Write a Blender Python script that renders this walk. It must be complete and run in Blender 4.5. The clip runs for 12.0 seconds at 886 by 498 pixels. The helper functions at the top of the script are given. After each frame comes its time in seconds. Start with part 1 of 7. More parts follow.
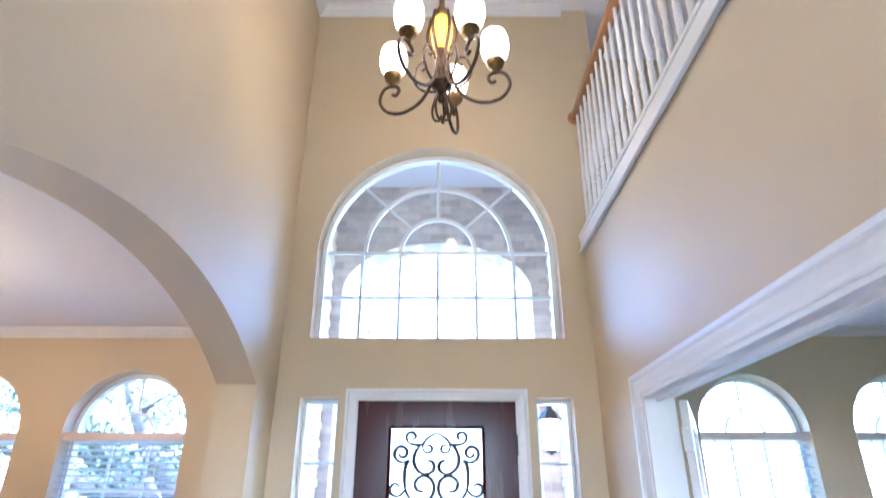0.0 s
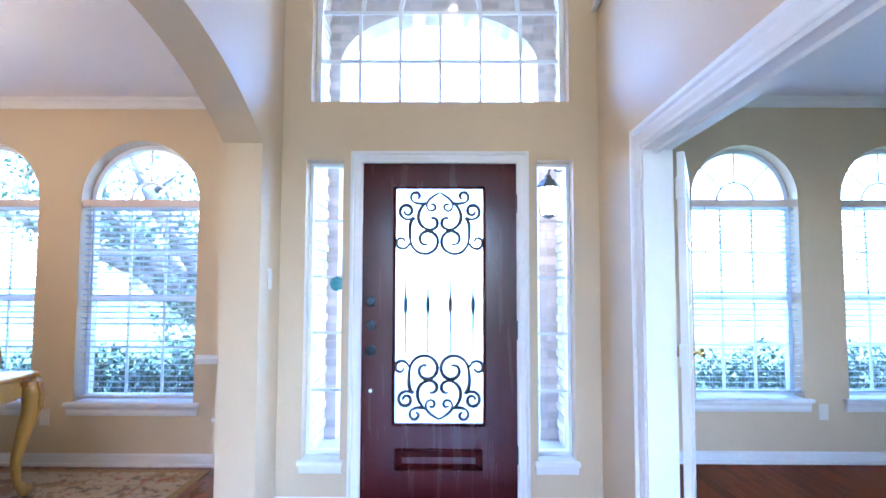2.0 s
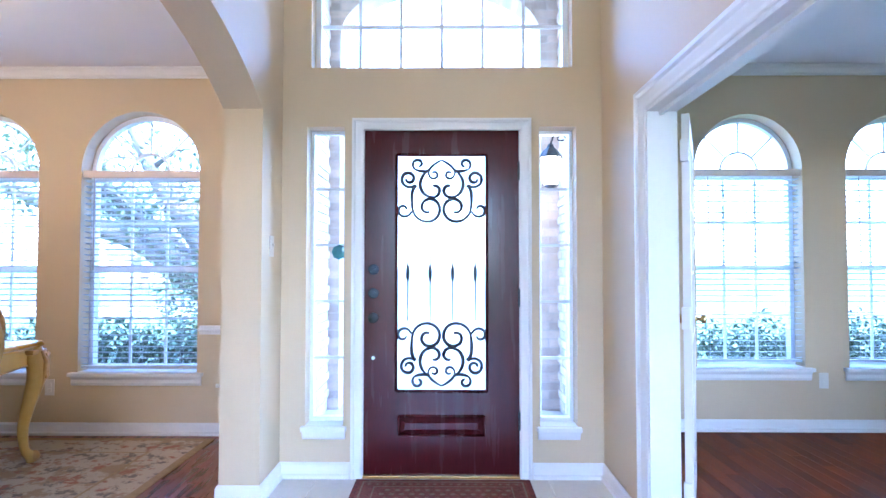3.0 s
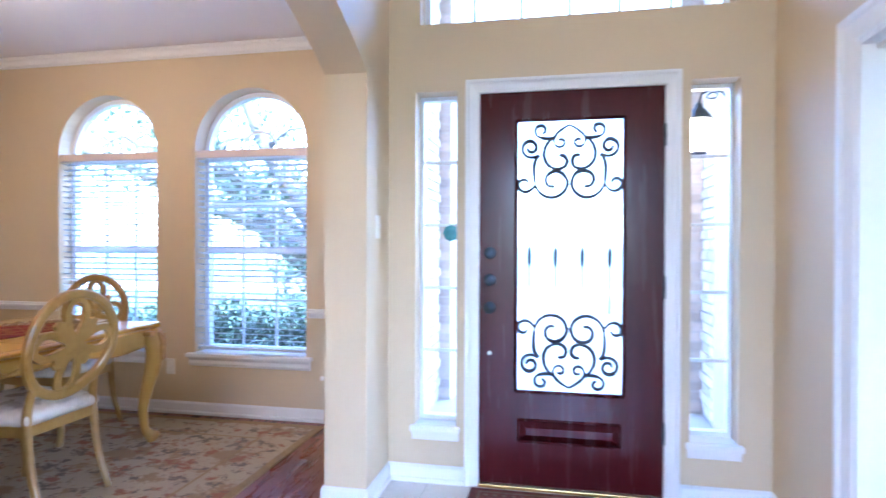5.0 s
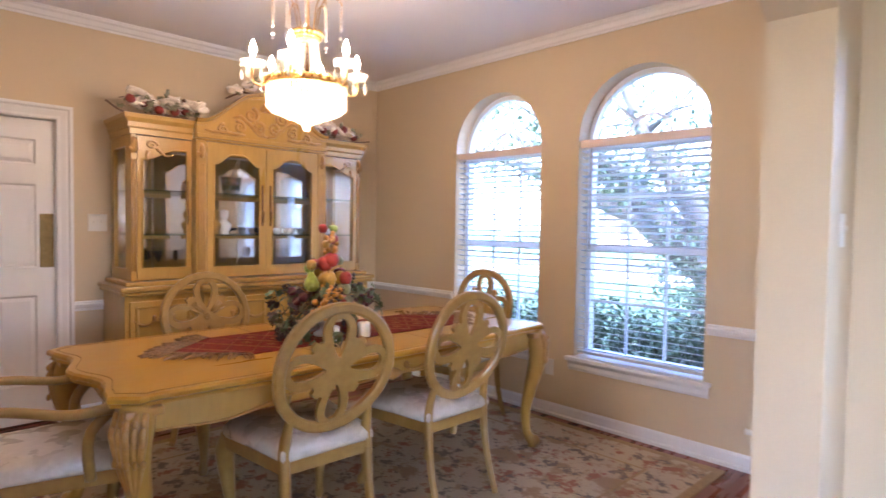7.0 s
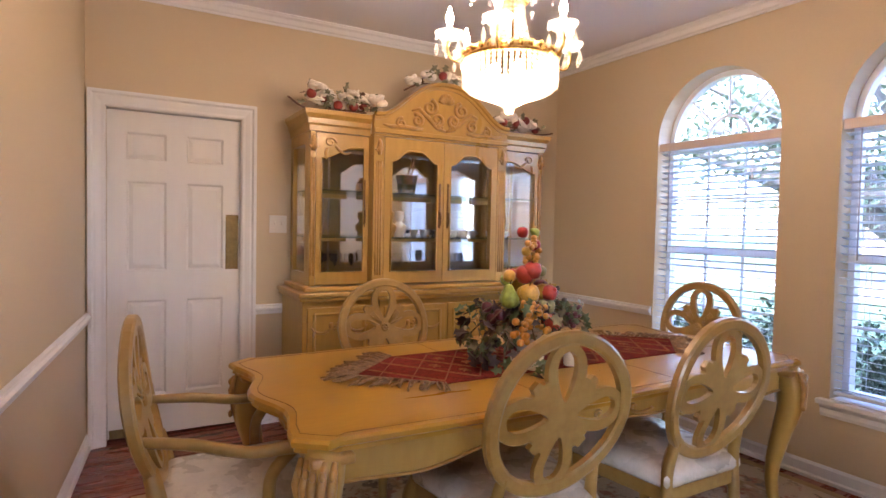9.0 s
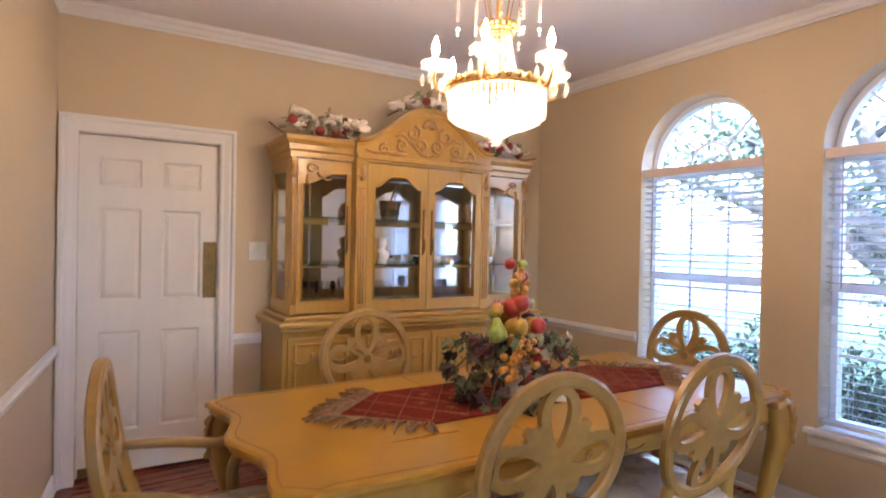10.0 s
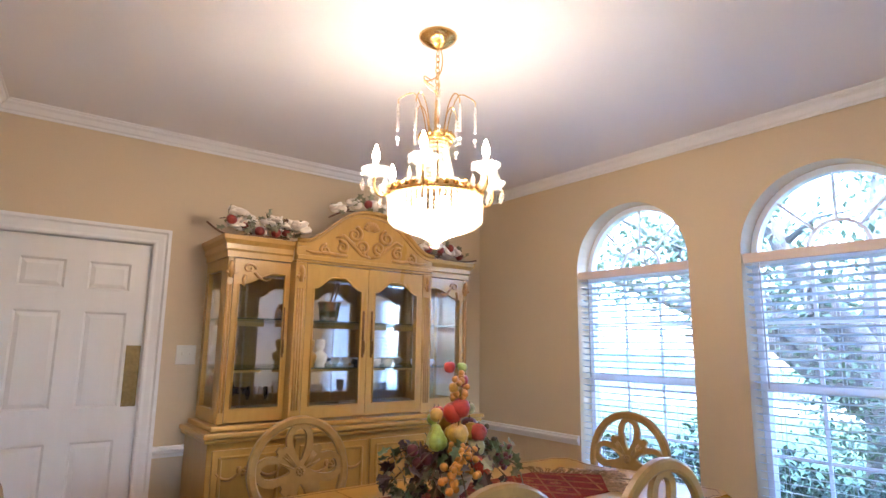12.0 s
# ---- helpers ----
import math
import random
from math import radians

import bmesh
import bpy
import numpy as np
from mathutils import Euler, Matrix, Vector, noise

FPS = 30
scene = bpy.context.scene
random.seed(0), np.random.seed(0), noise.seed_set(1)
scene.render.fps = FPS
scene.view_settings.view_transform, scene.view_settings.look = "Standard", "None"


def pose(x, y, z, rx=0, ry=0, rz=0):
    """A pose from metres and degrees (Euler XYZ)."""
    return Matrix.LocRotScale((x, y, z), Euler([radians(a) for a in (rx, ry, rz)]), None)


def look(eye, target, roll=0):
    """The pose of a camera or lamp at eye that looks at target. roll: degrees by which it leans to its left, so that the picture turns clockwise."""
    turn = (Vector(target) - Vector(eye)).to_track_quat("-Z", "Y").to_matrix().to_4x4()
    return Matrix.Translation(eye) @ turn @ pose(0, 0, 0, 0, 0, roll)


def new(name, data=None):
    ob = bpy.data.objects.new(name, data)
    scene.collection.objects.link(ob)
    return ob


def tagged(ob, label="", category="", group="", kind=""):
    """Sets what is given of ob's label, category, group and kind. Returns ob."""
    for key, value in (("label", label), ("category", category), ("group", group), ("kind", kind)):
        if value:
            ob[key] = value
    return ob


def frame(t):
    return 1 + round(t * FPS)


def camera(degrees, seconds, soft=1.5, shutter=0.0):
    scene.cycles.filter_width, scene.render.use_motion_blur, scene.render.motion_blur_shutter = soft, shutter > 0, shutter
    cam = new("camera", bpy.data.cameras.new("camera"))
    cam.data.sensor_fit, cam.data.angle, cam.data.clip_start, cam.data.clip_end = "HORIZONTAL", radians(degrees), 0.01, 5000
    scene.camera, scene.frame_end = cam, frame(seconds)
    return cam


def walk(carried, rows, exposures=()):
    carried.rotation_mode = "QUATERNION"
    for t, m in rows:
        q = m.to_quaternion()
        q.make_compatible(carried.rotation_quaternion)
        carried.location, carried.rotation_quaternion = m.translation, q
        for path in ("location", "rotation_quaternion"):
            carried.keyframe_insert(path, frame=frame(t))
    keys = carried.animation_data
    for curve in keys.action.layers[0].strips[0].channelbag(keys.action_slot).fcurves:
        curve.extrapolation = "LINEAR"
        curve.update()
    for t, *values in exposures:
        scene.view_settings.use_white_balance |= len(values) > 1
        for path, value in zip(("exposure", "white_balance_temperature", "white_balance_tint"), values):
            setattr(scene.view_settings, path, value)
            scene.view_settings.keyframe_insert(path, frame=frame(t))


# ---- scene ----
cam = camera(75.1, 12.0, soft=1.5, shutter=0.5)
PATH = [
    (0, (0.05, -0.12, 1.52), (0.041, 1.715, 2.315), 0.2),
    (0.5, (0.043, -0.113, 1.488), (0.038, 1.794, 2.091), 0.1),
    (1, (0.039, -0.098, 1.435), (0.034, 1.857, 1.858), 0.2),
    (1.5, (0.035, -0.087, 1.352), (0.026, 1.897, 1.604), 0.2),
    (2, (0.043, -0.095, 1.307), (0.03, 1.9, 1.436), 0.2),
    (2.5, (0.039, -0.107, 1.238), (0.028, 1.891, 1.323), 0.1),
    (4.5, (0.012, 0.198, 1.224), (-0.195, 2.187, 1.231), 0.1),
    (5, (-0.059, 0.338, 1.257), (-0.448, 2.299, 1.242), 0.2),
    (5.5, (-0.134, 0.5, 1.302), (-0.819, 2.379, 1.263), 0.2),
    (6, (-0.194, 0.603, 1.321), (-1.243, 2.305, 1.267), 0.4),
    (6.5, (-0.313, 0.699, 1.329), (-1.62, 2.211, 1.265), 0.8),
    (7, (-0.473, 0.715, 1.333), (-1.905, 2.109, 1.259), 0.9),
    (7.5, (-0.657, 0.796, 1.328), (-2.215, 2.048, 1.245), 1.1),
    (7.7, (-0.739, 0.824, 1.324), (-2.343, 2.016, 1.244), 1.1),
    (9.5, (-1.103, 0.824, 1.354), (-2.845, 1.804, 1.276), 1.2),
    (10, (-1.126, 0.834, 1.395), (-2.829, 1.883, 1.38), 1.1),
    (10.5, (-1.149, 0.839, 1.436), (-2.801, 1.957, 1.586), 0.8),
    (11, (-1.144, 0.838, 1.442), (-2.752, 1.995, 1.717), 0.8),
    (11.5, (-1.144, 0.842, 1.441), (-2.72, 2.027, 1.773), 0.7),
    (12, (-1.12, 0.854, 1.405), (-2.694, 2.042, 1.737), 0.8),
]
EXPO = [(0, 4.74, 4800, 17), (1.0, 4.74, 4650, 16), (2.5, 4.80, 4600, 17), (5.0, 4.84, 4700, 19), (7.0, 4.66, 5250, 25), (9.5, 4.50, 5550, 26), (10.5, 4.58, 5200, 20), (12, 4.57, 4950, 17)]
walk(cam, [(t, look(eye, target, roll)) for t, eye, target, roll in PATH], EXPO)

# ---- world, sun, exposure ----
world = bpy.data.worlds.new("World")
scene.world = world
world.use_nodes = True
wn = world.node_tree
sky = wn.nodes.new("ShaderNodeTexSky")
sky.sky_type = "NISHITA"
sky.sun_disc = False
sky.sun_elevation = radians(48)
sky.sun_rotation = radians(137)
sky.air_density = 1.0
sky.dust_density = 1.2
wn.links.new(sky.outputs[0], wn.nodes["Background"].inputs[0])
wn.nodes["Background"].inputs[1].default_value = 0.15
sun = new("sun", bpy.data.lights.new("sun", "SUN"))
sun.data.energy = 0.7
sun.data.angle = radians(10)
sun.data.color = (1.0, 0.95, 0.87)
sun.matrix_world = look((12, -13, 17), (0, 0, 0))


# ---- materials ----
def srgb(r, g, b):
    return tuple(((c / 255 + 0.055) / 1.055) ** 2.4 if c > 10 else c / 255 / 12.92 for c in (r, g, b)) + (1.0,)


def mat(name, col, rough=0.6, metal=0.0, var=0.10, scale=3.0, fine=60.0, bump=0.05, stretch=(1, 1, 1), coat=0.0, spec=0.5, dark=None, rnd=0.0):
    """A surface with variation at two scales and fine relief."""
    m = bpy.data.materials.new(name)
    m.use_nodes = True
    t = m.node_tree
    b = t.nodes["Principled BSDF"]
    b.inputs["Metallic"].default_value = metal
    b.inputs["Specular IOR Level"].default_value = spec
    b.inputs["Coat Weight"].default_value = coat
    b.inputs["Coat Roughness"].default_value = 0.15
    tc = t.nodes.new("ShaderNodeTexCoord")
    mp = t.nodes.new("ShaderNodeMapping")
    mp.inputs["Scale"].default_value = stretch
    t.links.new(tc.outputs["Object"], mp.inputs[0])
    n1 = t.nodes.new("ShaderNodeTexNoise")
    n1.inputs["Scale"].default_value = scale
    n1.inputs["Detail"].default_value = 4
    n2 = t.nodes.new("ShaderNodeTexNoise")
    n2.inputs["Scale"].default_value = fine
    n2.inputs["Detail"].default_value = 3
    for n in (n1, n2):
        t.links.new(mp.outputs[0], n.inputs["Vector"])
    mix = t.nodes.new("ShaderNodeMath")
    mix.operation = "MULTIPLY_ADD"
    mix.inputs[1].default_value = 0.5
    t.links.new(n2.outputs["Fac"], mix.inputs[0])
    half = t.nodes.new("ShaderNodeMath")
    half.operation = "MULTIPLY"
    half.inputs[1].default_value = 0.5
    t.links.new(n1.outputs["Fac"], half.inputs[0])
    t.links.new(half.outputs[0], mix.inputs[2])
    fac = mix.outputs[0]
    if rnd:
        oi = t.nodes.new("ShaderNodeObjectInfo")
        add = t.nodes.new("ShaderNodeMath")
        add.operation = "MULTIPLY_ADD"
        add.inputs[1].default_value = rnd
        sub = t.nodes.new("ShaderNodeMath")
        sub.operation = "SUBTRACT"
        sub.inputs[1].default_value = 0.5
        t.links.new(oi.outputs["Random"], sub.inputs[0])
        t.links.new(sub.outputs[0], add.inputs[0])
        t.links.new(fac, add.inputs[2])
        fac = add.outputs[0]
    ramp = t.nodes.new("ShaderNodeValToRGB")
    ramp.color_ramp.elements[0].position = 0.3
    ramp.color_ramp.elements[1].position = 0.7
    lo = dark if dark else tuple(c * (1 - var) for c in col[:3]) + (1,)
    hi = tuple(min(1, c * (1 + var)) for c in col[:3]) + (1,)
    ramp.color_ramp.elements[0].color = lo
    ramp.color_ramp.elements[1].color = hi
    t.links.new(fac, ramp.inputs[0])
    t.links.new(ramp.outputs[0], b.inputs["Base Color"])
    rr = t.nodes.new("ShaderNodeMapRange")
    rr.inputs["To Min"].default_value = max(0.02, rough - 0.08)
    rr.inputs["To Max"].default_value = min(1, rough + 0.08)
    t.links.new(n1.outputs["Fac"], rr.inputs[0])
    t.links.new(rr.outputs[0], b.inputs["Roughness"])
    if bump:
        bp = t.nodes.new("ShaderNodeBump")
        bp.inputs["Strength"].default_value = bump
        bp.inputs["Distance"].default_value = 0.01
        t.links.new(n2.outputs["Fac"], bp.inputs["Height"])
        t.links.new(bp.outputs[0], b.inputs["Normal"])
    return m


def emit_mat(name, col, strength):
    m = bpy.data.materials.new(name)
    m.use_nodes = True
    b = m.node_tree.nodes["Principled BSDF"]
    b.inputs["Base Color"].default_value = (0.8, 0.8, 0.8, 1)
    b.inputs["Emission Color"].default_value = col
    b.inputs["Emission Strength"].default_value = strength
    return m


def glass_mat(name, rough=0.0, tint=(1, 1, 1, 1)):
    """Thin pane: clear with a mirror gloss by Fresnel."""
    m = bpy.data.materials.new(name)
    m.use_nodes = True
    t = m.node_tree
    t.nodes.remove(t.nodes["Principled BSDF"])
    out = t.nodes["Material Output"]
    tr = t.nodes.new("ShaderNodeBsdfTransparent")
    tr.inputs[0].default_value = tint
    gl = t.nodes.new("ShaderNodeBsdfGlossy")
    gl.inputs["Roughness"].default_value = rough
    lw = t.nodes.new("ShaderNodeLayerWeight")
    pw = t.nodes.new("ShaderNodeMath")
    pw.operation = "POWER"
    pw.inputs[1].default_value = 5.0
    t.links.new(lw.outputs["Facing"], pw.inputs[0])
    fr = t.nodes.new("ShaderNodeMath")
    fr.operation = "MULTIPLY_ADD"
    fr.inputs[1].default_value = 0.9
    fr.inputs[2].default_value = 0.035
    t.links.new(pw.outputs[0], fr.inputs[0])
    mx = t.nodes.new("ShaderNodeMixShader")
    t.links.new(fr.outputs[0], mx.inputs[0])
    t.links.new(tr.outputs[0], mx.inputs[1])
    t.links.new(gl.outputs[0], mx.inputs[2])
    t.links.new(mx.outputs[0], out.inputs[0])
    return m


M_wall = mat("beige_wall_paint", (0.61, 0.487, 0.315, 1), 0.55, var=0.03, scale=1.5, fine=140, bump=0.10)
M_ceil = mat("white_ceiling_paint", (0.80, 0.78, 0.79, 1), 0.8, var=0.02, scale=2, fine=120, bump=0.10)
M_trim = mat("white_gloss_trim", (0.78, 0.77, 0.77, 1), 0.42, var=0.02, scale=4, fine=40, bump=0.0, spec=0.35)
M_doorpaint = mat("white_door_paint", (0.76, 0.74, 0.72, 1), 0.35, var=0.03, scale=3, fine=90, bump=0.03, stretch=(6, 6, 1))
M_vinyl = mat("white_vinyl", (0.8, 0.82, 0.85, 1), 0.35, var=0.02, bump=0.01)
M_blind = mat("white_faux_wood_slat", (0.66, 0.70, 0.74, 1), 0.4, var=0.03, bump=0.01)
M_valance = mat("cream_valance", (0.72, 0.6, 0.52, 1), 0.45, var=0.03, bump=0.01)
M_mahog = mat("mahogany_gloss", (0.058, 0.005, 0.007, 1), 0.26, var=0.2, scale=2, fine=22, bump=0.02, stretch=(9, 9, 0.7), coat=0.25, dark=(0.034, 0.003, 0.005, 1), spec=0.2)
M_wood_d = mat("red_oak_board", (0.20, 0.04, 0.016, 1), 0.28, var=0.15, scale=2, fine=30, bump=0.03, stretch=(12, 1, 1), dark=(0.14, 0.026, 0.011, 1), coat=0.2, rnd=0.15)
M_sub = mat("dark_board_joint", (0.03, 0.012, 0.006, 1), 0.8, var=0.2)
M_wood_s = mat("brown_oak_board", (0.20, 0.05, 0.013, 1), 0.46, var=0.2, scale=2, fine=30, bump=0.04, stretch=(12, 1, 1), dark=(0.11, 0.027, 0.008, 1), spec=0.07, coat=0.0, rnd=0.25)
M_tile = mat("cream_floor_tile", (0.66, 0.62, 0.55, 1), 0.3, var=0.05, scale=4, fine=30, bump=0.02)
M_grout = mat("tile_grout", (0.4, 0.37, 0.33, 1), 0.9, var=0.1)
M_glass = glass_mat("window_glass")
M_brick = mat("buff_pink_brick", (0.70, 0.62, 0.56, 1), 0.9, var=0.3, scale=9, fine=90, bump=0.4, rnd=0.5, dark=(0.6, 0.53, 0.48, 1))
M_brickwall = mat("buff_brickwork", (0.70, 0.62, 0.56, 1), 0.9, var=0.2, scale=9, fine=90, bump=0.3, dark=(0.54, 0.46, 0.41, 1))
bt = M_brickwall.node_tree
bb_ = bt.nodes["Principled BSDF"]
btc = bt.nodes.new("ShaderNodeTexCoord")
bmp = bt.nodes.new("ShaderNodeMapping")
bmp.inputs["Rotation"].default_value = (radians(90), 0, 0)
bt.links.new(btc.outputs["Object"], bmp.inputs[0])
btx = bt.nodes.new("ShaderNodeTexBrick")
btx.inputs["Scale"].default_value = 1.0
btx.inputs["Brick Width"].default_value = 0.205
btx.inputs["Row Height"].default_value = 0.075
btx.inputs["Mortar Size"].default_value = 0.006
btx.inputs["Color1"].default_value = (0.75, 0.75, 0.75, 1)
btx.inputs["Color2"].default_value = (1.1, 1.1, 1.1, 1)
btx.inputs["Mortar"].default_value = (0.9, 0.95, 1.0, 1)
bt.links.new(bmp.outputs[0], btx.inputs["Vector"])
bmx = bt.nodes.new("ShaderNodeMix")
bmx.data_type = "RGBA"
bmx.blend_type = "MULTIPLY"
bmx.inputs[0].default_value = 1.0
bt.links.new(bb_.inputs["Base Color"].links[0].from_socket, bmx.inputs[6])
bt.links.new(btx.outputs["Color"], bmx.inputs[7])
bt.links.new(bmx.outputs[2], bb_.inputs["Base Color"])
M_mortar = mat("brick_mortar", (0.6, 0.58, 0.55, 1), 0.95, var=0.1, bump=0.3)
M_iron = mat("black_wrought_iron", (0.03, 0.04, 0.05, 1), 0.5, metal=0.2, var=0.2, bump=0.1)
M_brass = mat("polished_brass", (0.72, 0.47, 0.16, 1), 0.22, metal=1.0, var=0.1, bump=0.02)
M_oldbrass = mat("tarnished_brass", (0.20, 0.13, 0.05, 1), 0.32, metal=1.0, var=0.3, scale=12, bump=0.03)
M_oak = mat("oak_handrail", (0.36, 0.17, 0.06, 1), 0.35, var=0.2, fine=40, stretch=(10, 1, 10), coat=0.3)
M_plate = mat("ivory_plastic", (0.75, 0.71, 0.64, 1), 0.35, var=0.02, bump=0.0)


# ---- mesh helpers ----
def part(name, bm, material, parent=None, label="", smooth=False):
    me = bpy.data.meshes.new(name)
    bmesh.ops.recalc_face_normals(bm, faces=bm.faces[:])
    bm.to_mesh(me)
    bm.free()
    me.materials.append(material)
    if smooth:
        for p in me.polygons:
            p.use_smooth = True
    ob = new(name, me)
    if parent is not None:
        ob.parent = parent
    if label:
        ob["label"] = label
    return ob


def thing(name, label, category, m=None, group="", kind=""):
    e = new(name)
    e.empty_display_size = 0.1
    if m is not None:
        e.matrix_world = m
    return tagged(e, label, category, group, kind)


def box(bm, x0, x1, y0, y1, z0, z1, bevel=0.0, m=None):
    r = bmesh.ops.create_cube(bm, size=1.0)
    vs = r["verts"]
    for v in vs:
        v.co = Vector((x0 + (v.co.x + 0.5) * (x1 - x0), y0 + (v.co.y + 0.5) * (y1 - y0), z0 + (v.co.z + 0.5) * (z1 - z0)))
    if m is not None:
        bmesh.ops.transform(bm, matrix=m, verts=vs)
    if bevel:
        es = list({e for v in vs for e in v.link_edges})
        bmesh.ops.bevel(bm, geom=es, offset=bevel, segments=2, affect="EDGES", profile=0.5)
    return bm


def boxes(*bs, bevel=0.0):
    bm = bmesh.new()
    for b in bs:
        box(bm, *b, bevel=bevel)
    return bm


def plate(bm, loops, to3d, depth):
    """A flat sheet with holes (loops of (u, v)), as thick as the vector depth."""
    from mathutils.geometry import tessellate_polygon
    depth = Vector(depth)
    pts = [[Vector((u, v, 0)) for u, v in lp] for lp in loops]
    tris = tessellate_polygon(pts)
    flat = [p for lp in pts for p in lp]
    a = [bm.verts.new(to3d(p.x, p.y)) for p in flat]
    b = [bm.verts.new(Vector(to3d(p.x, p.y)) + depth) for p in flat]
    for t in tris:
        try:
            bm.faces.new([a[i] for i in t])
            bm.faces.new([b[i] for i in reversed(t)])
        except ValueError:
            pass
    k = 0
    for lp in loops:
        n = len(lp)
        for i in range(n):
            j = (i + 1) % n
            bm.faces.new((a[k + i], a[k + j], b[k + j], b[k + i]))
        k += n
    return bm


def tube(bm, pts, r, seg=8, closed=False, flat=1.0, up=None):
    """A round or flattened bar along pts; r is one radius or one for each point."""
    pts = [Vector(p) for p in pts]
    n = len(pts)
    rs = r if isinstance(r, (list, tuple)) else [r] * n
    rings = []
    ref = None
    for i, p in enumerate(pts):
        if closed:
            d = pts[(i + 1) % n] - pts[i - 1]
        else:
            d = pts[min(i + 1, n - 1)] - pts[max(i - 1, 0)]
        d = d.normalized() if d.length > 1e-9 else Vector((0, 0, 1))
        if up is not None:
            a = Vector(up).cross(d)
        elif ref is None:
            a = d.orthogonal()
        else:
            a = ref - d * ref.dot(d)
        a = a.normalized() if a.length > 1e-6 else d.orthogonal().normalized()
        ref = a
        b = d.cross(a)
        rings.append([bm.verts.new(p + rs[i] * (math.cos(2 * math.pi * k / seg + math.pi / seg) * a + flat * math.sin(2 * math.pi * k / seg + math.pi / seg) * b)) for k in range(seg)])
    for i in range(n if closed else n - 1):
        A, B = rings[i], rings[(i + 1) % n]
        for k in range(seg):
            bm.faces.new((A[k], A[(k + 1) % seg], B[(k + 1) % seg], B[k]))
    if not closed:
        bm.faces.new(rings[0][::-1])
        bm.faces.new(rings[-1])
    return bm


def lathe(bm, prof, seg=16, at=(0, 0, 0), arc=1.0, squash=1.0):
    """A turned body round z from (radius, height) pairs."""
    at = Vector(at)
    rings = []
    for r, z in prof:
        rings.append([bm.verts.new(at + Vector((max(r, 1e-4) * math.cos(2 * math.pi * k / seg), squash * max(r, 1e-4) * math.sin(2 * math.pi * k / seg), z))) for k in range(seg)])
    for A, B in zip(rings, rings[1:]):
        for k in range(seg):
            bm.faces.new((A[k], A[(k + 1) % seg], B[(k + 1) % seg], B[k]))
    bm.faces.new(rings[0][::-1])
    bm.faces.new(rings[-1])
    return bm


def ball(bm, at, r, seg=10, rings=6, sq=(1, 1, 1)):
    m = Matrix.Translation(at) @ Matrix.Diagonal((r * sq[0], r * sq[1], r * sq[2], 1))
    bmesh.ops.create_uvsphere(bm, u_segments=seg, v_segments=rings, radius=1, matrix=m)
    return bm


def profile_run(bm, prof, p0, p1, out, mitre0=0.0, mitre1=0.0):
    """A moulding of section prof [(out, up), ...] from p0 to p1; out is the unit vector off the wall. mitre: how far each end runs on per metre of depth."""
    p0, p1, out = Vector(p0), Vector(p1), Vector(out)
    d = (p1 - p0).normalized()
    A = [bm.verts.new(p0 + out * o + Vector((0, 0, u)) - d * (mitre0 * o)) for o, u in prof]
    B = [bm.verts.new(p1 + out * o + Vector((0, 0, u)) + d * (mitre1 * o)) for o, u in prof]
    n = len(prof)
    for i in range(n):
        j = (i + 1) % n
        bm.faces.new((A[i], A[j], B[j], B[i]))
    bm.faces.new(A[::-1])
    bm.faces.new(B)
    return bm


def arc(cx, cy, r, a0, a1, n=24, ry=None):
    ry = r if ry is None else ry
    return [(cx + r * math.cos(radians(a0 + (a1 - a0) * i / n)), cy + ry * math.sin(radians(a0 + (a1 - a0) * i / n))) for i in range(n + 1)]


def arch_loop(x0, x1, z0, spring, top, n=24):
    return [(x0, z0), (x1, z0)] + arc((x0 + x1) / 2, spring, (x1 - x0) / 2, 0, 180, n, top - spring)


def wall(name, bm, material=None, label="", category="wall"):
    return tagged(part(name, bm, material or M_wall), label, category, "", "structure")

# ---- lamps: the two chandeliers ----
DCH = Vector((-2.945, 2.19, 0.0))   # dining chandelier
FCH = Vector((0.03, 2.03, 0.0))     # foyer chandelier


def bulb_lamp(name, at, watts, col, radius):
    ob = new(name, bpy.data.lights.new(name, "POINT"))
    ob.data.energy = watts
    ob.data.color = col
    ob.data.shadow_soft_size = radius
    ob.location = at
    return ob


WARM = (1.0, 0.59, 0.26)
for k in range(6):
    a = radians(60 * k + 13)
    bulb_lamp("candle_lamp", DCH + Vector((0.25 * math.cos(a), 0.25 * math.sin(a), 2.15)), 0.17, WARM, 0.024)
bulb_lamp("bowl_lamp", DCH + Vector((0, 0, 1.91)), 1.35, WARM, 0.03)
for k in (160, 235, 300, 357, 75):
    a = radians(k)
    bulb_lamp("shade_lamp", FCH + Vector((0.252 * math.cos(a), 0.252 * math.sin(a), 3.63)), 0.13, (1.0, 0.70, 0.40), 0.05)

# ---- the plan ----
XL, XR = -0.948, 0.95        # foyer side walls
XLD, XRS = -1.161, 1.08     # their far faces in the dining room and the study
YB, YO = 3.32, 3.50         # foyer front wall, inner and outer face
YF, YFO = 4.155, 4.375      # front wall of the dining room
YFS, YFSO = 4.30, 4.52      # front wall of the study
XW, YS = -4.95, 0.30        # dining room west wall; the south wall runs slightly askew from YA
YA, ASK = 0.68, -0.1
XE = 4.7                    # study east wall
YK = -3.2                   # wall behind the walk
CD = 2.70                  # ceiling of the dining room
CS = 2.765                   # ceiling of the study
CF = 5.07                   # ceiling of the foyer
HALL = 3.10                 # upper hall floor

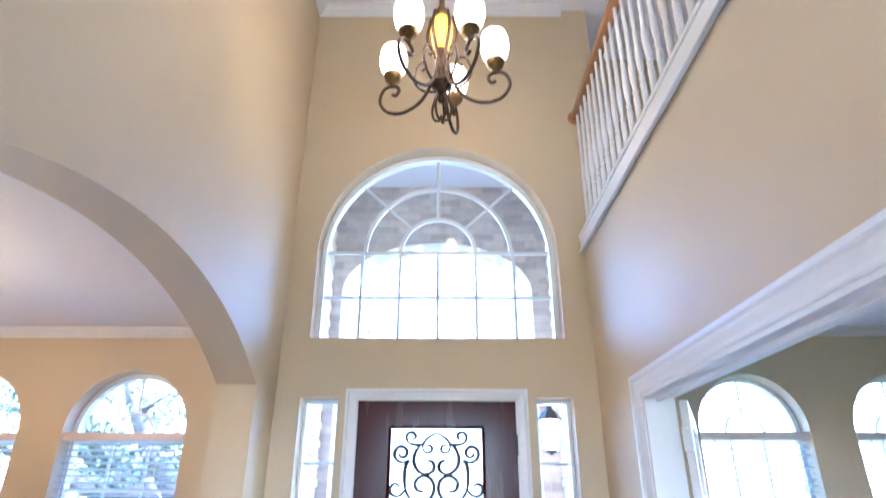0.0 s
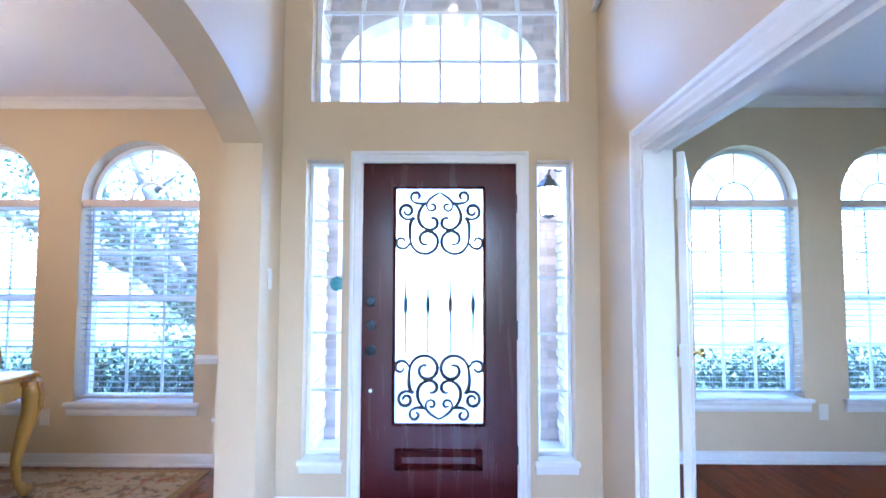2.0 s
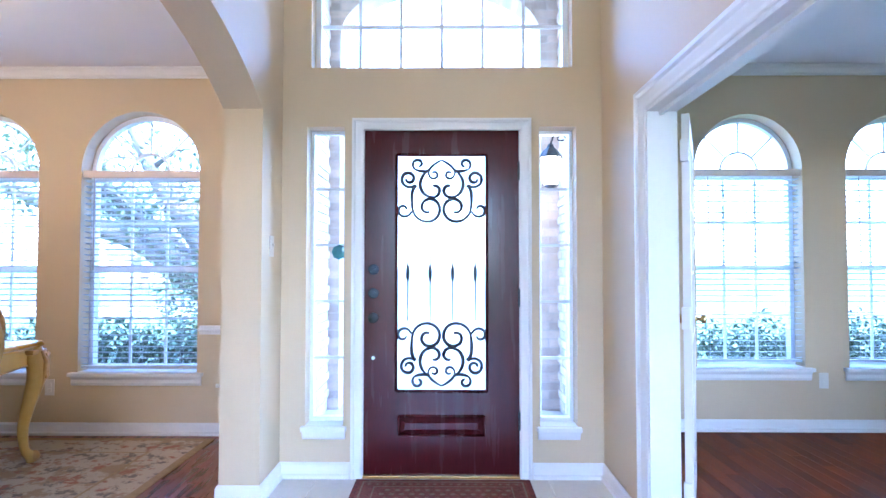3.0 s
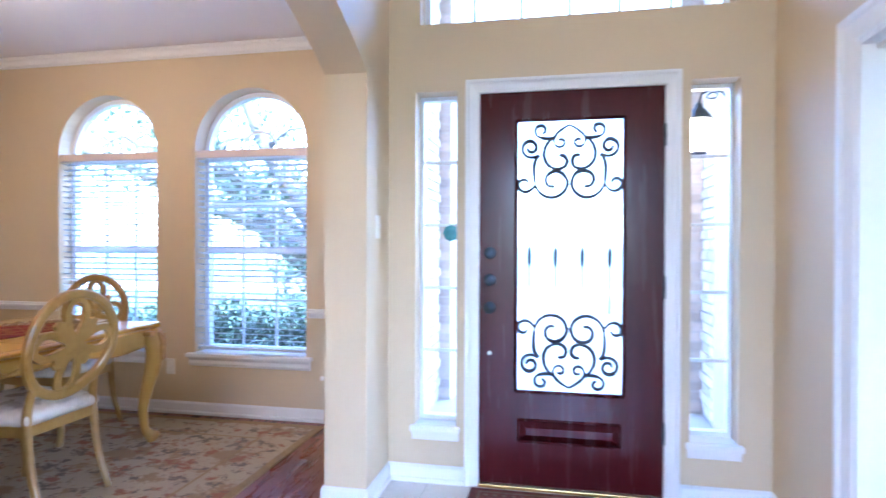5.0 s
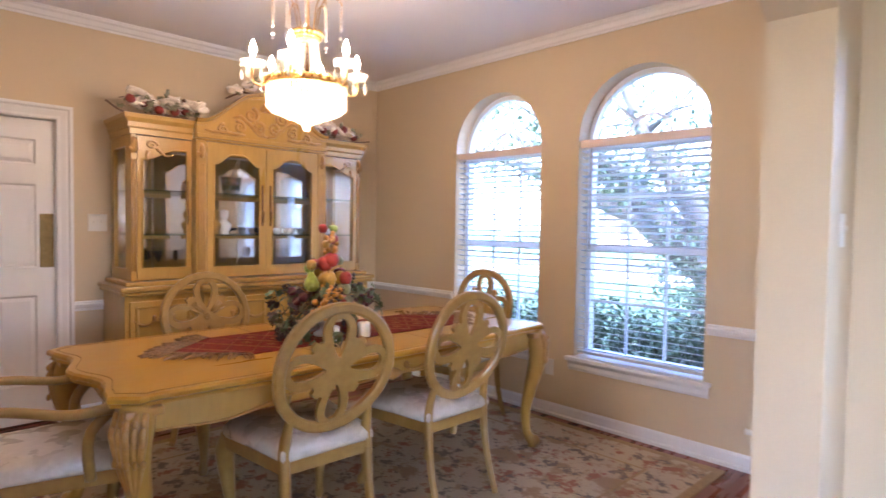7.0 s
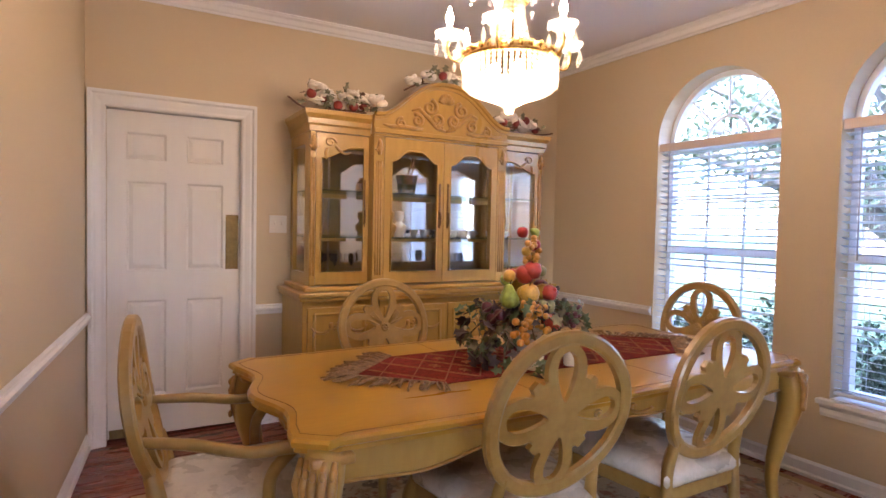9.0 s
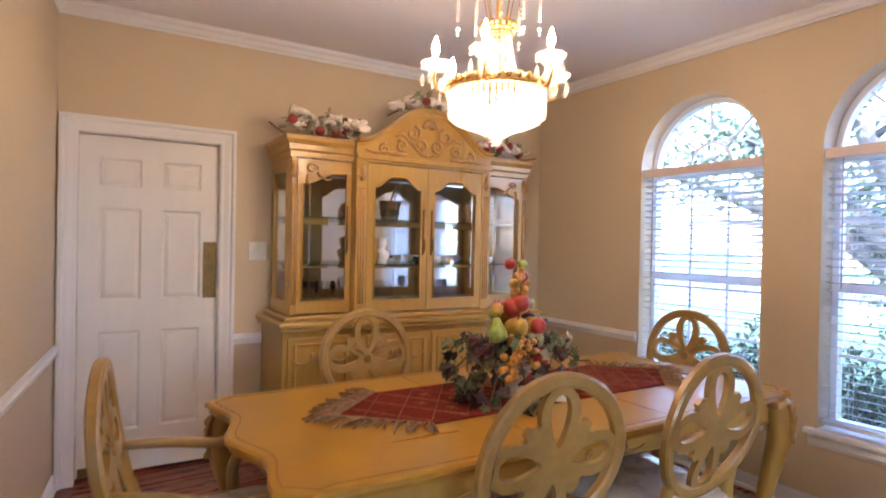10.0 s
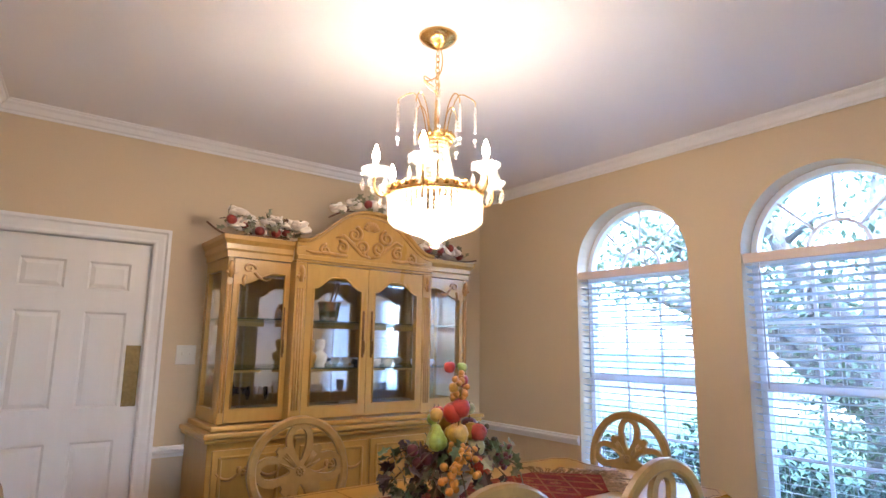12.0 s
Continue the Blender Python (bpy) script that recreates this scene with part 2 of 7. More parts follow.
# window openings in x: dining room, study
WIN_D = [(-3.865, -3.0), (-2.683, -1.803)]
WIN_S = [(1.917, 2.73), (3.06, 3.873)]


def rect(x0, x1, z0, z1):
    return [(x0, z0), (x1, z0), (x1, z1), (x0, z1)]


# front walls of the side rooms, each with two arched openings
bm = bmesh.new()
plate(bm, [rect(XW - 0.2, XLD + 0.1, 0, CD + 0.3)] + [arch_loop(a, b, 0.456, 1.95, 2.385) for a, b in WIN_D], lambda u, v: (u, YF, v), (0, YFO - YF, 0))
wall("wall_dining_front", bm, label="beige painted wall with two arched window openings")
bm = bmesh.new()
plate(bm, [rect(XRS - 0.05, XE + 0.2, 0, CS + 0.3)] + [arch_loop(a, b, 0.478, 1.985, 2.40) for a, b in WIN_S], lambda u, v: (u, YFS, v), (0, YFSO - YFS, 0))
wall("wall_study_front", bm, label="beige painted study wall with two arched window openings")

# foyer front wall: door, two sidelights, great arched window
DOOR = (-0.475, 0.475, 0.0, 2.058)
SIDE_L = (-0.80, -0.576, 0.30, 2.064)
SIDE_R = (0.577, 0.797, 0.30, 2.064)
BIG = (-0.778, 0.776, 2.42, 3.01, 3.786)
bm = bmesh.new()
plate(bm, [rect(XL - 0.25, XR + 0.2, 0, CF + 0.2), rect(*DOOR), rect(*SIDE_L), rect(*SIDE_R), arch_loop(*BIG, n=36)], lambda u, v: (u, YB, v), (0, YO - YB, 0))
wall("wall_foyer_front", bm, label="tall beige foyer wall with door and arched window")

# wall between foyer and dining room, with the wide low arch
AY0, AY1, AZ, ATOP = 0.57, 2.955, 2.072, 2.39
ar = (((AY1 - AY0) / 2) ** 2 + (ATOP - AZ) ** 2) / (2 * (ATOP - AZ))
acy, acz = (AY0 + AY1) / 2, ATOP - ar
aa = math.degrees(math.asin((AY1 - AY0) / 2 / ar))
arch_pts = [(acy + ar * math.sin(radians(s)), acz + ar * math.cos(radians(s))) for s in [aa - 2 * aa * i / 28 for i in range(29)]]
bm = bmesh.new()
outline = [(YB, 0), (YB, CF + 0.1), (YK, CF + 0.1), (YK, 0), (AY0, 0)] + arch_pts[::-1] + [(AY1, 0)]
plate(bm, [outline], lambda u, v: (XLD, u, v), (XL - XLD, 0, 0))
wall("wall_foyer_west", bm, label="tall beige foyer wall with a wide arched opening")
bm = boxes((XLD, XL, YB - 0.001, YF + 0.1, 0, CD + 0.2))
wall("wall_dining_return", bm, label="beige wall return beside the dining room window")

# wall between foyer and study, with the cased opening of the glazed doors
OY0, OY1, OZ = 0.70, 2.555, 1.96
bm = bmesh.new()
plate(bm, [[(YB, 0), (YB, HALL - 0.02), (YK, HALL - 0.02), (YK, 0), (OY0, 0), (OY0, OZ), (OY1, OZ), (OY1, 0)]], lambda u, v: (XR, u, v), (XRS - XR, 0, 0))
wall("wall_foyer_east", bm, label="beige foyer wall with a wide cased opening below the balcony")
bm = boxes((XR + 0.001, XRS, YB, YFS + 0.1, 0, CS + 0.2))
wall("wall_study_return", bm, label="beige wall return beside the study window")

# closing walls
wall("wall_dining_west", plate(bmesh.new(), [[(YS - 0.2, 0), (0.765, 0), (0.765, 2.01), (1.552, 2.01), (1.552, 0), (YF + 0.1, 0), (YF + 0.1, CD + 0.2), (YS - 0.2, CD + 0.2)]], lambda u, v: (XW, u, v), (-0.14, 0, 0)), label="beige dining room wall behind the china cabinet")
SN = Vector((-ASK, 1, 0)).normalized()


def south(u, v=0.0):
    """A point of the dining room's south wall, u metres east of the west wall."""
    return (XW + u, YA + ASK * u, v)


wall("wall_dining_south", plate(bmesh.new(), [rect(-0.1, XLD - XW, 0, CD + 0.2)], south, SN * -0.1), label="beige dining room wall with white chair rail")
# the opening in the study's east wall is added, out of view, for daylight
wall("wall_study_east", plate(bmesh.new(), [rect(-1.6, YFS + 0.1, 0, CS + 0.2), rect(-1.0, 1.7, 0.6, 2.3)], lambda u, v: (XE, u, v), (0.12, 0, 0)), label="beige study wall with an added opening for daylight")
wall("wall_study_south", plate(bmesh.new(), [rect(XRS, XE + 0.1, 0, CS + 0.2)], lambda u, v: (u, -1.48, v), (0, -0.12, 0)), label="beige study wall")
# the lower opening is added so daylight reaches surfaces facing the walk
wall("wall_behind", plate(bmesh.new(), [[(XLD - 0.1, 0), (XRS + 0.1, 0), (XRS + 0.1, CD + 0.2), (XE + 0.2, CD + 0.2), (XE + 0.2, CF + 0.2), (XLD - 0.1, CF + 0.2)], rect(-0.85, 0.88, 0.2, 2.6)], lambda u, v: (u, YK, v), (0, -0.12, 0)), label="plain beige closing wall with an added opening for fill daylight")
# unseen overhang, added to block direct sun at the study's east opening
wall("sun_block_slab", boxes((XE + 0.125, XE + 1.9, -3.6, 4.3, 2.5, 2.62)), M_trim, "white unseen slab added to keep direct sun out of the study", "eave")
# the small opening is added to light the hall ceiling behind the balusters
wall("wall_hall_east", plate(bmesh.new(), [rect(YK, 3.95, HALL, CF + 0.1), rect(1.2, 1.9, HALL + 0.7, HALL + 1.2)], lambda u, v: (3.1, u, v), (0.1, 0, 0)), label="beige upper hall wall with an added opening for daylight")
wall("wall_hall_north", boxes((XR + 0.02, 3.2, 3.80, 3.92, HALL - 0.3, CF + 0.1)), label="beige upper hall wall")
wall("wall_hall_return", boxes((XR, XR + 0.12, YB - 0.002 + 0.18, 3.9, HALL - 0.2, CF + 0.1)), label="beige upper hall wall end")
# unseen box beyond the swing door, added against sky light leaking round it
wall("wall_light_stop", boxes((XW - 1.0, XW - 0.9, 0.2, 2.0, 0, CD), (XW - 1.0, XW - 0.14, 0.1, 0.2, 0, CD), (XW - 1.0, XW - 0.14, 2.0, 2.1, 0, CD), (XW - 1.0, XW - 0.14, 0.1, 2.1, CD, CD + 0.1)), label="plain unseen walls and ceiling that keep sky light from the swing door")

# ceilings and floors
wall("ceiling_dining", boxes((XW - 0.1, XLD, YS - 0.1, YF + 0.05, CD, CD + 0.12)), M_ceil, "white painted dining room ceiling", "ceiling")
wall("ceiling_study", boxes((XRS, XE + 0.1, -1.55, YFS + 0.05, CS, CS + 0.1)), M_ceil, "white painted study ceiling", "ceiling")
wall("ceiling_foyer", boxes((XLD, 3.2, YK - 0.1, 3.95, CF, CF + 0.12)), M_ceil, "white high foyer ceiling", "ceiling")
wall("floor_hall", boxes((XR + 0.002, 3.15, YK, 3.9, HALL - 0.12, HALL)), M_ceil, "upper hall floor behind the balustrade", "floor")
floor_d = wall("floor_dining", boxes((XW - 1.0, XLD + 0.10, YS - 0.1, YF + 0.05, -0.1, -0.006)), M_sub, "reddish strip wood floor", "floor")
floor_s = wall("floor_study", boxes((XR + 0.06, XE + 0.1, -1.6, YFS + 0.05, -0.1, -0.006)), M_sub, "brown strip wood floor", "floor")
floor = wall("floor_foyer", boxes((XLD + 0.10, XR + 0.06, YK - 0.1, YB + 0.12, -0.1, -0.004)), M_grout, "cream tiled foyer floor", "floor")

# crown mouldings, chair rails, baseboards
CROWN = [(0.004, -0.070), (0.013, -0.070), (0.016, -0.058), (0.028, -0.052), (0.042, -0.028), (0.058, -0.018), (0.061, -0.008), (0.070, -0.006), (0.070, 0.0), (0.004, 0.0)]
RAIL = [(0.002, -0.032), (0.014, -0.03), (0.018, -0.012), (0.03, -0.004), (0.034, 0.012), (0.022, 0.02), (0.02, 0.03), (0.002, 0.034)]
BASE = [(0.002, 0.0), (0.026, 0.0), (0.026, 0.018), (0.015, 0.026), (0.014, 0.075), (0.006, 0.09), (0.002, 0.09)]


def moulding(name, prof, p0, p1, out, label, m0=0.0, m1=0.0, material=None):
    bm = bmesh.new()
    profile_run(bm, prof, p0, p1, out, m0, m1)
    return tagged(part(name, bm, material or M_trim), label, name.rsplit("_", 1)[0].replace("_", " "), "", "structure")


C = "white painted crown moulding"
moulding("crown_moulding", CROWN, (XW, YF, CD), (XLD, YF, CD), (0, -1, 0), C, -1, -1)
moulding("crown_moulding", CROWN, (XW, YA, CD), (XW, YF, CD), (1, 0, 0), C, -1, -1)
moulding("crown_moulding", CROWN, south(0, CD), south(XLD - XW, CD), SN, C, -0.9, -0.9)
moulding("crown_moulding", CROWN, (XLD, YS, CD), (XLD, YF, CD), (-1, 0, 0), C, -1, -1)
moulding("crown_moulding", CROWN, (XRS, YFS, CS), (XE, YFS, CS), (0, -1, 0), C, -1, -1)
moulding("crown_moulding", CROWN, (XE, -1.48, CS), (XE, YFS, CS), (-1, 0, 0), C, -1, -1)
moulding("crown_moulding", CROWN, (XRS, -1.48, CS), (XRS, YFS, CS), (1, 0, 0), C, -1, -1)
moulding("crown_moulding", CROWN, (XL, YB, CF), (XR, YB, CF), (0, -1, 0), C, -1, 0)
moulding("crown_moulding", CROWN, (XL, YK, CF), (XL, YB, CF), (1, 0, 0), C, -1, -1)
moulding("crown_moulding", CROWN, (XR + 0.12, 3.80, CF), (3.1, 3.80, CF), (0, -1, 0), C, -1, -1)
moulding("crown_moulding", CROWN, (3.1, YK, CF), (3.1, 3.80, CF), (-1, 0, 0), C, -1, -1)
R = "white moulded chair rail"
RZ = 0.765
moulding("chair_rail", RAIL, (XW, YF, RZ), (WIN_D[0][0] - 0.01, YF, RZ), (0, -1, 0), R, -1, 0)
moulding("chair_rail", RAIL, (WIN_D[1][1] + 0.02, YF, RZ), (XLD, YF, RZ), (0, -1, 0), R, 0, -1)
moulding("chair_rail", RAIL, (XW, 1.622, RZ), (XW, YF, RZ), (1, 0, 0), R, 0, -1)
moulding("chair_rail", RAIL, south(0, RZ), south(XLD - XW - 0.01, RZ), SN, R, -0.9, 0)
B = "white painted baseboard"
moulding("baseboard_trim", BASE, (XW, YF, 0), (XLD, YF, 0), (0, -1, 0), B, -1, -1)
moulding("baseboard_trim", BASE, (XW, 1.622, 0), (XW, YF, 0), (1, 0, 0), B, 0, -1)
moulding("baseboard_trim", BASE, south(0), south(XLD - XW - 0.01), SN, B, -0.9, 0)
moulding("baseboard_trim", BASE, (XLD, AY1, 0), (XLD, YF, 0), (-1, 0, 0), B, 1, -1)
moulding("baseboard_trim", BASE, (XLD, AY1, 0), (XL, AY1, 0), (0, -1, 0), B, 1, 1)
moulding("baseboard_trim", BASE, (XL, AY1, 0), (XL, YB, 0), (1, 0, 0), B, 1, -1)
moulding("baseboard_trim", BASE, (XL, YB, 0), (-0.535, YB, 0), (0, -1, 0), B, -1, 0)
moulding("baseboard_trim", BASE, (0.535, YB, 0), (XR, YB, 0), (0, -1, 0), B, 0, -1)
moulding("baseboard_trim", BASE, (XR, OY1 + 0.09, 0), (XR, YB, 0), (-1, 0, 0), B, 0, -1)
moulding("baseboard_trim", BASE, (XRS, YFS, 0), (XE, YFS, 0), (0, -1, 0), B, -1, -1)
moulding("baseboard_trim", BASE, (XRS, OY1 + 0.09, 0), (XRS, YFS, 0), (1, 0, 0), B, 0, -1)
moulding("baseboard_trim", BASE, (XL, YK, 0), (XL, AY0, 0), (1, 0, 0), B, -1, 0)


# ---- casings ----
CAS = [(0.0, 0.0), (0.008, 0.0), (0.012, 0.008), (0.012, 0.022), (0.018, 0.05), (0.018, 0.062), (0.03, 0.072), (0.03, 0.09), (0.0, 0.09)]


def casing(name, path, to3d, out, label, sc=1.0):
    """A mitred door casing along a 2D path; section CAS grows away from the opening."""
    bm = bmesh.new()
    out = Vector(out)
    rows = []
    n = len(path)
    for i, (u, v) in enumerate(path):
        d0 = Vector(path[i]) - Vector(path[i - 1]) if i else None
        d1 = Vector(path[i + 1]) - Vector(path[i]) if i < n - 1 else None
        ns = [Vector((-d.y, d.x)).normalized() for d in (d0, d1) if d is not None]
        nn = ns[0] if len(ns) == 1 else (ns[0] + ns[1]) / (1 + ns[0].dot(ns[1]))
        rows.append([bm.verts.new(Vector(to3d(u + nn.x * w * sc, v + nn.y * w * sc)) + out * (o + 0.001)) for o, w in CAS])
    for A, Bq in zip(rows, rows[1:]):
        for k in range(len(CAS)):
            j = (k + 1) % len(CAS)
            bm.faces.new((A[k], A[j], Bq[j], Bq[k]))
    bm.faces.new(rows[0])
    bm.faces.new(rows[-1][::-1])
    return tagged(part(name, bm, M_trim), label, "door casing", "", "structure")


casing("trim_entry", [(-0.462, 0), (-0.462, 2.043), (0.462, 2.043), (0.462, 0)], lambda u, v: (u, YB, v), (0, -1, 0), "white moulded casing round the entry door", 0.74)
casing("trim_opening", [(OY1, 0), (OY1, OZ), (OY0, OZ), (OY0, 0)][::-1], lambda u, v: (XR, u, v), (-1, 0, 0), "white moulded casing round the study opening")
casing("trim_opening", [(OY1, 0), (OY1, OZ), (OY0, OZ), (OY0, 0)][::-1], lambda u, v: (XRS, u, v), (1, 0, 0), "white moulded casing round the study opening")
casing("trim_swing_door", [(0.780, 0), (0.780, 1.995), (1.537, 1.995), (1.537, 0)], lambda u, v: (XW, u, v), (1, 0, 0), "white moulded casing round the swing door")
wall("jamb_opening", boxes((XR - 0.004, XRS + 0.004, OY1 - 0.018, OY1, 0, OZ), (XR - 0.004, XRS + 0.004, OY0, OY0 + 0.018, 0, OZ), (XR - 0.004, XRS + 0.004, OY0 + 0.018, OY1 - 0.018, OZ - 0.018, OZ), (XR + 0.05, XR + 0.065, OY0 + 0.018, OY1 - 0.018, OZ - 0.035, OZ - 0.0181)), M_trim, "white jamb lining the study opening", "door jamb")
wall("jamb_entry", boxes((-0.475, -0.459, YB, YO, 0, 2.058), (0.459, 0.475, YB, YO, 0, 2.058), (-0.459, 0.459, YB, YO, 2.043, 2.058)), M_trim, "white jamb of the entry door", "door jamb")
wall("jamb_swing_door", boxes((XW - 0.14, XW, 0.765, 0.782, 0, 2.01), (XW - 0.14, XW, 1.535, 1.552, 0, 2.01), (XW - 0.14, XW, 0.782, 1.535, 1.993, 2.01)), M_trim, "white jamb of the swing door", "door jamb")
wall("threshold_entry", boxes((-0.459, 0.459, YB - 0.02, YO, -0.003, 0.016), bevel=0.004), M_brass, "brass door threshold", "threshold")

# balcony edge and balustrade
wall("trim_balcony", boxes((XR - 0.022, XR - 0.001, YK, YB, HALL - 0.115, HALL - 0.02), (XR - 0.034, XR - 0.0225, YK, YB, HALL - 0.125, HALL - 0.10), (XR - 0.03, XR + 0.09, YK, YB, HALL - 0.0195, HALL + 0.004), bevel=0.005), M_trim, "white stepped trim along the balcony edge", "trim")

# ---- windows ----
M_frost = bpy.data.materials.new("frosted_glass")
M_frost.use_nodes = True
ft = M_frost.node_tree
ft.nodes.remove(ft.nodes["Principled BSDF"])
f1 = ft.nodes.new("ShaderNodeBsdfTransparent")
f2 = ft.nodes.new("ShaderNodeBsdfTranslucent")
f2.inputs[0].default_value = (0.95, 0.97, 1, 1)
f3 = ft.nodes.new("ShaderNodeMixShader")
f3.inputs[0].default_value = 0.5
ft.links.new(f1.outputs[0], f3.inputs[1])
ft.links.new(f2.outputs[0], f3.inputs[2])
f4 = ft.nodes.new("ShaderNodeBsdfGlossy")
f4.inputs["Roughness"].default_value = 0.1
f5 = ft.nodes.new("ShaderNodeMixShader")
f5.inputs[0].default_value = 0.04
ft.links.new(f3.outputs[0], f5.inputs[1])
ft.links.new(f4.outputs[0], f5.inputs[2])
ft.links.new(f5.outputs[0], ft.nodes["Material Output"].inputs[0])


def pane(name, loop, y, parent):
    bm = bmesh.new()
    plate(bm, [loop], lambda u, v: (u, y, v), (0, 0.004, 0))
    ob = part(name, bm, M_glass, parent)
    ob.visible_shadow = False
    return ob


def arch_window(name, a, b, z0, spring, top, label, YF=YF):
    """Double-hung window under a fan light, set deep in its plastered opening."""
    w = thing(name, label, "window", kind="structure")
    y0, y1 = YF + 0.125, YF + 0.185
    cx, r = (a + b) / 2, (b - a) / 2
    f = 0.035
    bm = bmesh.new()
    plate(bm, [arch_loop(a + 0.001, b - 0.001, z0 + 0.001, spring, top - 0.001), arch_loop(a + f, b - f, z0 + f, spring, top - f)], lambda u, v: (u, y0, v), (0, y1 - y0, 0))
    part("window_frame", bm, M_vinyl, w)
    part("transom_bar", boxes((a + f, b - f, y0 + 0.002, y1 - 0.002, spring - 0.06, spring - 0.005)), M_vinyl, w)
    mid = z0 + 0.75
    part("meeting_rail", boxes((a + f, b - f, y0 + 0.004, y1 - 0.004, mid - 0.022, mid + 0.022)), M_vinyl, w)
    ym = y0 + 0.02
    for i in (1, 2):
        x = a + f + (b - a - 2 * f) * i / 3
        part("muntin", boxes((x - 0.009, x + 0.009, ym, ym + 0.014, z0 + f, mid - 0.022)), M_vinyl, w)
        part("muntin", boxes((x - 0.009, x + 0.009, ym, ym + 0.014, mid + 0.022, spring - 0.06)), M_vinyl, w)
    for lo, hi in ((z0 + f, mid - 0.022), (mid + 0.022, spring - 0.06)):
        zz = (lo + hi) / 2
        part("muntin", boxes((a + f, b - f, ym + 0.002, ym + 0.012, zz - 0.009, zz + 0.009)), M_vinyl, w)
    k = (top - spring) / r
    bm = bmesh.new()
    plate(bm, [arc(cx, spring, 0.155, 0, 180, 16, 0.155 * k) + arc(cx, spring, 0.137, 180, 0, 16, 0.137 * k)], lambda u, v: (u, ym, v), (0, 0.014, 0))
    part("fan_arc", bm, M_vinyl, w)
    for ang in (45, 90, 135):
        c, s = math.cos(radians(ang)), math.sin(radians(ang)) * k
        bm = bmesh.new()
        tube(bm, [(cx + 0.15 * c, ym + 0.007, spring + 0.15 * s), (cx + (r - 0.03) * c, ym + 0.007, spring + (r - 0.03) * s)], 0.009, 4)
        part("fan_bar", bm, M_vinyl, w)
    pane("pane", rect(a + f, b - f, z0 + f, spring - 0.06), y0 + 0.03, w)
    pane("pane", arc(cx, spring - 0.005, r - f, 0, 180, 20, top - spring - f), y0 + 0.03, w)
    bm = boxes((a - 0.05, b + 0.05, YF - 0.05, YF, z0 - 0.028, z0), bevel=0.006)
    part("window_sill", bm, M_trim, w)
    part("sill_board", boxes((a + 0.001, b - 0.001, YF, y0, z0 - 0.02, z0 + 0.0005)), M_trim, w)
    bm = bmesh.new()
    profile_run(bm, [(0.001, -0.095), (0.014, -0.095), (0.022, -0.075), (0.022, -0.05), (0.032, -0.035), (0.034, -0.028), (0.001, -0.028)], (a - 0.035, YF, z0), (b + 0.035, YF, z0), (0, -1, 0))
    part("apron", bm, M_trim, w)
    return w


def slat_mesh(width):
    bm = bmesh.new()
    n = 4
    for i in range(n + 1):
        t = i / n - 0.5
        for z in (0.0014, -0.0014):
            for x in (-width / 2, width / 2):
                bm.verts.new((x, t * 0.048, 0.004 * (0.25 - t * t) * 1.2 + z))
    v = list(bm.verts)
    for i in range(n):
        A, Bq = v[4 * i:4 * i + 4], v[4 * i + 4:4 * i + 8]
        bm.faces.new((A[0], A[1], Bq[1], Bq[0]))
        bm.faces.new((A[3], A[2], Bq[2], Bq[3]))
        bm.faces.new((A[2], A[0], Bq[0], Bq[2]))
        bm.faces.new((A[1], A[3], Bq[3], Bq[1]))
    bm.faces.new(v[0:2] + [v[3], v[2]])
    bm.faces.new([v[-2], v[-1], v[-3], v[-4]])
    bmesh.ops.recalc_face_normals(bm, faces=bm.faces[:])
    me = bpy.data.meshes.new("slat")
    bm.to_mesh(me)
    bm.free()
    me.materials.append(M_blind)
    return me


def blind(a, b, ztop, zbot, label, tilt=-12, gap=0.0425, wand=True, YF=YF):
    bl = thing("window_blind", label, "window blind", pose((a + b) / 2, YF + 0.05, zbot), group="window blinds")
    w = b - a - 0.014
    h = ztop - zbot
    part("valance", boxes((-w / 2, w / 2, -0.045, -0.03, h - 0.055, h), (-w / 2 + 0.003, w / 2 - 0.003, -0.029, 0.03, h - 0.045, h - 0.003), bevel=0.003), M_valance, bl, "cream valance over the slats")
    me = slat_mesh(w - 0.004)
    n = int((h - 0.10) / gap)
    for i in range(n + 1):
        s = new("slat", me)
        s.parent = bl
        s.matrix_local = pose(random.uniform(-0.001, 0.001), 0, h - 0.075 - i * gap, tilt + random.uniform(-1.2, 1.2), 0, 0)
    zb = h - 0.075 - n * gap - 0.02
    part("bottom_rail", boxes((-w / 2, w / 2, -0.024, 0.024, max(0.001, zb - 0.012), max(0.02, zb + 0.006)), bevel=0.002), M_blind, bl)
    for x in (-w / 2 + 0.13, 0, w / 2 - 0.13):
        bm = bmesh.new()
        tube(bm, [(x, -0.026, 0.02), (x, -0.026, h - 0.05)], 0.0012, 4)
        tube(bm, [(x, 0.026, 0.02), (x, 0.026, h - 0.05)], 0.0012, 4)
        part("ladder_cord", bm, M_blind, bl)
    if wand:
        bm = bmesh.new()
        tube(bm, [(-w / 2 + 0.09, -0.05, h - 0.06), (-w / 2 + 0.092, -0.048, h - 0.40), (-w / 2 + 0.095, -0.052, h - 0.74)], 0.004, 6)
        part("wand", bm, mat("grey_wand", (0.4, 0.38, 0.38, 1), 0.3), bl, "thin grey tilt wand")
    bm = bmesh.new()
    tube(bm, [(w / 2 - 0.16, -0.05, h - 0.06), (w / 2 - 0.158, -0.052, h - 0.25)], 0.001, 4)
    lathe(bm, [(0.002, -0.03), (0.006, -0.025), (0.004, 0.0), (0.001, 0.004)], 8, (w / 2 - 0.158, -0.052, h - 0.25))
    part("cord_tassel", bm, M_valance, bl, "small cord tassel")
    return bl


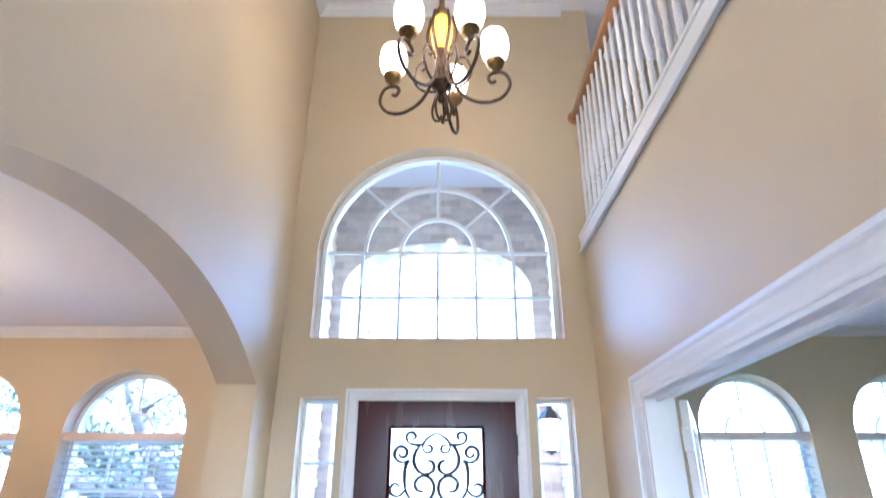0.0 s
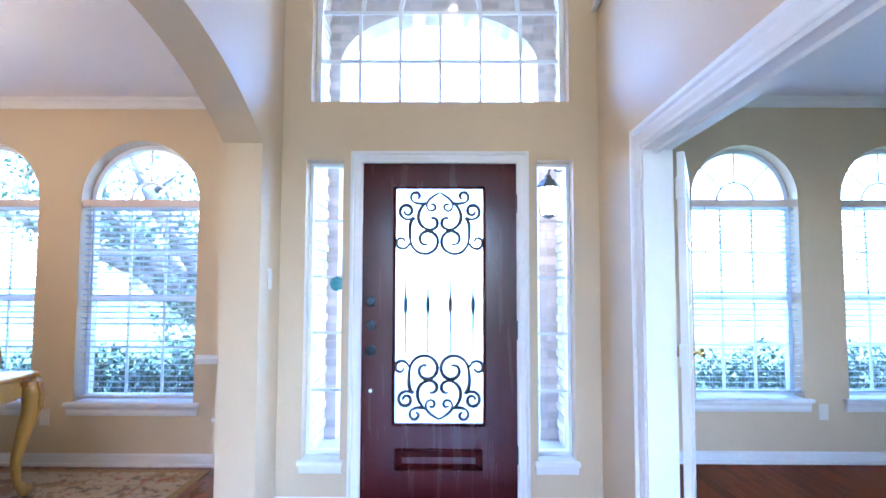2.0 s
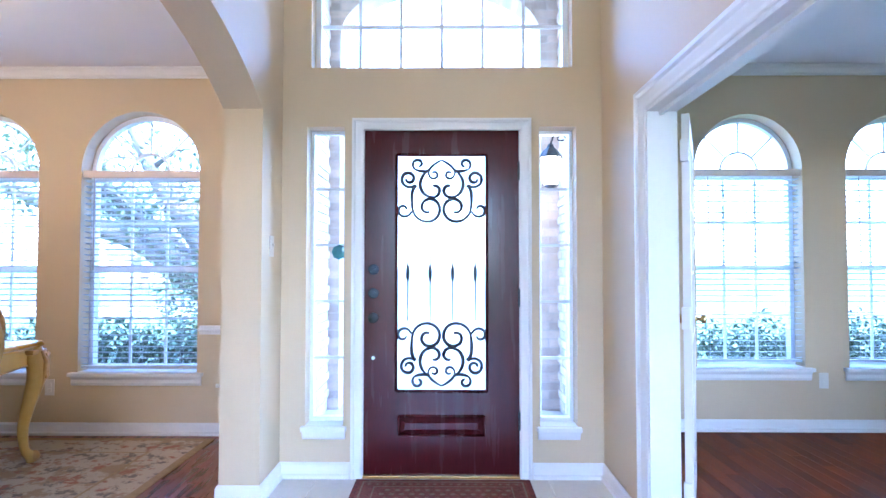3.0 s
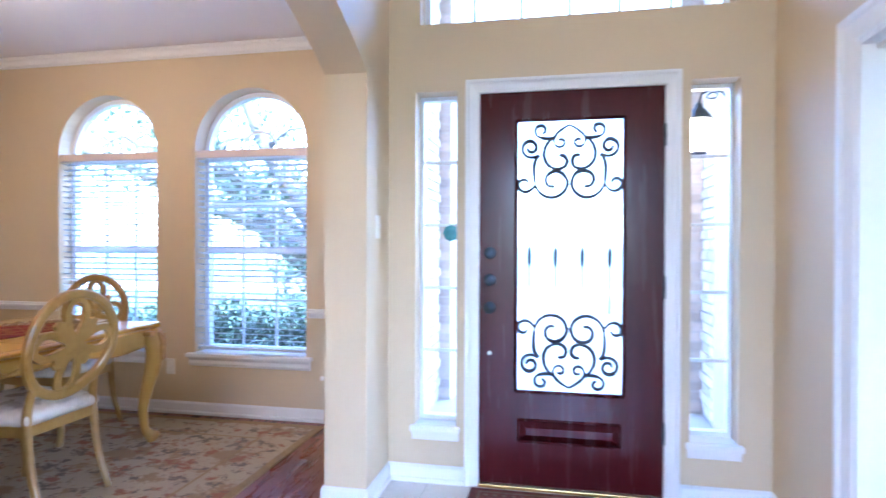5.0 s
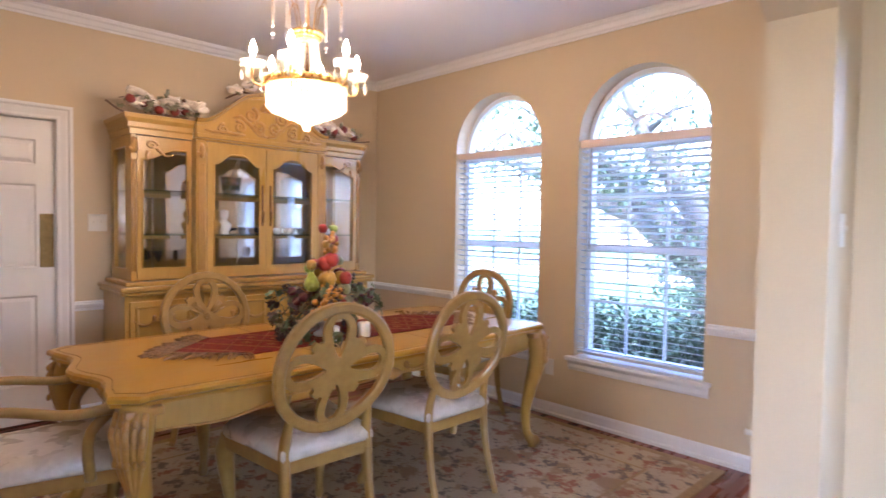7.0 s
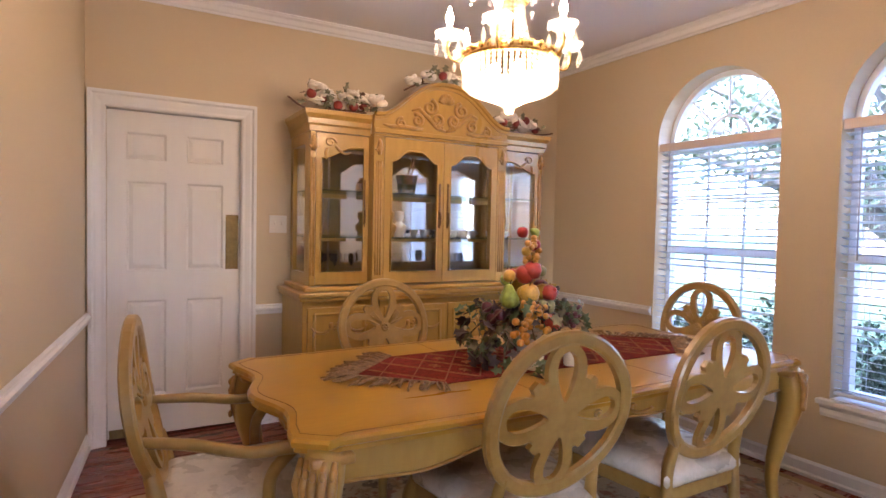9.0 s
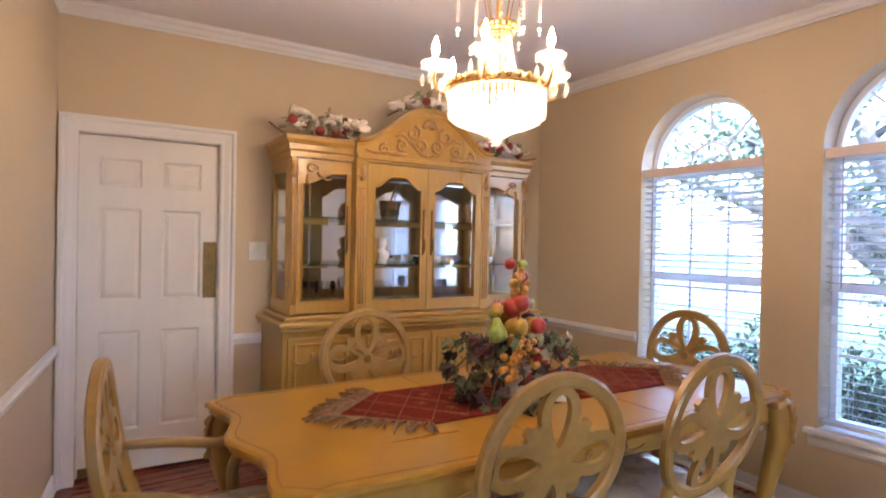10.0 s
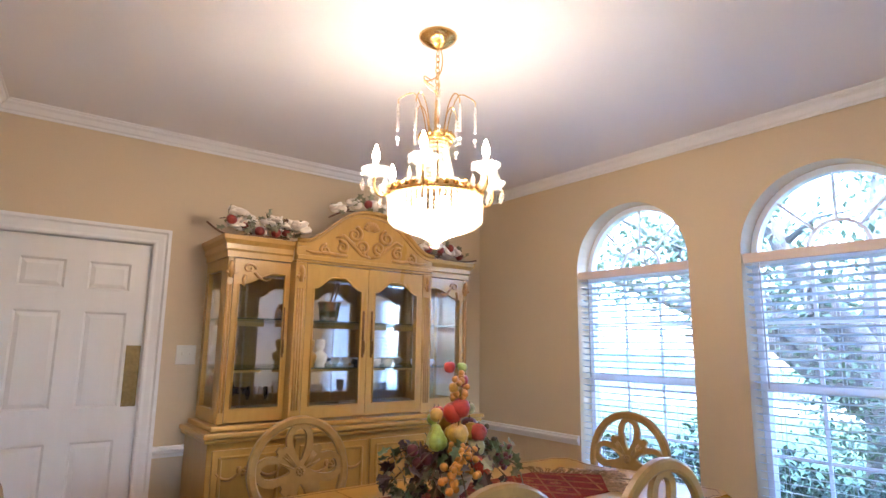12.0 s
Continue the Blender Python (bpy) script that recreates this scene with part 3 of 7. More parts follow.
for a, b in WIN_D:
    arch_window("window_1" if a < -3 else "window_2", a, b, 0.456, 1.95, 2.385, "white arched double-hung window with sunburst top")
    blind(a, b, 1.945, 0.458, "white slatted blind lowered and open below cream valance")
for a, b in WIN_S:
    arch_window("window_3" if a < 2 else "window_4", a, b, 0.478, 1.985, 2.40, "white arched double-hung study window with sunburst top", YFS)
    blind(a, b, 1.98, 0.48, "white slatted study blind lowered and open", tilt=-8, YF=YFS)

# great arched window over the door
w = thing("window_5", "large white arched foyer window with curved muntins", "window", kind="structure")
yw = YB + 0.125
bm = bmesh.new()
plate(bm, [arch_loop(BIG[0] + 0.001, BIG[1] - 0.001, BIG[2] + 0.001, BIG[3], BIG[4] - 0.001, 36), arch_loop(BIG[0] + 0.035, BIG[1] - 0.035, BIG[2] + 0.02, BIG[3], BIG[4] - 0.035, 36)], lambda u, v: (u, yw - 0.02, v), (0, 0.06, 0))
part("window_frame", bm, M_vinyl, w)
BX = (BIG[0] + BIG[1]) / 2
for dx in (-0.504, -0.252, 0, 0.252, 0.504):
    part("muntin", boxes((BX + dx - 0.01, BX + dx + 0.01, yw, yw + 0.02, BIG[2] + 0.02, 3.035)), M_vinyl, w)
for z in (2.72, 3.035):
    part("muntin", boxes((BIG[0] + 0.03, BIG[1] - 0.03, yw + 0.003, yw + 0.017, z - 0.011, z + 0.011)), M_vinyl, w)
for r in (0.252, 0.49):
    bm = bmesh.new()
    plate(bm, [arc(BX, 3.035, r + 0.013, 0, 180, 24) + arc(BX, 3.035, r - 0.013, 180, 0, 24)], lambda u, v: (u, yw, v), (0, 0.02, 0))
    part("curved_muntin", bm, M_vinyl, w)
for ang in (45, 90, 135):
    c, s = math.cos(radians(ang)), math.sin(radians(ang))
    bm = bmesh.new()
    tube(bm, [(BX + 0.255 * c, yw + 0.01, 3.035 + 0.255 * s), (BX + 0.745 * c, yw + 0.01, 3.035 + 0.72 * s)], 0.011, 4)
    part("fan_bar", bm, M_vinyl, w)
pane("pane", arch_loop(BIG[0] + 0.03, BIG[1] - 0.03, BIG[2] + 0.02, BIG[3], BIG[4] - 0.035, 30), yw + 0.008, w)

# sidelights
for nm, (a, b, z0, z1) in (("window_6", SIDE_L), ("window_7", SIDE_R)):
    w = thing(nm, "narrow white sidelight of five panes beside the entry door", "sidelight", kind="structure")
    y = YB + 0.12
    bm = bmesh.new()
    plate(bm, [rect(a + 0.001, b - 0.001, z0 + 0.001, z1 - 0.001), rect(a + 0.022, b - 0.022, z0 + 0.025, z1 - 0.022)], lambda u, v: (u, y - 0.015, v), (0, 0.05, 0))
    part("window_frame", bm, M_vinyl, w)
    for k in range(1, 5):
        z = z0 + 0.035 + (z1 - z0 - 0.05) * k / 5
        part("muntin", boxes((a + 0.02, b - 0.02, y, y + 0.016, z - 0.008, z + 0.008)), M_vinyl, w)
    for k in range(5):
        za = z0 + 0.035 + (z1 - z0 - 0.05) * k / 5
        zb = z0 + 0.035 + (z1 - z0 - 0.05) * (k + 1) / 5
        pane("pane", rect(a + 0.02, b - 0.02, za + 0.004, zb - 0.004), y + 0.006, w)
    part("window_sill", boxes((a - 0.02, b + 0.02, YB - 0.04, YB, z0 - 0.03, z0), bevel=0.006), M_trim, w)
    part("sill_board", boxes((a + 0.001, b - 0.001, YB, y - 0.015, z0 - 0.02, z0 + 0.001)), M_trim, w)
    bm = bmesh.new()
    profile_run(bm, [(0.001, -0.075), (0.012, -0.075), (0.022, -0.05), (0.028, -0.03), (0.001, -0.03)], (a - 0.012, YB, z0), (b + 0.012, YB, z0), (0, -1, 0))
    part("apron", bm, M_trim, w)
st = thing("suction_ornament", "round teal glass ornament stuck on the sidelight pane", "ornament", pose(-0.625, YB + 0.105, 1.32, 90, 0, 0))
bm = bmesh.new()
lathe(bm, [(0.0, 0.0), (0.042, 0.0), (0.046, 0.004), (0.042, 0.009), (0.02, 0.012), (0, 0.012)], 8)
part("disc", bm, mat("teal_glass", (0.1, 0.32, 0.36, 1), 0.15, var=0.2, scale=30), st)

# plain unseen window behind the walk, added to fill the foyer with daylight
for nm, yk, (a, b, z0, z1) in (("fill_window_8", YK, (-0.85, 0.88, 0.2, 2.6)),):
    w = thing(nm, "plain white unseen window added behind the walk for fill daylight", "window", kind="structure")
    bm = bmesh.new()
    c = (a + b) / 2
    plate(bm, [rect(a + 0.001, b - 0.001, z0 + 0.001, z1 - 0.001), rect(a + 0.05, c - 0.02, z0 + 0.05, z1 - 0.05), rect(c + 0.02, b - 0.05, z0 + 0.05, z1 - 0.05)], lambda u, v: (u, yk - 0.08, v), (0, 0.05, 0))
    part("window_frame", bm, M_vinyl, w)
    pane("pane", rect(a + 0.04, b - 0.04, z0 + 0.04, z1 - 0.04), yk - 0.06, w)

# unseen window, added only to brighten the study
w = thing("fill_window_9", "plain white unseen window added to brighten the study", "window", kind="structure")
bm = bmesh.new()
plate(bm, [rect(-0.999, 1.699, 0.601, 2.299), rect(-0.95, 0.33, 0.65, 2.25), rect(0.37, 1.65, 0.65, 2.25)], lambda u, v: (XE + 0.03, u, v), (0.05, 0, 0))
part("window_frame", bm, M_vinyl, w)
part("pane", boxes((XE + 0.05, XE + 0.054, -0.96, 1.66, 0.64, 2.26)), M_glass, w).visible_shadow = False

# added window, hidden from the walk, that lights the upper hall
w = thing("fill_window_10", "plain white unseen window added to brighten the upper hall", "window", kind="structure")
bm = bmesh.new()
plate(bm, [rect(1.201, 1.899, HALL + 0.701, HALL + 1.199), rect(1.25, 1.85, HALL + 0.75, HALL + 1.15)], lambda u, v: (3.13, u, v), (0.05, 0, 0))
part("window_frame", bm, M_vinyl, w)
part("pane", boxes((3.15, 3.154, 1.24, 1.86, HALL + 0.74, HALL + 1.16)), M_glass, w).visible_shadow = False

# ---- entry door ----
d = thing("door_1", "dark mahogany entry door with scrolled iron over frosted glass", "entry door", kind="structure")
DY = YB + 0.004
GL = (-0.267, 0.267, 0.502, 1.895)
bm = bmesh.new()
plate(bm, [rect(-0.457, 0.457, 0.018, 2.042), rect(*GL), rect(-0.252, 0.252, 0.245, 0.358)], lambda u, v: (u, DY, v), (0, 0.044, 0))
part("slab", bm, M_mahog, d)
bm = bmesh.new()
for (a, b, z0, z1, t) in ((*GL, 0.016), (-0.252, 0.252, 0.245, 0.358, 0.012)):
    for p, q in (((a, z0), (b, z0)), ((b, z0), (b, z1)), ((b, z1), (a, z1)), ((a, z1), (a, z0))):
        tube(bm, [(p[0], DY - 0.001, p[1]), (q[0], DY - 0.001, q[1])], t * 0.6, 6)
part("bead_moulding", bm, M_mahog, d, smooth=True)
bm = boxes((-0.262, 0.262, DY + 0.018, DY + 0.03, 0.235, 0.358))
vs = [bm.verts.new((x, y, z)) for x, y, z in ((-0.25, DY + 0.018, 0.247), (0.25, DY + 0.018, 0.247), (0.25, DY + 0.018, 0.346), (-0.25, DY + 0.018, 0.346), (-0.215, DY + 0.002, 0.278), (0.215, DY + 0.002, 0.278), (0.215, DY + 0.002, 0.315), (-0.215, DY + 0.002, 0.315))]
for q in ((0, 1, 5, 4), (1, 2, 6, 5), (2, 3, 7, 6), (3, 0, 4, 7), (4, 5, 6, 7)):
    bm.faces.new([vs[i] for i in q])
part("raised_panel", bm, M_mahog, d)
bm = bmesh.new()
plate(bm, [rect(GL[0], GL[1], GL[2], GL[3])], lambda u, v: (u, DY + 0.032, v), (0, 0.006, 0))
fp = part("pane", bm, M_frost, d, "frosted white glass pane")
fp.visible_shadow = False


def spiral(cx, cz, r0, r1, a0, turns, n=28):
    """A scroll in the door's plane, from radius r0 to r1."""
    return [(cx + (r0 + (r1 - r0) * i / n) * math.cos(radians(a0) + 2 * math.pi * turns * i / n), (cz + (r0 + (r1 - r0) * i / n) * math.sin(radians(a0) + 2 * math.pi * turns * i / n))) for i in range(n + 1)]


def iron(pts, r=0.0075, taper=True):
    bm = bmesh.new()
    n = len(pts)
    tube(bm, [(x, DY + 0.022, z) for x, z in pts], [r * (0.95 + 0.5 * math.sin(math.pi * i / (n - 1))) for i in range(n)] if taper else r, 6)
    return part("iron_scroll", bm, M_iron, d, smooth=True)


def bez(*c, n=18):
    out = []
    for i in range(n + 1):
        t = i / n
        p = [Vector(q) for q in c]
        while len(p) > 1:
            p = [p[k].lerp(p[k + 1], t) for k in range(len(p) - 1)]
        out.append(tuple(p[0]))
    return out


for flip in (0, 1):
    def fz(z):
        return z if not flip else GL[2] + GL[3] - z
    for s in (-1, 1):
        def put(pts, r=0.0095):
            iron([(s * x, fz(z)) for x, z in pts], r)
        # great scroll and its body, inner curl, side scroll, lower curl, small heart
        put(spiral(0.079, 0.815, 0.096, 0.022, 0, 1.3), 0.0085)
        put(bez((0.175, 0.815), (0.183, 0.73), (0.178, 0.69), (0.146, 0.682)), 0.0085)
        put(spiral(0.047, 0.706, 0.046, 0.022, 65, 0.62), 0.0085)
        put(bez((0.066, 0.748), (0.135, 0.742), (0.155, 0.64), (0.079, 0.587)), 0.0085)
        put(spiral(0.226, 0.826, 0.047, 0.016, 170, -0.95), 0.0075)
        put(spiral(0.196, 0.640, 0.053, 0.015, 140, -1.4), 0.0085)
        put(bez((0.079, 0.587), (0.105, 0.60), (0.135, 0.594), (0.158, 0.584)), 0.0075)
        put(spiral(0.140, 0.552, 0.036, 0.013, 60, -0.9), 0.0075)
        put(bez((0.0, 0.527), (0.05, 0.553), (0.088, 0.582), (0.076, 0.617)), 0.0065)
        put(spiral(0.046, 0.613, 0.030, 0.011, 5, 0.9), 0.0065)
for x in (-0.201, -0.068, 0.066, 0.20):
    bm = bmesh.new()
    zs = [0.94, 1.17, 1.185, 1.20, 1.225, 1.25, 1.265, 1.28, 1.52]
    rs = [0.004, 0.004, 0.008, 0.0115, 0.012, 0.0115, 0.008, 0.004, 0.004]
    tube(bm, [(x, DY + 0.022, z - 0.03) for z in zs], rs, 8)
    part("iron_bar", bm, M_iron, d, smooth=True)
for z, kind in ((1.215, "deadbolt"), (1.075, "deadbolt"), (0.93, "door_knob")):
    bm = bmesh.new()
    prof = [(0.031, 0.0), (0.031, 0.006), (0.026, 0.010), (0.012, 0.012), (0.012, 0.03 if kind == "door_knob" else 0.016), (0.02, 0.036 if kind == "door_knob" else 0.018), (0.026 if kind == "door_knob" else 0.018, 0.05 if kind == "door_knob" else 0.022), (0.0, 0.058 if kind == "door_knob" else 0.024)]
    lathe(bm, prof, 16)
    if kind == "deadbolt":
        box(bm, -0.017, 0.017, -0.005, 0.005, 0.02, 0.034)
    bmesh.ops.transform(bm, matrix=pose(-0.402, DY, z, 90, 0, 0) @ pose(0, 0, 0, 0, 0, 30), verts=bm.verts[:])
    part(kind, bm, mat("dark_bronze", (0.03, 0.035, 0.045, 1), 0.3, metal=0.9), d, "dark bronze turn", smooth=False)
bm = bmesh.new()
lathe(bm, [(0.011, 0), (0.011, 0.005), (0, 0.006)], 12)
bmesh.ops.transform(bm, matrix=pose(-0.402, DY, 0.695, 90, 0, 0), verts=bm.verts[:])
part("lock_button", bm, M_plate, d)
for z in (0.33, 1.05, 1.80):
    bm = boxes((0.452, 0.468, DY - 0.012, DY + 0.006, z - 0.055, z + 0.055), bevel=0.003)
    part("hinge", bm, M_iron, d)

# ---- glazed study door, swung back ----
fd = thing("door_2", "white glazed study door of ten panes swung open", "glazed door", pose(XRS + 0.02, OY1 - 0.02, 0, 0, 0, 66), kind="structure")
LW, LH = 0.90, 1.93
loops = [rect(0.0, LW, 0.012, LH)]
cells = []
for i in range(2):
    for j in range(5):
        c0 = (0.105 + i * 0.355, 0.105 + i * 0.355 + 0.335, 0.24 + j * 0.324, 0.24 + j * 0.324 + 0.304)
        cells.append(c0)
        loops.append(rect(*c0))
bm = bmesh.new()
plate(bm, loops, lambda u, v: (u, 0.0, v), (0, -0.035, 0))
part("door_frame", bm, M_doorpaint, fd)
for c0 in cells:
    bm = bmesh.new()
    plate(bm, [rect(*c0)], lambda u, v: (u, -0.016, v), (0, -0.004, 0))
    part("pane", bm, M_glass, fd).visible_shadow = False
for sy in (1, -1):
    bm = bmesh.new()
    lathe(bm, [(0.028, 0), (0.028, 0.006), (0.011, 0.01), (0.011, 0.028), (0.024, 0.036), (0.028, 0.048), (0.02, 0.06), (0, 0.063)], 16)
    bmesh.ops.transform(bm, matrix=pose(LW - 0.06, 0.0 if sy > 0 else -0.035, 0.93, -90 * sy, 0, 0), verts=bm.verts[:])
    part("door_knob", bm, M_brass, fd, "round brass knob", smooth=True)
for z in (0.22, 1.0, 1.76):
    part("hinge", boxes((-0.018, 0.004, -0.03, 0.006, z - 0.05, z + 0.05), bevel=0.002), M_trim, fd)

# ---- swing door to the kitchen ----
sd = thing("door_3", "white six-panel swing door with brass push plate", "interior door", pose(XW - 0.045, 0.785, 0) @ Matrix.Diagonal((1, 1.013, 0.988, 1)), kind="structure")
PY = [(0.10, 0.315), (0.425, 0.64)]
PZ = [(0.27, 0.86), (1.045, 1.59), (1.72, 1.885)]
loops = [rect(0.0, 0.74, 0.02, 2.012)] + [rect(a, b, c, e) for a, b in PY for c, e in PZ]
bm = bmesh.new()
plate(bm, loops, lambda u, v: (0.0, u, v), (-0.035, 0, 0))
part("door_frame", bm, M_doorpaint, sd)
for a, b in PY:
    for c, e in PZ:
        bm = bmesh.new()
        box(bm, -0.03, -0.012, a, b, c, e)
        q = 0.035
        o = [(a, c), (b, c), (b, e), (a, e)]
        i1 = [(a + 0.012, c + 0.012), (b - 0.012, c + 0.012), (b - 0.012, e - 0.012), (a + 0.012, e - 0.012)]
        i2 = [(a + q, c + q), (b - q, c + q), (b - q, e - q), (a + q, e - q)]
        R0 = [bm.verts.new((0.0, y, z)) for y, z in o]
        R1 = [bm.verts.new((-0.0115, y, z)) for y, z in i1]
        R2 = [bm.verts.new((-0.003, y, z)) for y, z in i2]
        for A, Bq in ((R0, R1), (R1, R2)):
            for k in range(4):
                bm.faces.new((A[k], A[(k + 1) % 4], Bq[(k + 1) % 4], Bq[k]))
        bm.faces.new(R2)
        part("raised_panel", bm, M_doorpaint, sd)
part("push_plate", boxes((0.0005, 0.003, 0.655, 0.732, 1.045, 1.40), bevel=0.001), M_oldbrass, sd, "tarnished brass push plate")
part("pivot_plate", boxes((0.0005, 0.004, 0.01, 0.20, 0.021, 0.075), bevel=0.001), M_oldbrass, sd, "brass floor pivot plate")

# ---- wall plates ----


def wall_plate(m, rocker, label, name="light_switch"):
    p = thing(name, label, "switch" if name == "light_switch" else "outlet", m)
    wd = 0.115 if rocker == 2 else 0.07
    part("cover_plate", boxes((-wd / 2, wd / 2, -0.006, -0.0005, -0.058, 0.058), bevel=0.002), M_plate, p)
    for k in range(rocker):
        x = (k - (rocker - 1) / 2) * 0.046
        part("toggle", boxes((x - 0.005, x + 0.005, -0.018, -0.0061, -0.002, 0.016), bevel=0.002), M_plate, p)
    if not rocker:
        for z in (-0.02, 0.02):
            part("socket", boxes((-0.016, 0.016, -0.008, -0.0061, z - 0.013, z + 0.013), bevel=0.003), M_plate, p)
    return p


bp = thing("door_bumper", "small white round bumper on the pilaster", "door bumper", pose(XLD, AY1 + 0.03, 0.60, 0, -90, 0))
bm = bmesh.new()
lathe(bm, [(0.014, 0.0), (0.014, 0.006), (0.009, 0.012), (0.011, 0.03), (0.0, 0.034)], 12)
part("cap", bm, M_plate, bp, smooth=True)
wall_plate(pose(XL, 3.12, 1.345, 0, 0, 90), 1, "ivory light switch on the foyer pilaster")
wall_plate(pose(XW, 1.772, 1.33, 0, 0, 90), 2, "double ivory switch plate beside the china cabinet")
wall_plate(pose(-2.883, YF, 0.345), 0, "ivory outlet on the dining room wall", "wall_outlet")
wall_plate(pose(2.862, YFS, 0.38), 0, "ivory outlet on the study wall between windows", "wall_outlet")

# ---- balustrade ----
bal = thing("balustrade", "white turned balusters under an oak handrail on the balcony", "balustrade", pose(XR + 0.03, 0, HALL + 0.004) @ Matrix.Diagonal((1, 1, 1.055, 1)))
bm = bmesh.new()
prof = [(0.016, 0.0), (0.016, 0.20), (0.010, 0.215), (0.017, 0.23), (0.011, 0.25), (0.018, 0.31), (0.019, 0.36), (0.013, 0.47), (0.015, 0.49), (0.011, 0.50), (0.0115, 0.70), (0.0095, 0.86)]
lathe(bm, prof, 10)
bmesh.ops.recalc_face_normals(bm, faces=bm.faces[:])
bme = bpy.data.meshes.new("baluster")
bm.to_mesh(bme)
bm.free()
bme.materials.append(M_trim)
y = 3.25
while y > -1.2:
    o = new("baluster", bme)
    o.parent = bal
    o.location = (0, y, 0)
    y -= 0.108
bm = bmesh.new()
hr = [(-0.03, 0.86), (0.03, 0.86), (0.035, 0.885), (0.03, 0.905), (0.015, 0.918), (-0.015, 0.918), (-0.03, 0.905), (-0.035, 0.885)]
A = [bm.verts.new((x, 3.30, z)) for x, z in hr]
Bq = [bm.verts.new((x, YK + 0.1, z)) for x, z in hr]
for k in range(8):
    bm.faces.new((A[k], A[(k + 1) % 8], Bq[(k + 1) % 8], Bq[k]))
bm.faces.new(A[::-1])
bm.faces.new(Bq)
part("handrail", bm, M_oak, bal, "oak handrail")
bm = bmesh.new()
lathe(bm, [(0.055, 0), (0.055, 0.008), (0.045, 0.018), (0.0, 0.018)], 16)
bmesh.ops.transform(bm, matrix=pose(0, 3.318, 0.885, 90, 0, 0), verts=bm.verts[:])
part("rosette", bm, M_oak, bal)

# ---- doormat ----
M_mat = mat("red_oriental_mat", (0.16, 0.03, 0.03, 1), 0.95, var=0.6, scale=25, fine=120, bump=0.4, dark=(0.03, 0.025, 0.03, 1))
M_matpat = mat("red_mat_pattern", (0.17, 0.055, 0.045, 1), 0.95, var=0.7, scale=70, fine=160, bump=0.4, dark=(0.06, 0.02, 0.02, 1))
dm = thing("doormat", "dark red oriental doormat lying inside the entry door", "doormat", pose(0.01, 2.94, 0.0))
part("border", boxes((-0.50, 0.50, -0.33, 0.335, 0.0005, 0.008), bevel=0.003), M_mat, dm)
field = part("field", boxes((-0.47, 0.47, -0.30, 0.305, 0.0075, 0.0095)), M_matpat, dm, "dark red patterned field")
M_matgold = mat("beige_mat_wool", (0.22, 0.15, 0.10, 1), 0.95, var=0.4, scale=60, fine=160, bump=0.4)
bm = bmesh.new()
for a, b in ((0.455, 0.445), (0.385, 0.378)):
    plate(bm, [rect(-a, a, -a + 0.168, a - 0.162), rect(-b, b, -b + 0.168, b - 0.162)], lambda u, v: (u, v, 0.0096), (0, 0, 0.001))
part("border_line", bm, M_matgold, dm, "thin beige border line")
bm = bmesh.new()
for i in range(-6, 7):
    for j in range(-3, 4):
        x, y = i * 0.055 + (0.0275 if j % 2 else 0), 0.003 + j * 0.055
        if abs(x) < 0.36 and abs(y) < 0.2:
            lathe(bm, [(0.016, 0.0096), (0.012, 0.0108), (0.0, 0.0110)], 6, (x, y, 0))
for i in range(-9, 10):
    for y in (-0.25, 0.256):
        lathe(bm, [(0.014, 0.0096), (0.009, 0.0108), (0.0, 0.0110)], 4, (i * 0.046, y, 0))
tagged(part("medallions", bm, M_matgold, dm, "small beige woven motifs"), kind="stuff")

# ---- dining room furniture ----
M_honey = mat("honey_glazed_wood", (0.46, 0.275, 0.055, 1), 0.30, var=0.05, scale=3, fine=24, bump=0.006, stretch=(1.5, 1.5, 0.3), coat=0.25, dark=(0.40, 0.23, 0.043, 1))
M_top = mat("honey_table_top", (0.43, 0.23, 0.022, 1), 0.30, var=0.05, scale=3, fine=24, bump=0.006, stretch=(3, 0.4, 1), coat=0.10, spec=0.4, dark=(0.38, 0.195, 0.018, 1))
M_antique = mat("antiqued_cream_wood", (0.35, 0.215, 0.055, 1), 0.33, var=0.12, scale=4, fine=30, bump=0.02, coat=0.22, dark=(0.27, 0.155, 0.038, 1))
M_carve = mat("brown_glazed_carving", (0.46, 0.26, 0.065, 1), 0.32, var=0.15, scale=14, fine=40, bump=0.03, coat=0.22, dark=(0.33, 0.175, 0.045, 1))
M_glaze = mat("dark_glaze_line", (0.14, 0.06, 0.02, 1), 0.5, var=0.2)
M_cushion = mat("cream_cushion_under_clear_cover", (0.62, 0.56, 0.5, 1), 0.28, var=0.12, scale=10, fine=26, bump=0.5, coat=0.5)
M_mirror = mat("mirror_back", (0.86, 0.87, 0.88, 1), 0.03, metal=1.0, var=0.02, bump=0.0)
M_darkin = mat("dark_cabinet_interior", (0.20, 0.11, 0.05, 1), 0.5, var=0.2)
M_silver = mat("silver", (0.85, 0.75, 0.74, 1), 0.15, metal=1.0, var=0.15, scale=30, bump=0.3)
M_china = mat("white_china", (0.78, 0.77, 0.74, 1), 0.2, var=0.03, bump=0.0, coat=0.4)
M_handle = mat("brown_bronze_pull", (0.16, 0.085, 0.035, 1), 0.35, metal=0.8, var=0.2)


def wood_tube(name, pts, r, parent, seg=8, flat=1.0, material=None, label="", closed=False):
    bm = bmesh.new()
    tube(bm, pts, r, seg, closed=closed, flat=flat)
    return part(name, bm, material or M_antique, parent, label, smooth=True)


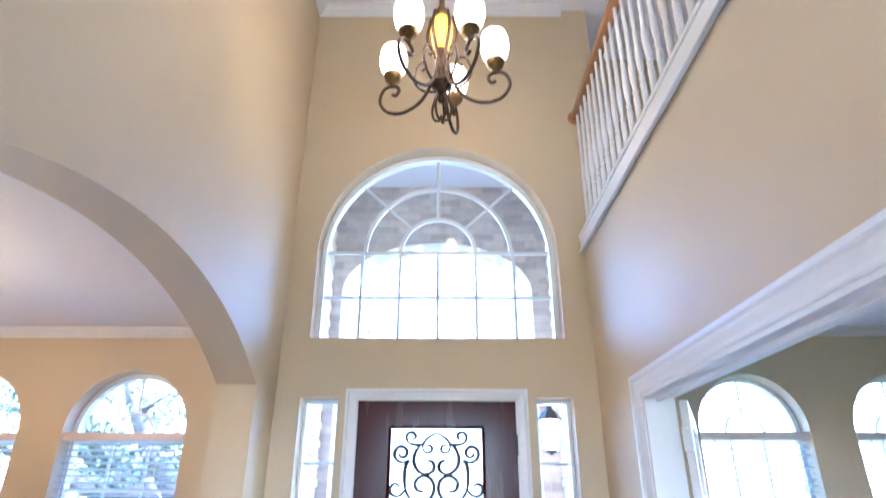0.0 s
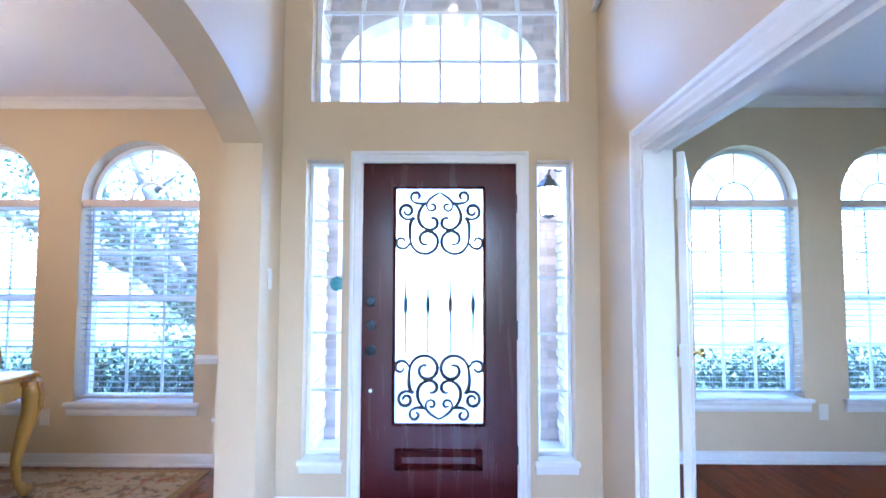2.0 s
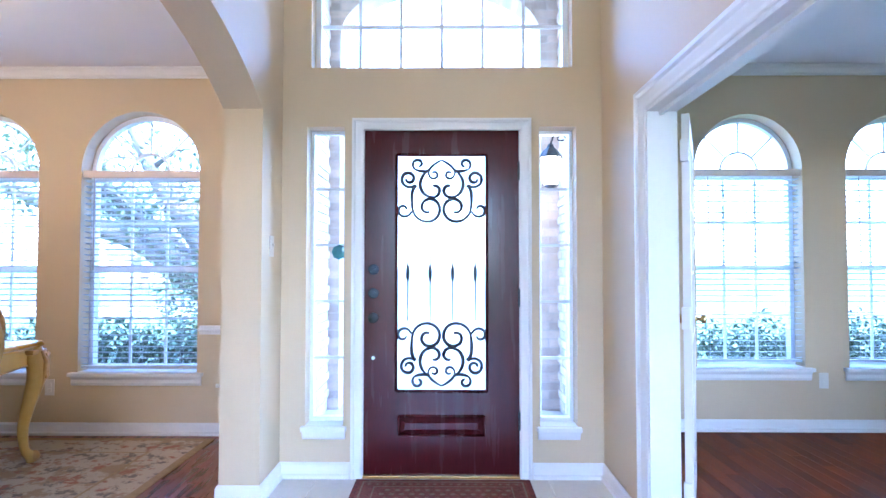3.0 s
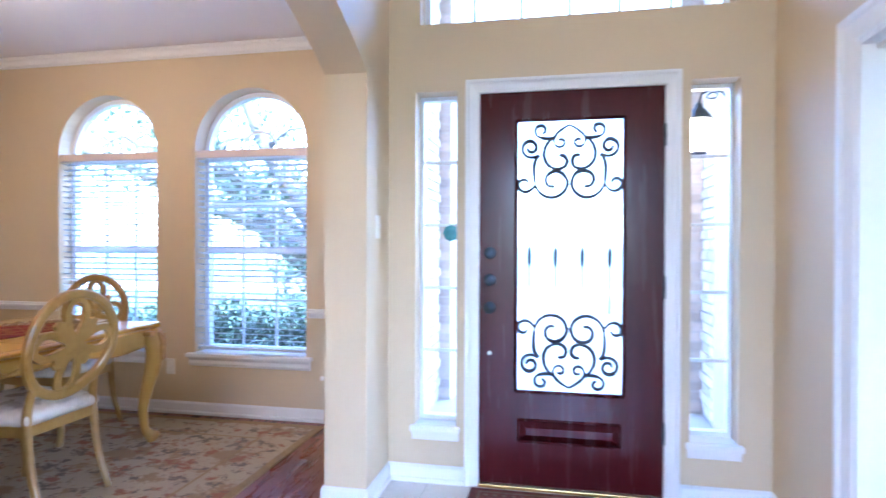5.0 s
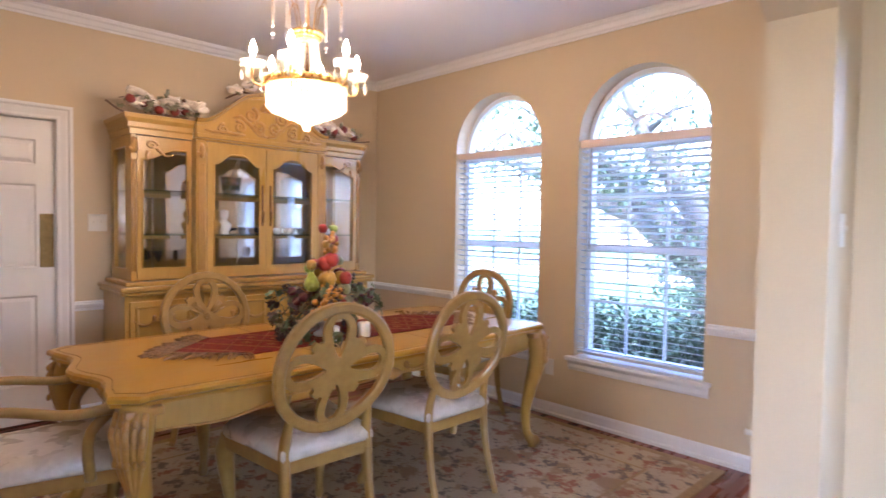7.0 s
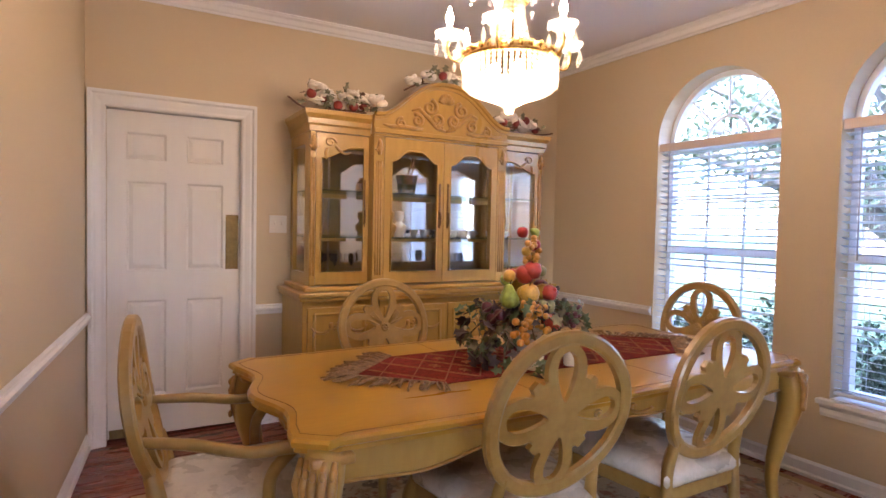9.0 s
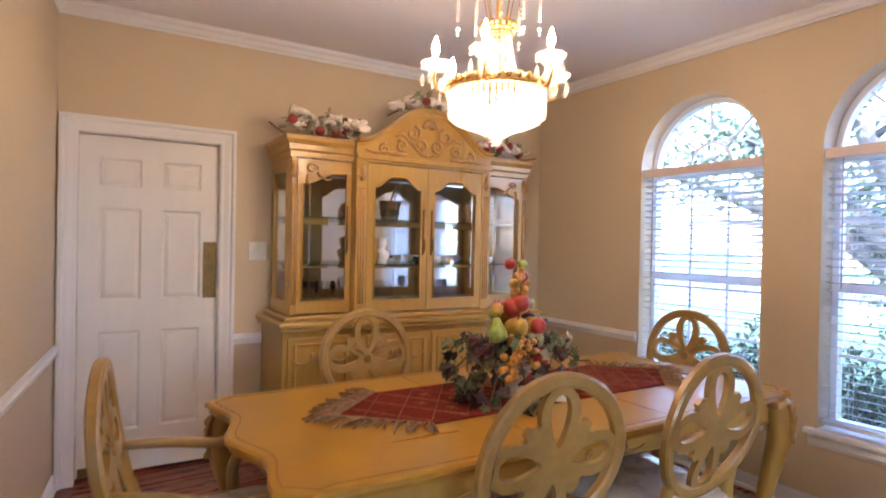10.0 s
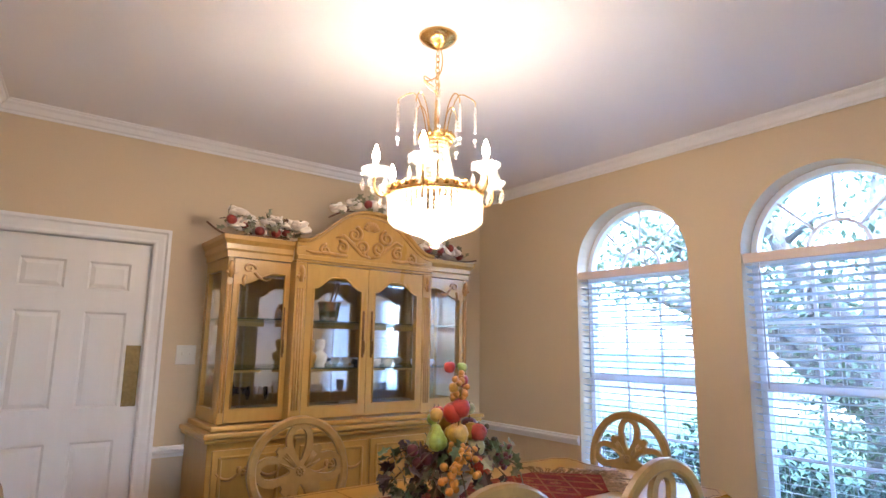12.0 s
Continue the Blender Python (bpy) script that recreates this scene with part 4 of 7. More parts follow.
def smooth_path(pts, n=5):
    """Catmull-Rom through the points."""
    P = [Vector(p) for p in pts]
    out = []
    for i in range(len(P) - 1):
        a, b, c, d = P[max(i - 1, 0)], P[i], P[i + 1], P[min(i + 2, len(P) - 1)]
        for k in range(n):
            t = k / n
            out.append(0.5 * ((2 * b) + (c - a) * t + (2 * a - 5 * b + 4 * c - d) * t * t + (3 * b - a - 3 * c + d) * t ** 3))
    out.append(P[-1])
    return out


def lerp_list(vals, m):
    n = len(vals) - 1
    return [vals[min(int(i * n / (m - 1)), n - 1)] * (1 - (i * n / (m - 1) - min(int(i * n / (m - 1)), n - 1))) + vals[min(int(i * n / (m - 1)), n - 1) + 1] * (i * n / (m - 1) - min(int(i * n / (m - 1)), n - 1)) for i in range(m)]


def splat_outline():
    """Four petals round a hub, with stepped fans between the upper ones."""
    pts = []
    lobes = ((90, 0.232, 37), (4, 0.236, 36), (176, 0.236, 36), (270, 0.238, 34))
    for k in range(144):
        a = k * 2.5
        r = 0.055
        for c, L, half in lobes:
            d = abs((a - c + 180) % 360 - 180)
            if d < half:
                r = max(r, L * math.cos(radians(d / half * 90)) ** 0.42)
        for c in (45, 135):
            d = abs(a - c)
            if d < 30:
                r = max(r, 0.162 - 0.019 * int(d / 7))
        for c in (225, 315):
            if abs(a - c) < 24:
                r = max(r, 0.135 - 0.015 * int(abs(a - c) / 8))
        pts.append((r * math.cos(radians(a)), r * math.sin(radians(a)) * 1.0))
    return pts


def petal(a, s0, s1, w, n=20):
    c, s = math.cos(radians(a)), math.sin(radians(a))
    out = []
    for k in range(n):
        t = 2 * math.pi * k / n
        q = 0.5 - 0.5 * math.cos(t)
        ls = s0 + (s1 - s0) * q
        ww = w * math.sin(t) * (0.35 + 0.65 * q)
        out.append((ls * c - ww * s, ls * s + ww * c))
    return out


def dining_chair(m, arms, label):
    """Oval-back chair with a pierced four-petal splat."""
    ch = thing("dining_chair", label, "chair", m, group="chairs round the table")
    CZ, RX, RZ = 0.768, 0.248, 0.242

    def back(x, z, off=0.0):
        dz = z - 0.50
        return Vector((x, -0.205 - dz * 0.17 - 0.03 * math.sin(max(0, min(1, dz / 0.57)) * math.pi) + off, z))
    ring = [back(RX * math.cos(2 * math.pi * i / 40), CZ + RZ * math.sin(2 * math.pi * i / 40)) for i in range(40)]
    bm = bmesh.new()
    rings = []
    for i in range(40):
        a = 2 * math.pi * i / 40
        nrm = Vector((math.cos(a), 0, math.sin(a)))
        sec = [(-0.022, -0.012), (-0.022, 0.010), (-0.013, 0.017), (0.013, 0.017), (0.022, 0.010), (0.022, -0.012), (0.013, -0.018), (-0.013, -0.018)]
        rings.append([bm.verts.new(ring[i] + nrm * u + Vector((0, v, 0))) for u, v in sec])
    for i in range(40):
        A, Bq = rings[i], rings[(i + 1) % 40]
        for k in range(8):
            bm.faces.new((A[k], A[(k + 1) % 8], Bq[(k + 1) % 8], Bq[k]))
    part("back_frame", bm, M_antique, ch, smooth=False)
    bm = bmesh.new()
    CC = CZ - 0.005
    holes = [petal(90, 0.05, 0.206, 0.052), petal(5, 0.055, 0.206, 0.050), petal(175, 0.055, 0.206, 0.050), petal(270, 0.06, 0.206, 0.047)]
    plate(bm, [splat_outline()] + holes, lambda u, v: back(u, CC + v, -0.009), (0, 0.02, 0))
    part("splat", bm, M_antique, ch)
    # carved fan ribs and rosette on the seat side
    bm = bmesh.new()
    for a0 in (40, 46, 52, 128, 134, 140, 24, 156):
        c, s = math.cos(radians(a0)), math.sin(radians(a0))
        tube(bm, [back(0.035 * c, CC + 0.035 * s, 0.011), back(0.08 * c, CC + 0.08 * s, 0.015), back(0.118 * c, CC + 0.118 * s, 0.011)], [0.003, 0.006, 0.004], 5)
    tagged(part("carved_fan", bm, M_antique, ch, smooth=True), kind="stuff")
    bm = bmesh.new()
    for k in range(8):
        a0 = 2 * math.pi * k / 8
        ball(bm, back(0.016 * math.cos(a0), CC + 0.016 * math.sin(a0), 0.012), 0.008, 8, 5)
    ball(bm, back(0, CC, 0.013), 0.009, 8, 5)
    part("rosette", bm, M_antique, ch, smooth=True)
    for s in (-1, 1):
        wood_tube("back_leg", smooth_path([back(s * 0.175, 0.60), (s * 0.185, -0.215, 0.50), (s * 0.188, -0.215, 0.40), (s * 0.19, -0.24, 0.2), (s * 0.195, -0.30, 0.005)], 4), lerp_list([0.022, 0.027, 0.028, 0.024, 0.021], 17), ch, 4, 1.0)
        wood_tube("front_leg", smooth_path([(s * 0.22, 0.225, 0.42), (s * 0.235, 0.245, 0.34), (s * 0.225, 0.235, 0.2), (s * 0.218, 0.222, 0.09), (s * 0.228, 0.24, 0.035), (s * 0.232, 0.25, 0.006)], 4), lerp_list([0.038, 0.043, 0.03, 0.02, 0.024, 0.02], 21), ch, 8)
    seat = [(-0.20, -0.225), (0.20, -0.225), (0.255, 0.19), (0.22, 0.245), (0.10, 0.262), (0, 0.266), (-0.10, 0.262), (-0.22, 0.245), (-0.255, 0.19)]
    bm = bmesh.new()
    plate(bm, [seat], lambda u, v: (u, v, 0.375), (0, 0, 0.06))
    part("seat_rail", bm, M_antique, ch)
    bm = bmesh.new()
    rows = []
    for sc, z in ((1.0, 0.425), (1.035, 0.44), (1.03, 0.465), (0.97, 0.488), (0.8, 0.50), (0.4, 0.506)):
        ring2 = []
        for i in range(len(seat)):
            p, q = Vector(seat[i]), Vector(seat[(i + 1) % len(seat)])
            for t in (0, 0.5):
                e = p.lerp(q, t)
                ring2.append(bm.verts.new((e.x * sc, (e.y - 0.02) * sc + 0.02, z + 0.004 * noise.noise((e.x * 14, e.y * 14, z * 20 + len(label))))))
        rows.append(ring2)
    for A, Bq in zip(rows, rows[1:]):
        for k in range(len(A)):
            bm.faces.new((A[k], A[(k + 1) % len(A)], Bq[(k + 1) % len(A)], Bq[k]))
    bm.faces.new(rows[-1])
    bm.faces.new(rows[0][::-1])
    part("seat", bm, M_cushion, ch, "cream cushion under clear cover", smooth=True)
    if arms:
        for s in (-1, 1):
            wood_tube("arm", smooth_path([back(s * 0.215, 0.70), (s * 0.245, -0.12, 0.685), (s * 0.275, 0.03, 0.655), (s * 0.285, 0.15, 0.66), (s * 0.275, 0.205, 0.65), (s * 0.262, 0.20, 0.615)], 5), lerp_list([0.018, 0.022, 0.022, 0.026, 0.028, 0.02], 26), ch, 8, 0.8)
            wood_tube("arm_post", smooth_path([(s * 0.272, 0.16, 0.65), (s * 0.265, 0.10, 0.58), (s * 0.252, 0.09, 0.50), (s * 0.245, 0.10, 0.40)], 4), [0.02] * 13, ch, 8)
    return ch


dining_chair(pose(-2.64, 1.995, 0.007, 0, 0, 88), False, "cream-glazed oval-back side chair with pierced splat at the table")
dining_chair(pose(-2.61, 2.70, 0.007, 0, 0, 90), False, "cream-glazed oval-back side chair with pierced splat at the table")
dining_chair(pose(-3.265, 3.57, 0.007, 0, 0, 180), False, "oval-back chair at the table end before the windows")
dining_chair(pose(-3.72, 2.135, 0.007, 0, 0, -90), False, "oval-back side chair between table and china cabinet")
dining_chair(pose(-3.06, 1.17, 0.007, 0, 0, -7), True, "oval-back armchair with curved arms at the table end")

# table
TH = 0.75
tb = thing("dining_table", "long honey-glazed dining table with carved apron and cabriole legs", "table", pose(-3.063, 2.437, 0.007))
HL, HW = 1.205, 0.563


def table_outline(o=0.0):
    """Top with clipped corners and serpentine ends, drawn in by o."""
    w, l = HW - o, HL - o
    q = []
    n = 16
    for i in range(n + 1):
        u = -1 + 2 * i / n
        x = u * (w - 0.10)
        q.append((x, -l + 0.006 + 0.045 * math.sin(u * math.pi) ** 2 - 0.02 * math.cos(u * math.pi / 2) ** 4))
    end = [(-w + 0.015, -l + 0.085)] + [(-w + 0.08, -l + 0.002)] + q + [(w - 0.08, -l + 0.002), (w - 0.015, -l + 0.085)]
    side = [(w - 0.03, -l + 0.12), (w - 0.012, -0.6), (w, 0.0), (w - 0.012, 0.6), (w - 0.03, l - 0.12)]
    return end + side + [(-x, -y) for x, y in end] + [(-x, -y) for x, y in side]


bm = bmesh.new()
rows = []
for o, z in ((0.03, TH - 0.045), (0.012, TH - 0.042), (0.016, TH - 0.03), (0.0, TH - 0.022), (0.0, TH - 0.008), (0.008, TH), (0.03, TH)):
    rows.append([bm.verts.new((x, y, z)) for x, y in table_outline(o)])
for A, Bq in zip(rows, rows[1:]):
    for k in range(len(A)):
        bm.faces.new((A[k], A[(k + 1) % len(A)], Bq[(k + 1) % len(A)], Bq[k]))
bm.faces.new(rows[-1])
bm.faces.new(rows[0][::-1])
part("tabletop", bm, M_top, tb)
bm = bmesh.new()
tube(bm, [(x, y, TH + 0.0002) for x, y in table_outline(0.034)], 0.0014, 4, closed=True)
part("edge_line", bm, M_glaze, tb, "dark groove along the table edge")
for y in (-0.31, 0.31):
    part("leaf_joint", boxes((-HW + 0.035, HW - 0.035, y - 0.0012, y + 0.0012, TH - 0.001, TH + 0.0006)), M_glaze, tb, "dark joint of the leaf")


def apron(p0, p1, name):
    """A scalloped apron board with a carved shell at its middle."""
    p0, p1 = Vector(p0), Vector(p1)
    d = (p1 - p0)
    L = d.length
    d.normalize()
    nrm = Vector((d.y, -d.x, 0))
    n = 40
    lowp = []
    for i in range(n + 1):
        u = i / n
        z = TH - 0.115 - 0.045 * abs(math.cos(math.pi * u)) ** 3 - 0.022 * math.exp(-((u - 0.5) / 0.10) ** 2) + 0.012 * math.cos(u * 8 * math.pi)
        lowp.append((u * L, z))
    bm = bmesh.new()
    plate(bm, [[(L, TH - 0.046), (0, TH - 0.046)] + lowp], lambda u, v: tuple(p0 + d * u + Vector((0, 0, v))), nrm * -0.022)
    ap = part(name, bm, M_honey, tb)
    bm = bmesh.new()
    tube(bm, [p0 + d * u + Vector((0, 0, v + 0.006)) + nrm * 0.003 for u, v in lowp], 0.006, 6)
    for s in (-1, 1):
        tube(bm, [p0 + d * (L / 2 + s * (0.05 + (0.05 - 0.003 * i) * math.cos(i * 0.55) + 0.012 * i)) + Vector((0, 0, TH - 0.10 + (0.03 - 0.002 * i) * math.sin(i * 0.55))) + nrm * 0.006 for i in range(12)], 0.006, 6)
    for k in range(7):
        a = radians(30 + 20 * k)
        tube(bm, [p0 + d * (L / 2) + Vector((0, 0, TH - 0.145)) + nrm * 0.004, p0 + d * (L / 2 + 0.055 * math.cos(a)) + Vector((0, 0, TH - 0.145 + 0.055 * math.sin(a))) + nrm * 0.012], [0.004, 0.009], 6)
    part("carving", bm, M_carve, ap, smooth=True)


apron((HW - 0.075, -HL + 0.15, 0), (HW - 0.075, HL - 0.15, 0), "apron")
apron((-HW + 0.075, HL - 0.15, 0), (-HW + 0.075, -HL + 0.15, 0), "apron")
apron((-HW + 0.13, -HL + 0.12, 0), (HW - 0.13, -HL + 0.12, 0), "apron")
apron((HW - 0.13, HL - 0.12, 0), (-HW + 0.13, HL - 0.12, 0), "apron")
for sx in (-1, 1):
    for sy in (-1, 1):
        cx, cy = sx * (HW - 0.085), sy * (HL - 0.105)
        dv = Vector((sx, sy, 0)).normalized()
        base = Vector((cx, cy, 0))
        pts = smooth_path([base + dv * 0.005 + Vector((0, 0, TH - 0.047)), base + dv * 0.03 + Vector((0, 0, 0.63)), base + dv * 0.035 + Vector((0, 0, 0.53)), base + dv * 0.0 + Vector((0, 0, 0.38)), base - dv * 0.03 + Vector((0, 0, 0.22)), base - dv * 0.02 + Vector((0, 0, 0.09)), base + dv * 0.01 + Vector((0, 0, 0.04)), base + dv * 0.02 + Vector((0, 0, 0.003))], 4)
        leg = wood_tube("leg", pts, lerp_list([0.058, 0.062, 0.054, 0.041, 0.031, 0.026, 0.034, 0.03], len(pts)), tb, 10, material=M_honey)
        bm = bmesh.new()
        side = Vector((-dv.y, dv.x, 0))
        for s in (-1, -0.5, 0, 0.5, 1):
            o = 0.018 * abs(s)
            tube(bm, [base + dv * (0.070 - o) + side * s * 0.05 + Vector((0, 0, 0.695)), base + dv * (0.092 - o) + side * s * 0.052 + Vector((0, 0, 0.63)), base + dv * (0.088 - o) + side * s * 0.04 + Vector((0, 0, 0.55)), base + dv * (0.062 - o * 0.5) + side * s * 0.026 + Vector((0, 0, 0.46)), base + dv * 0.034 + Vector((0, 0, 0.36))], [0.008, 0.015, 0.013, 0.010, 0.004], 6)
            for z in (0.665, 0.60, 0.53):
                ball(bm, base + dv * (0.096 - o) + side * (s * 0.048 + 0.006) + Vector((0, 0, z)), 0.010, 7, 5, (1, 1, 1.5))
        box(bm, cx - 0.062, cx + 0.062, cy - 0.062, cy + 0.062, TH - 0.075, TH - 0.046, bevel=0.006)
        ball(bm, base + dv * 0.03 + Vector((0, 0, 0.035)), 0.036, 10, 6)
        tagged(part("knee_carving", bm, M_carve, leg, smooth=True), kind="stuff")

# runner with fringed pointed ends
M_runner = mat("red_damask", (0.16, 0.022, 0.014, 1), 0.9, var=0.5, scale=30, fine=90, bump=0.4, spec=0.1, dark=(0.09, 0.012, 0.010, 1))
M_gold = mat("tan_braid", (0.25, 0.15, 0.07, 1), 0.8, var=0.35, scale=60, bump=0.4)
rn = thing("table_runner", "red damask table runner with gold diamonds and tan fringe", "table runner", pose(-3.11, 2.51, 0.007 + TH + 0.001))
out = [(-0.24, -0.64), (0, -0.90), (0.24, -0.64), (0.24, 0.64), (0, 0.90), (-0.24, 0.64)]
bm = bmesh.new()
plate(bm, [out], lambda u, v: (u, v, 0), (0, 0, 0.004))
part("cloth", bm, M_runner, rn)
bm = bmesh.new()
for k in range(-5, 6):
    for sg in (-1, 1):
        pts = []
        for i in range(25):
            x = -0.215 + 0.43 * i / 24
            y = k * 0.155 + sg * x * 0.72
            if abs(y) < 0.63 + 0.25 * (1 - abs(x) / 0.24):
                pts.append((x, y, 0.0045))
        if len(pts) > 2:
            tube(bm, pts, 0.007, 4, flat=0.25)
for k in range(-5, 6):
    for c in (-1, 0, 1):
        x, y = c * 0.107, (k + (0.5 if c == 0 else 0.0)) * 0.155
        if abs(y) < 0.60:
            for t in range(4):
                a = radians(90 * t + 45)
                tube(bm, [(x, y, 0.0045), (x + 0.03 * math.cos(a), y + 0.022 * math.sin(a), 0.0055)], [0.013, 0.005], 4, flat=0.3)
part("gold_pattern", bm, mat("dull_gold_weave", (0.25, 0.10, 0.05, 1), 0.9, var=0.4, scale=60, fine=160, bump=0.4, spec=0.1), rn, "woven gold diamond lattice")
rf = random.Random(5)
for end in (-1, 1):
    bm = bmesh.new()
    for i in range(74):
        t = i / 73
        x = -0.24 + 0.48 * t
        y = end * (0.64 + 0.26 * (1 - abs(x) / 0.24))
        ang = (x / 0.24) * 1.15 + rf.uniform(-0.35, 0.35)
        L = rf.uniform(0.07, 0.14)
        dx, dy = math.sin(ang), end * math.cos(ang)
        pz = rf.uniform(0.004, 0.012)
        tube(bm, [(x, y - end * 0.01, 0.006), (x + dx * L * 0.5 + rf.uniform(-0.01, 0.01), y + dy * L * 0.5, pz + 0.006), (x + dx * L, y + dy * L, 0.005)], [0.0032, 0.0045, 0.0035], 5)
    part("fringe", bm, M_gold, rn, "tan twisted fringe", smooth=True)

# china cabinet
hx = thing("china_cabinet", "honey-glazed carved china cabinet with glass doors and arched crest", "china cabinet", pose(XW + 0.02, 2.745, 0.0) @ Matrix.Diagonal((1, 1.05, 1, 1)))
SD, CDp = 0.43, 0.50       # depth of side bays and of the centre bay
BD, BC = 0.50, 0.575       # the same of the base


def hb(name, bs, material=None, parent=None, label="", bevel=0.004):
    return part(name, boxes(*bs, bevel=bevel), material or M_honey, parent or hx, label)


hb("plinth", [(0, BD + 0.01, -0.915, 0.915, 0, 0.10), (BD + 0.0101, BC + 0.01, -0.47, 0.47, 0, 0.10)])
hb("base_body", [(0, BD - 0.02, -0.90, 0.90, 0.1005, 0.87), (BD - 0.0199, BC - 0.02, -0.455, 0.455, 0.1005, 0.87)])
hb("waist_top", [(0, BD + 0.02, -0.925, 0.925, 0.8705, 0.895), (BD + 0.0201, BC + 0.02, -0.48, 0.48, 0.8705, 0.895), (0, BD + 0.035, -0.935, 0.935, 0.8955, 0.925), (BD + 0.0351, BC + 0.035, -0.49, 0.49, 0.8955, 0.925), (0, BD - 0.02, -0.89, 0.89, 0.9255, 0.955), (BD - 0.0199, BC - 0.02, -0.45, 0.45, 0.9255, 0.955)], bevel=0.008)
for y0, y1, xd in ((-0.875, -0.49, BD), (-0.43, -0.01, BC), (0.01, 0.43, BC), (0.49, 0.875, BD)):
    dr = hb("base_door", [(xd - 0.0199, xd - 0.004, y0, y1, 0.14, 0.83)])
    bm = bmesh.new()
    for (p, q) in (((y0 + 0.04, 0.18), (y1 - 0.04, 0.18)), ((y1 - 0.04, 0.18), (y1 - 0.04, 0.79)), ((y1 - 0.04, 0.79), (y0 + 0.04, 0.79)), ((y0 + 0.04, 0.79), (y0 + 0.04, 0.18))):
        tube(bm, [(xd - 0.003, *p), (xd - 0.003, *q)], 0.010, 6)
    part("panel_moulding", bm, M_honey, dr)
    bm = bmesh.new()
    c = (y0 + y1) / 2
    for s in (-1, 1):
        tube(bm, [(xd + 0.001, c + s * (0.02 + 0.012 * i + (0.035 - 0.002 * i) * math.cos(i * 0.6)), 0.70 + (0.04 - 0.002 * i) * math.sin(i * 0.6)) for i in range(13)], [0.008] * 10 + [0.006, 0.005, 0.004], 6)
    for k in range(7):
        a = radians(-10 + 33 * k)
        tube(bm, [(xd, c, 0.70), (xd + 0.008, c + 0.04 * math.cos(a), 0.70 + 0.04 * math.sin(a))], [0.004, 0.008], 6)
    part("carving", bm, M_carve, dr, smooth=True)
hb("back_panel", [(0, 0.012, -0.845, 0.845, 0.9555, 1.90)], M_honey, label="honey wood back of the cabinet")
for y0, y1 in ((-0.83, -0.002), (0.002, 0.83)):
    part("mirror", boxes((0.0125, 0.015, y0, y1, 0.99, 1.86)), M_mirror, hx, "mirrored back panel")
# corner posts, pilasters, side frames
for s in (-1, 1):
    ya, yb = sorted((s * 0.85, s * 0.817))
    hb("corner_post", [(SD - 0.06, SD, ya, yb, 0.9555, 1.90)])
    bm = bmesh.new()
    plate(bm, [rect(0.0, SD - 0.0605, 0.9555, 1.90), rect(0.055, SD - 0.11, 1.03, 1.83)], lambda u, v: (u, s * 0.85, v), (0, -s * 0.025, 0))
    part("side_frame", bm, M_honey, hx)
    bm = bmesh.new()
    plate(bm, [rect(0.055, SD - 0.11, 1.03, 1.83)], lambda u, v: (u, s * 0.838, v), (0, -s * 0.003, 0))
    part("side_pane", bm, M_glass, hx).visible_shadow = False
    ya, yb = sorted((s * 0.485, s * 0.415))
    hb("pilaster", [(SD - 0.05, CDp, ya, yb, 0.9555, 1.90)])
    bm = bmesh.new()
    for xx, yy in ((CDp, s * 0.45), (SD, s * 0.833)):
        for dy in ((-0.016, 0, 0.016) if xx == CDp else (-0.008, 0.008)):
            tube(bm, [(xx + 0.001, yy + dy, 1.02), (xx + 0.001, yy + dy, 1.74)], 0.005, 6)
        for k in range(5):
            a = radians(30 + 30 * k)
            tube(bm, [(xx, yy, 1.79), (xx + 0.012, yy + 0.03 * math.cos(a), 1.79 + 0.05 * math.sin(a))], [0.006, 0.009], 6)
        tube(bm, [(xx + 0.004, yy, 1.78), (xx + 0.014, yy, 1.85), (xx + 0.006, yy, 1.88)], [0.012, 0.017, 0.008], 6)
    part("post_carving", bm, M_carve, hx, smooth=True)
hb("top_panel", [(0, SD, -0.85, 0.85, 1.9005, 1.915), (SD + 0.0001, CDp, -0.485, 0.485, 1.9005, 1.915)])
hb("floor_panel", [(0.016, SD - 0.03, -0.82, 0.82, 0.956, 0.975)])


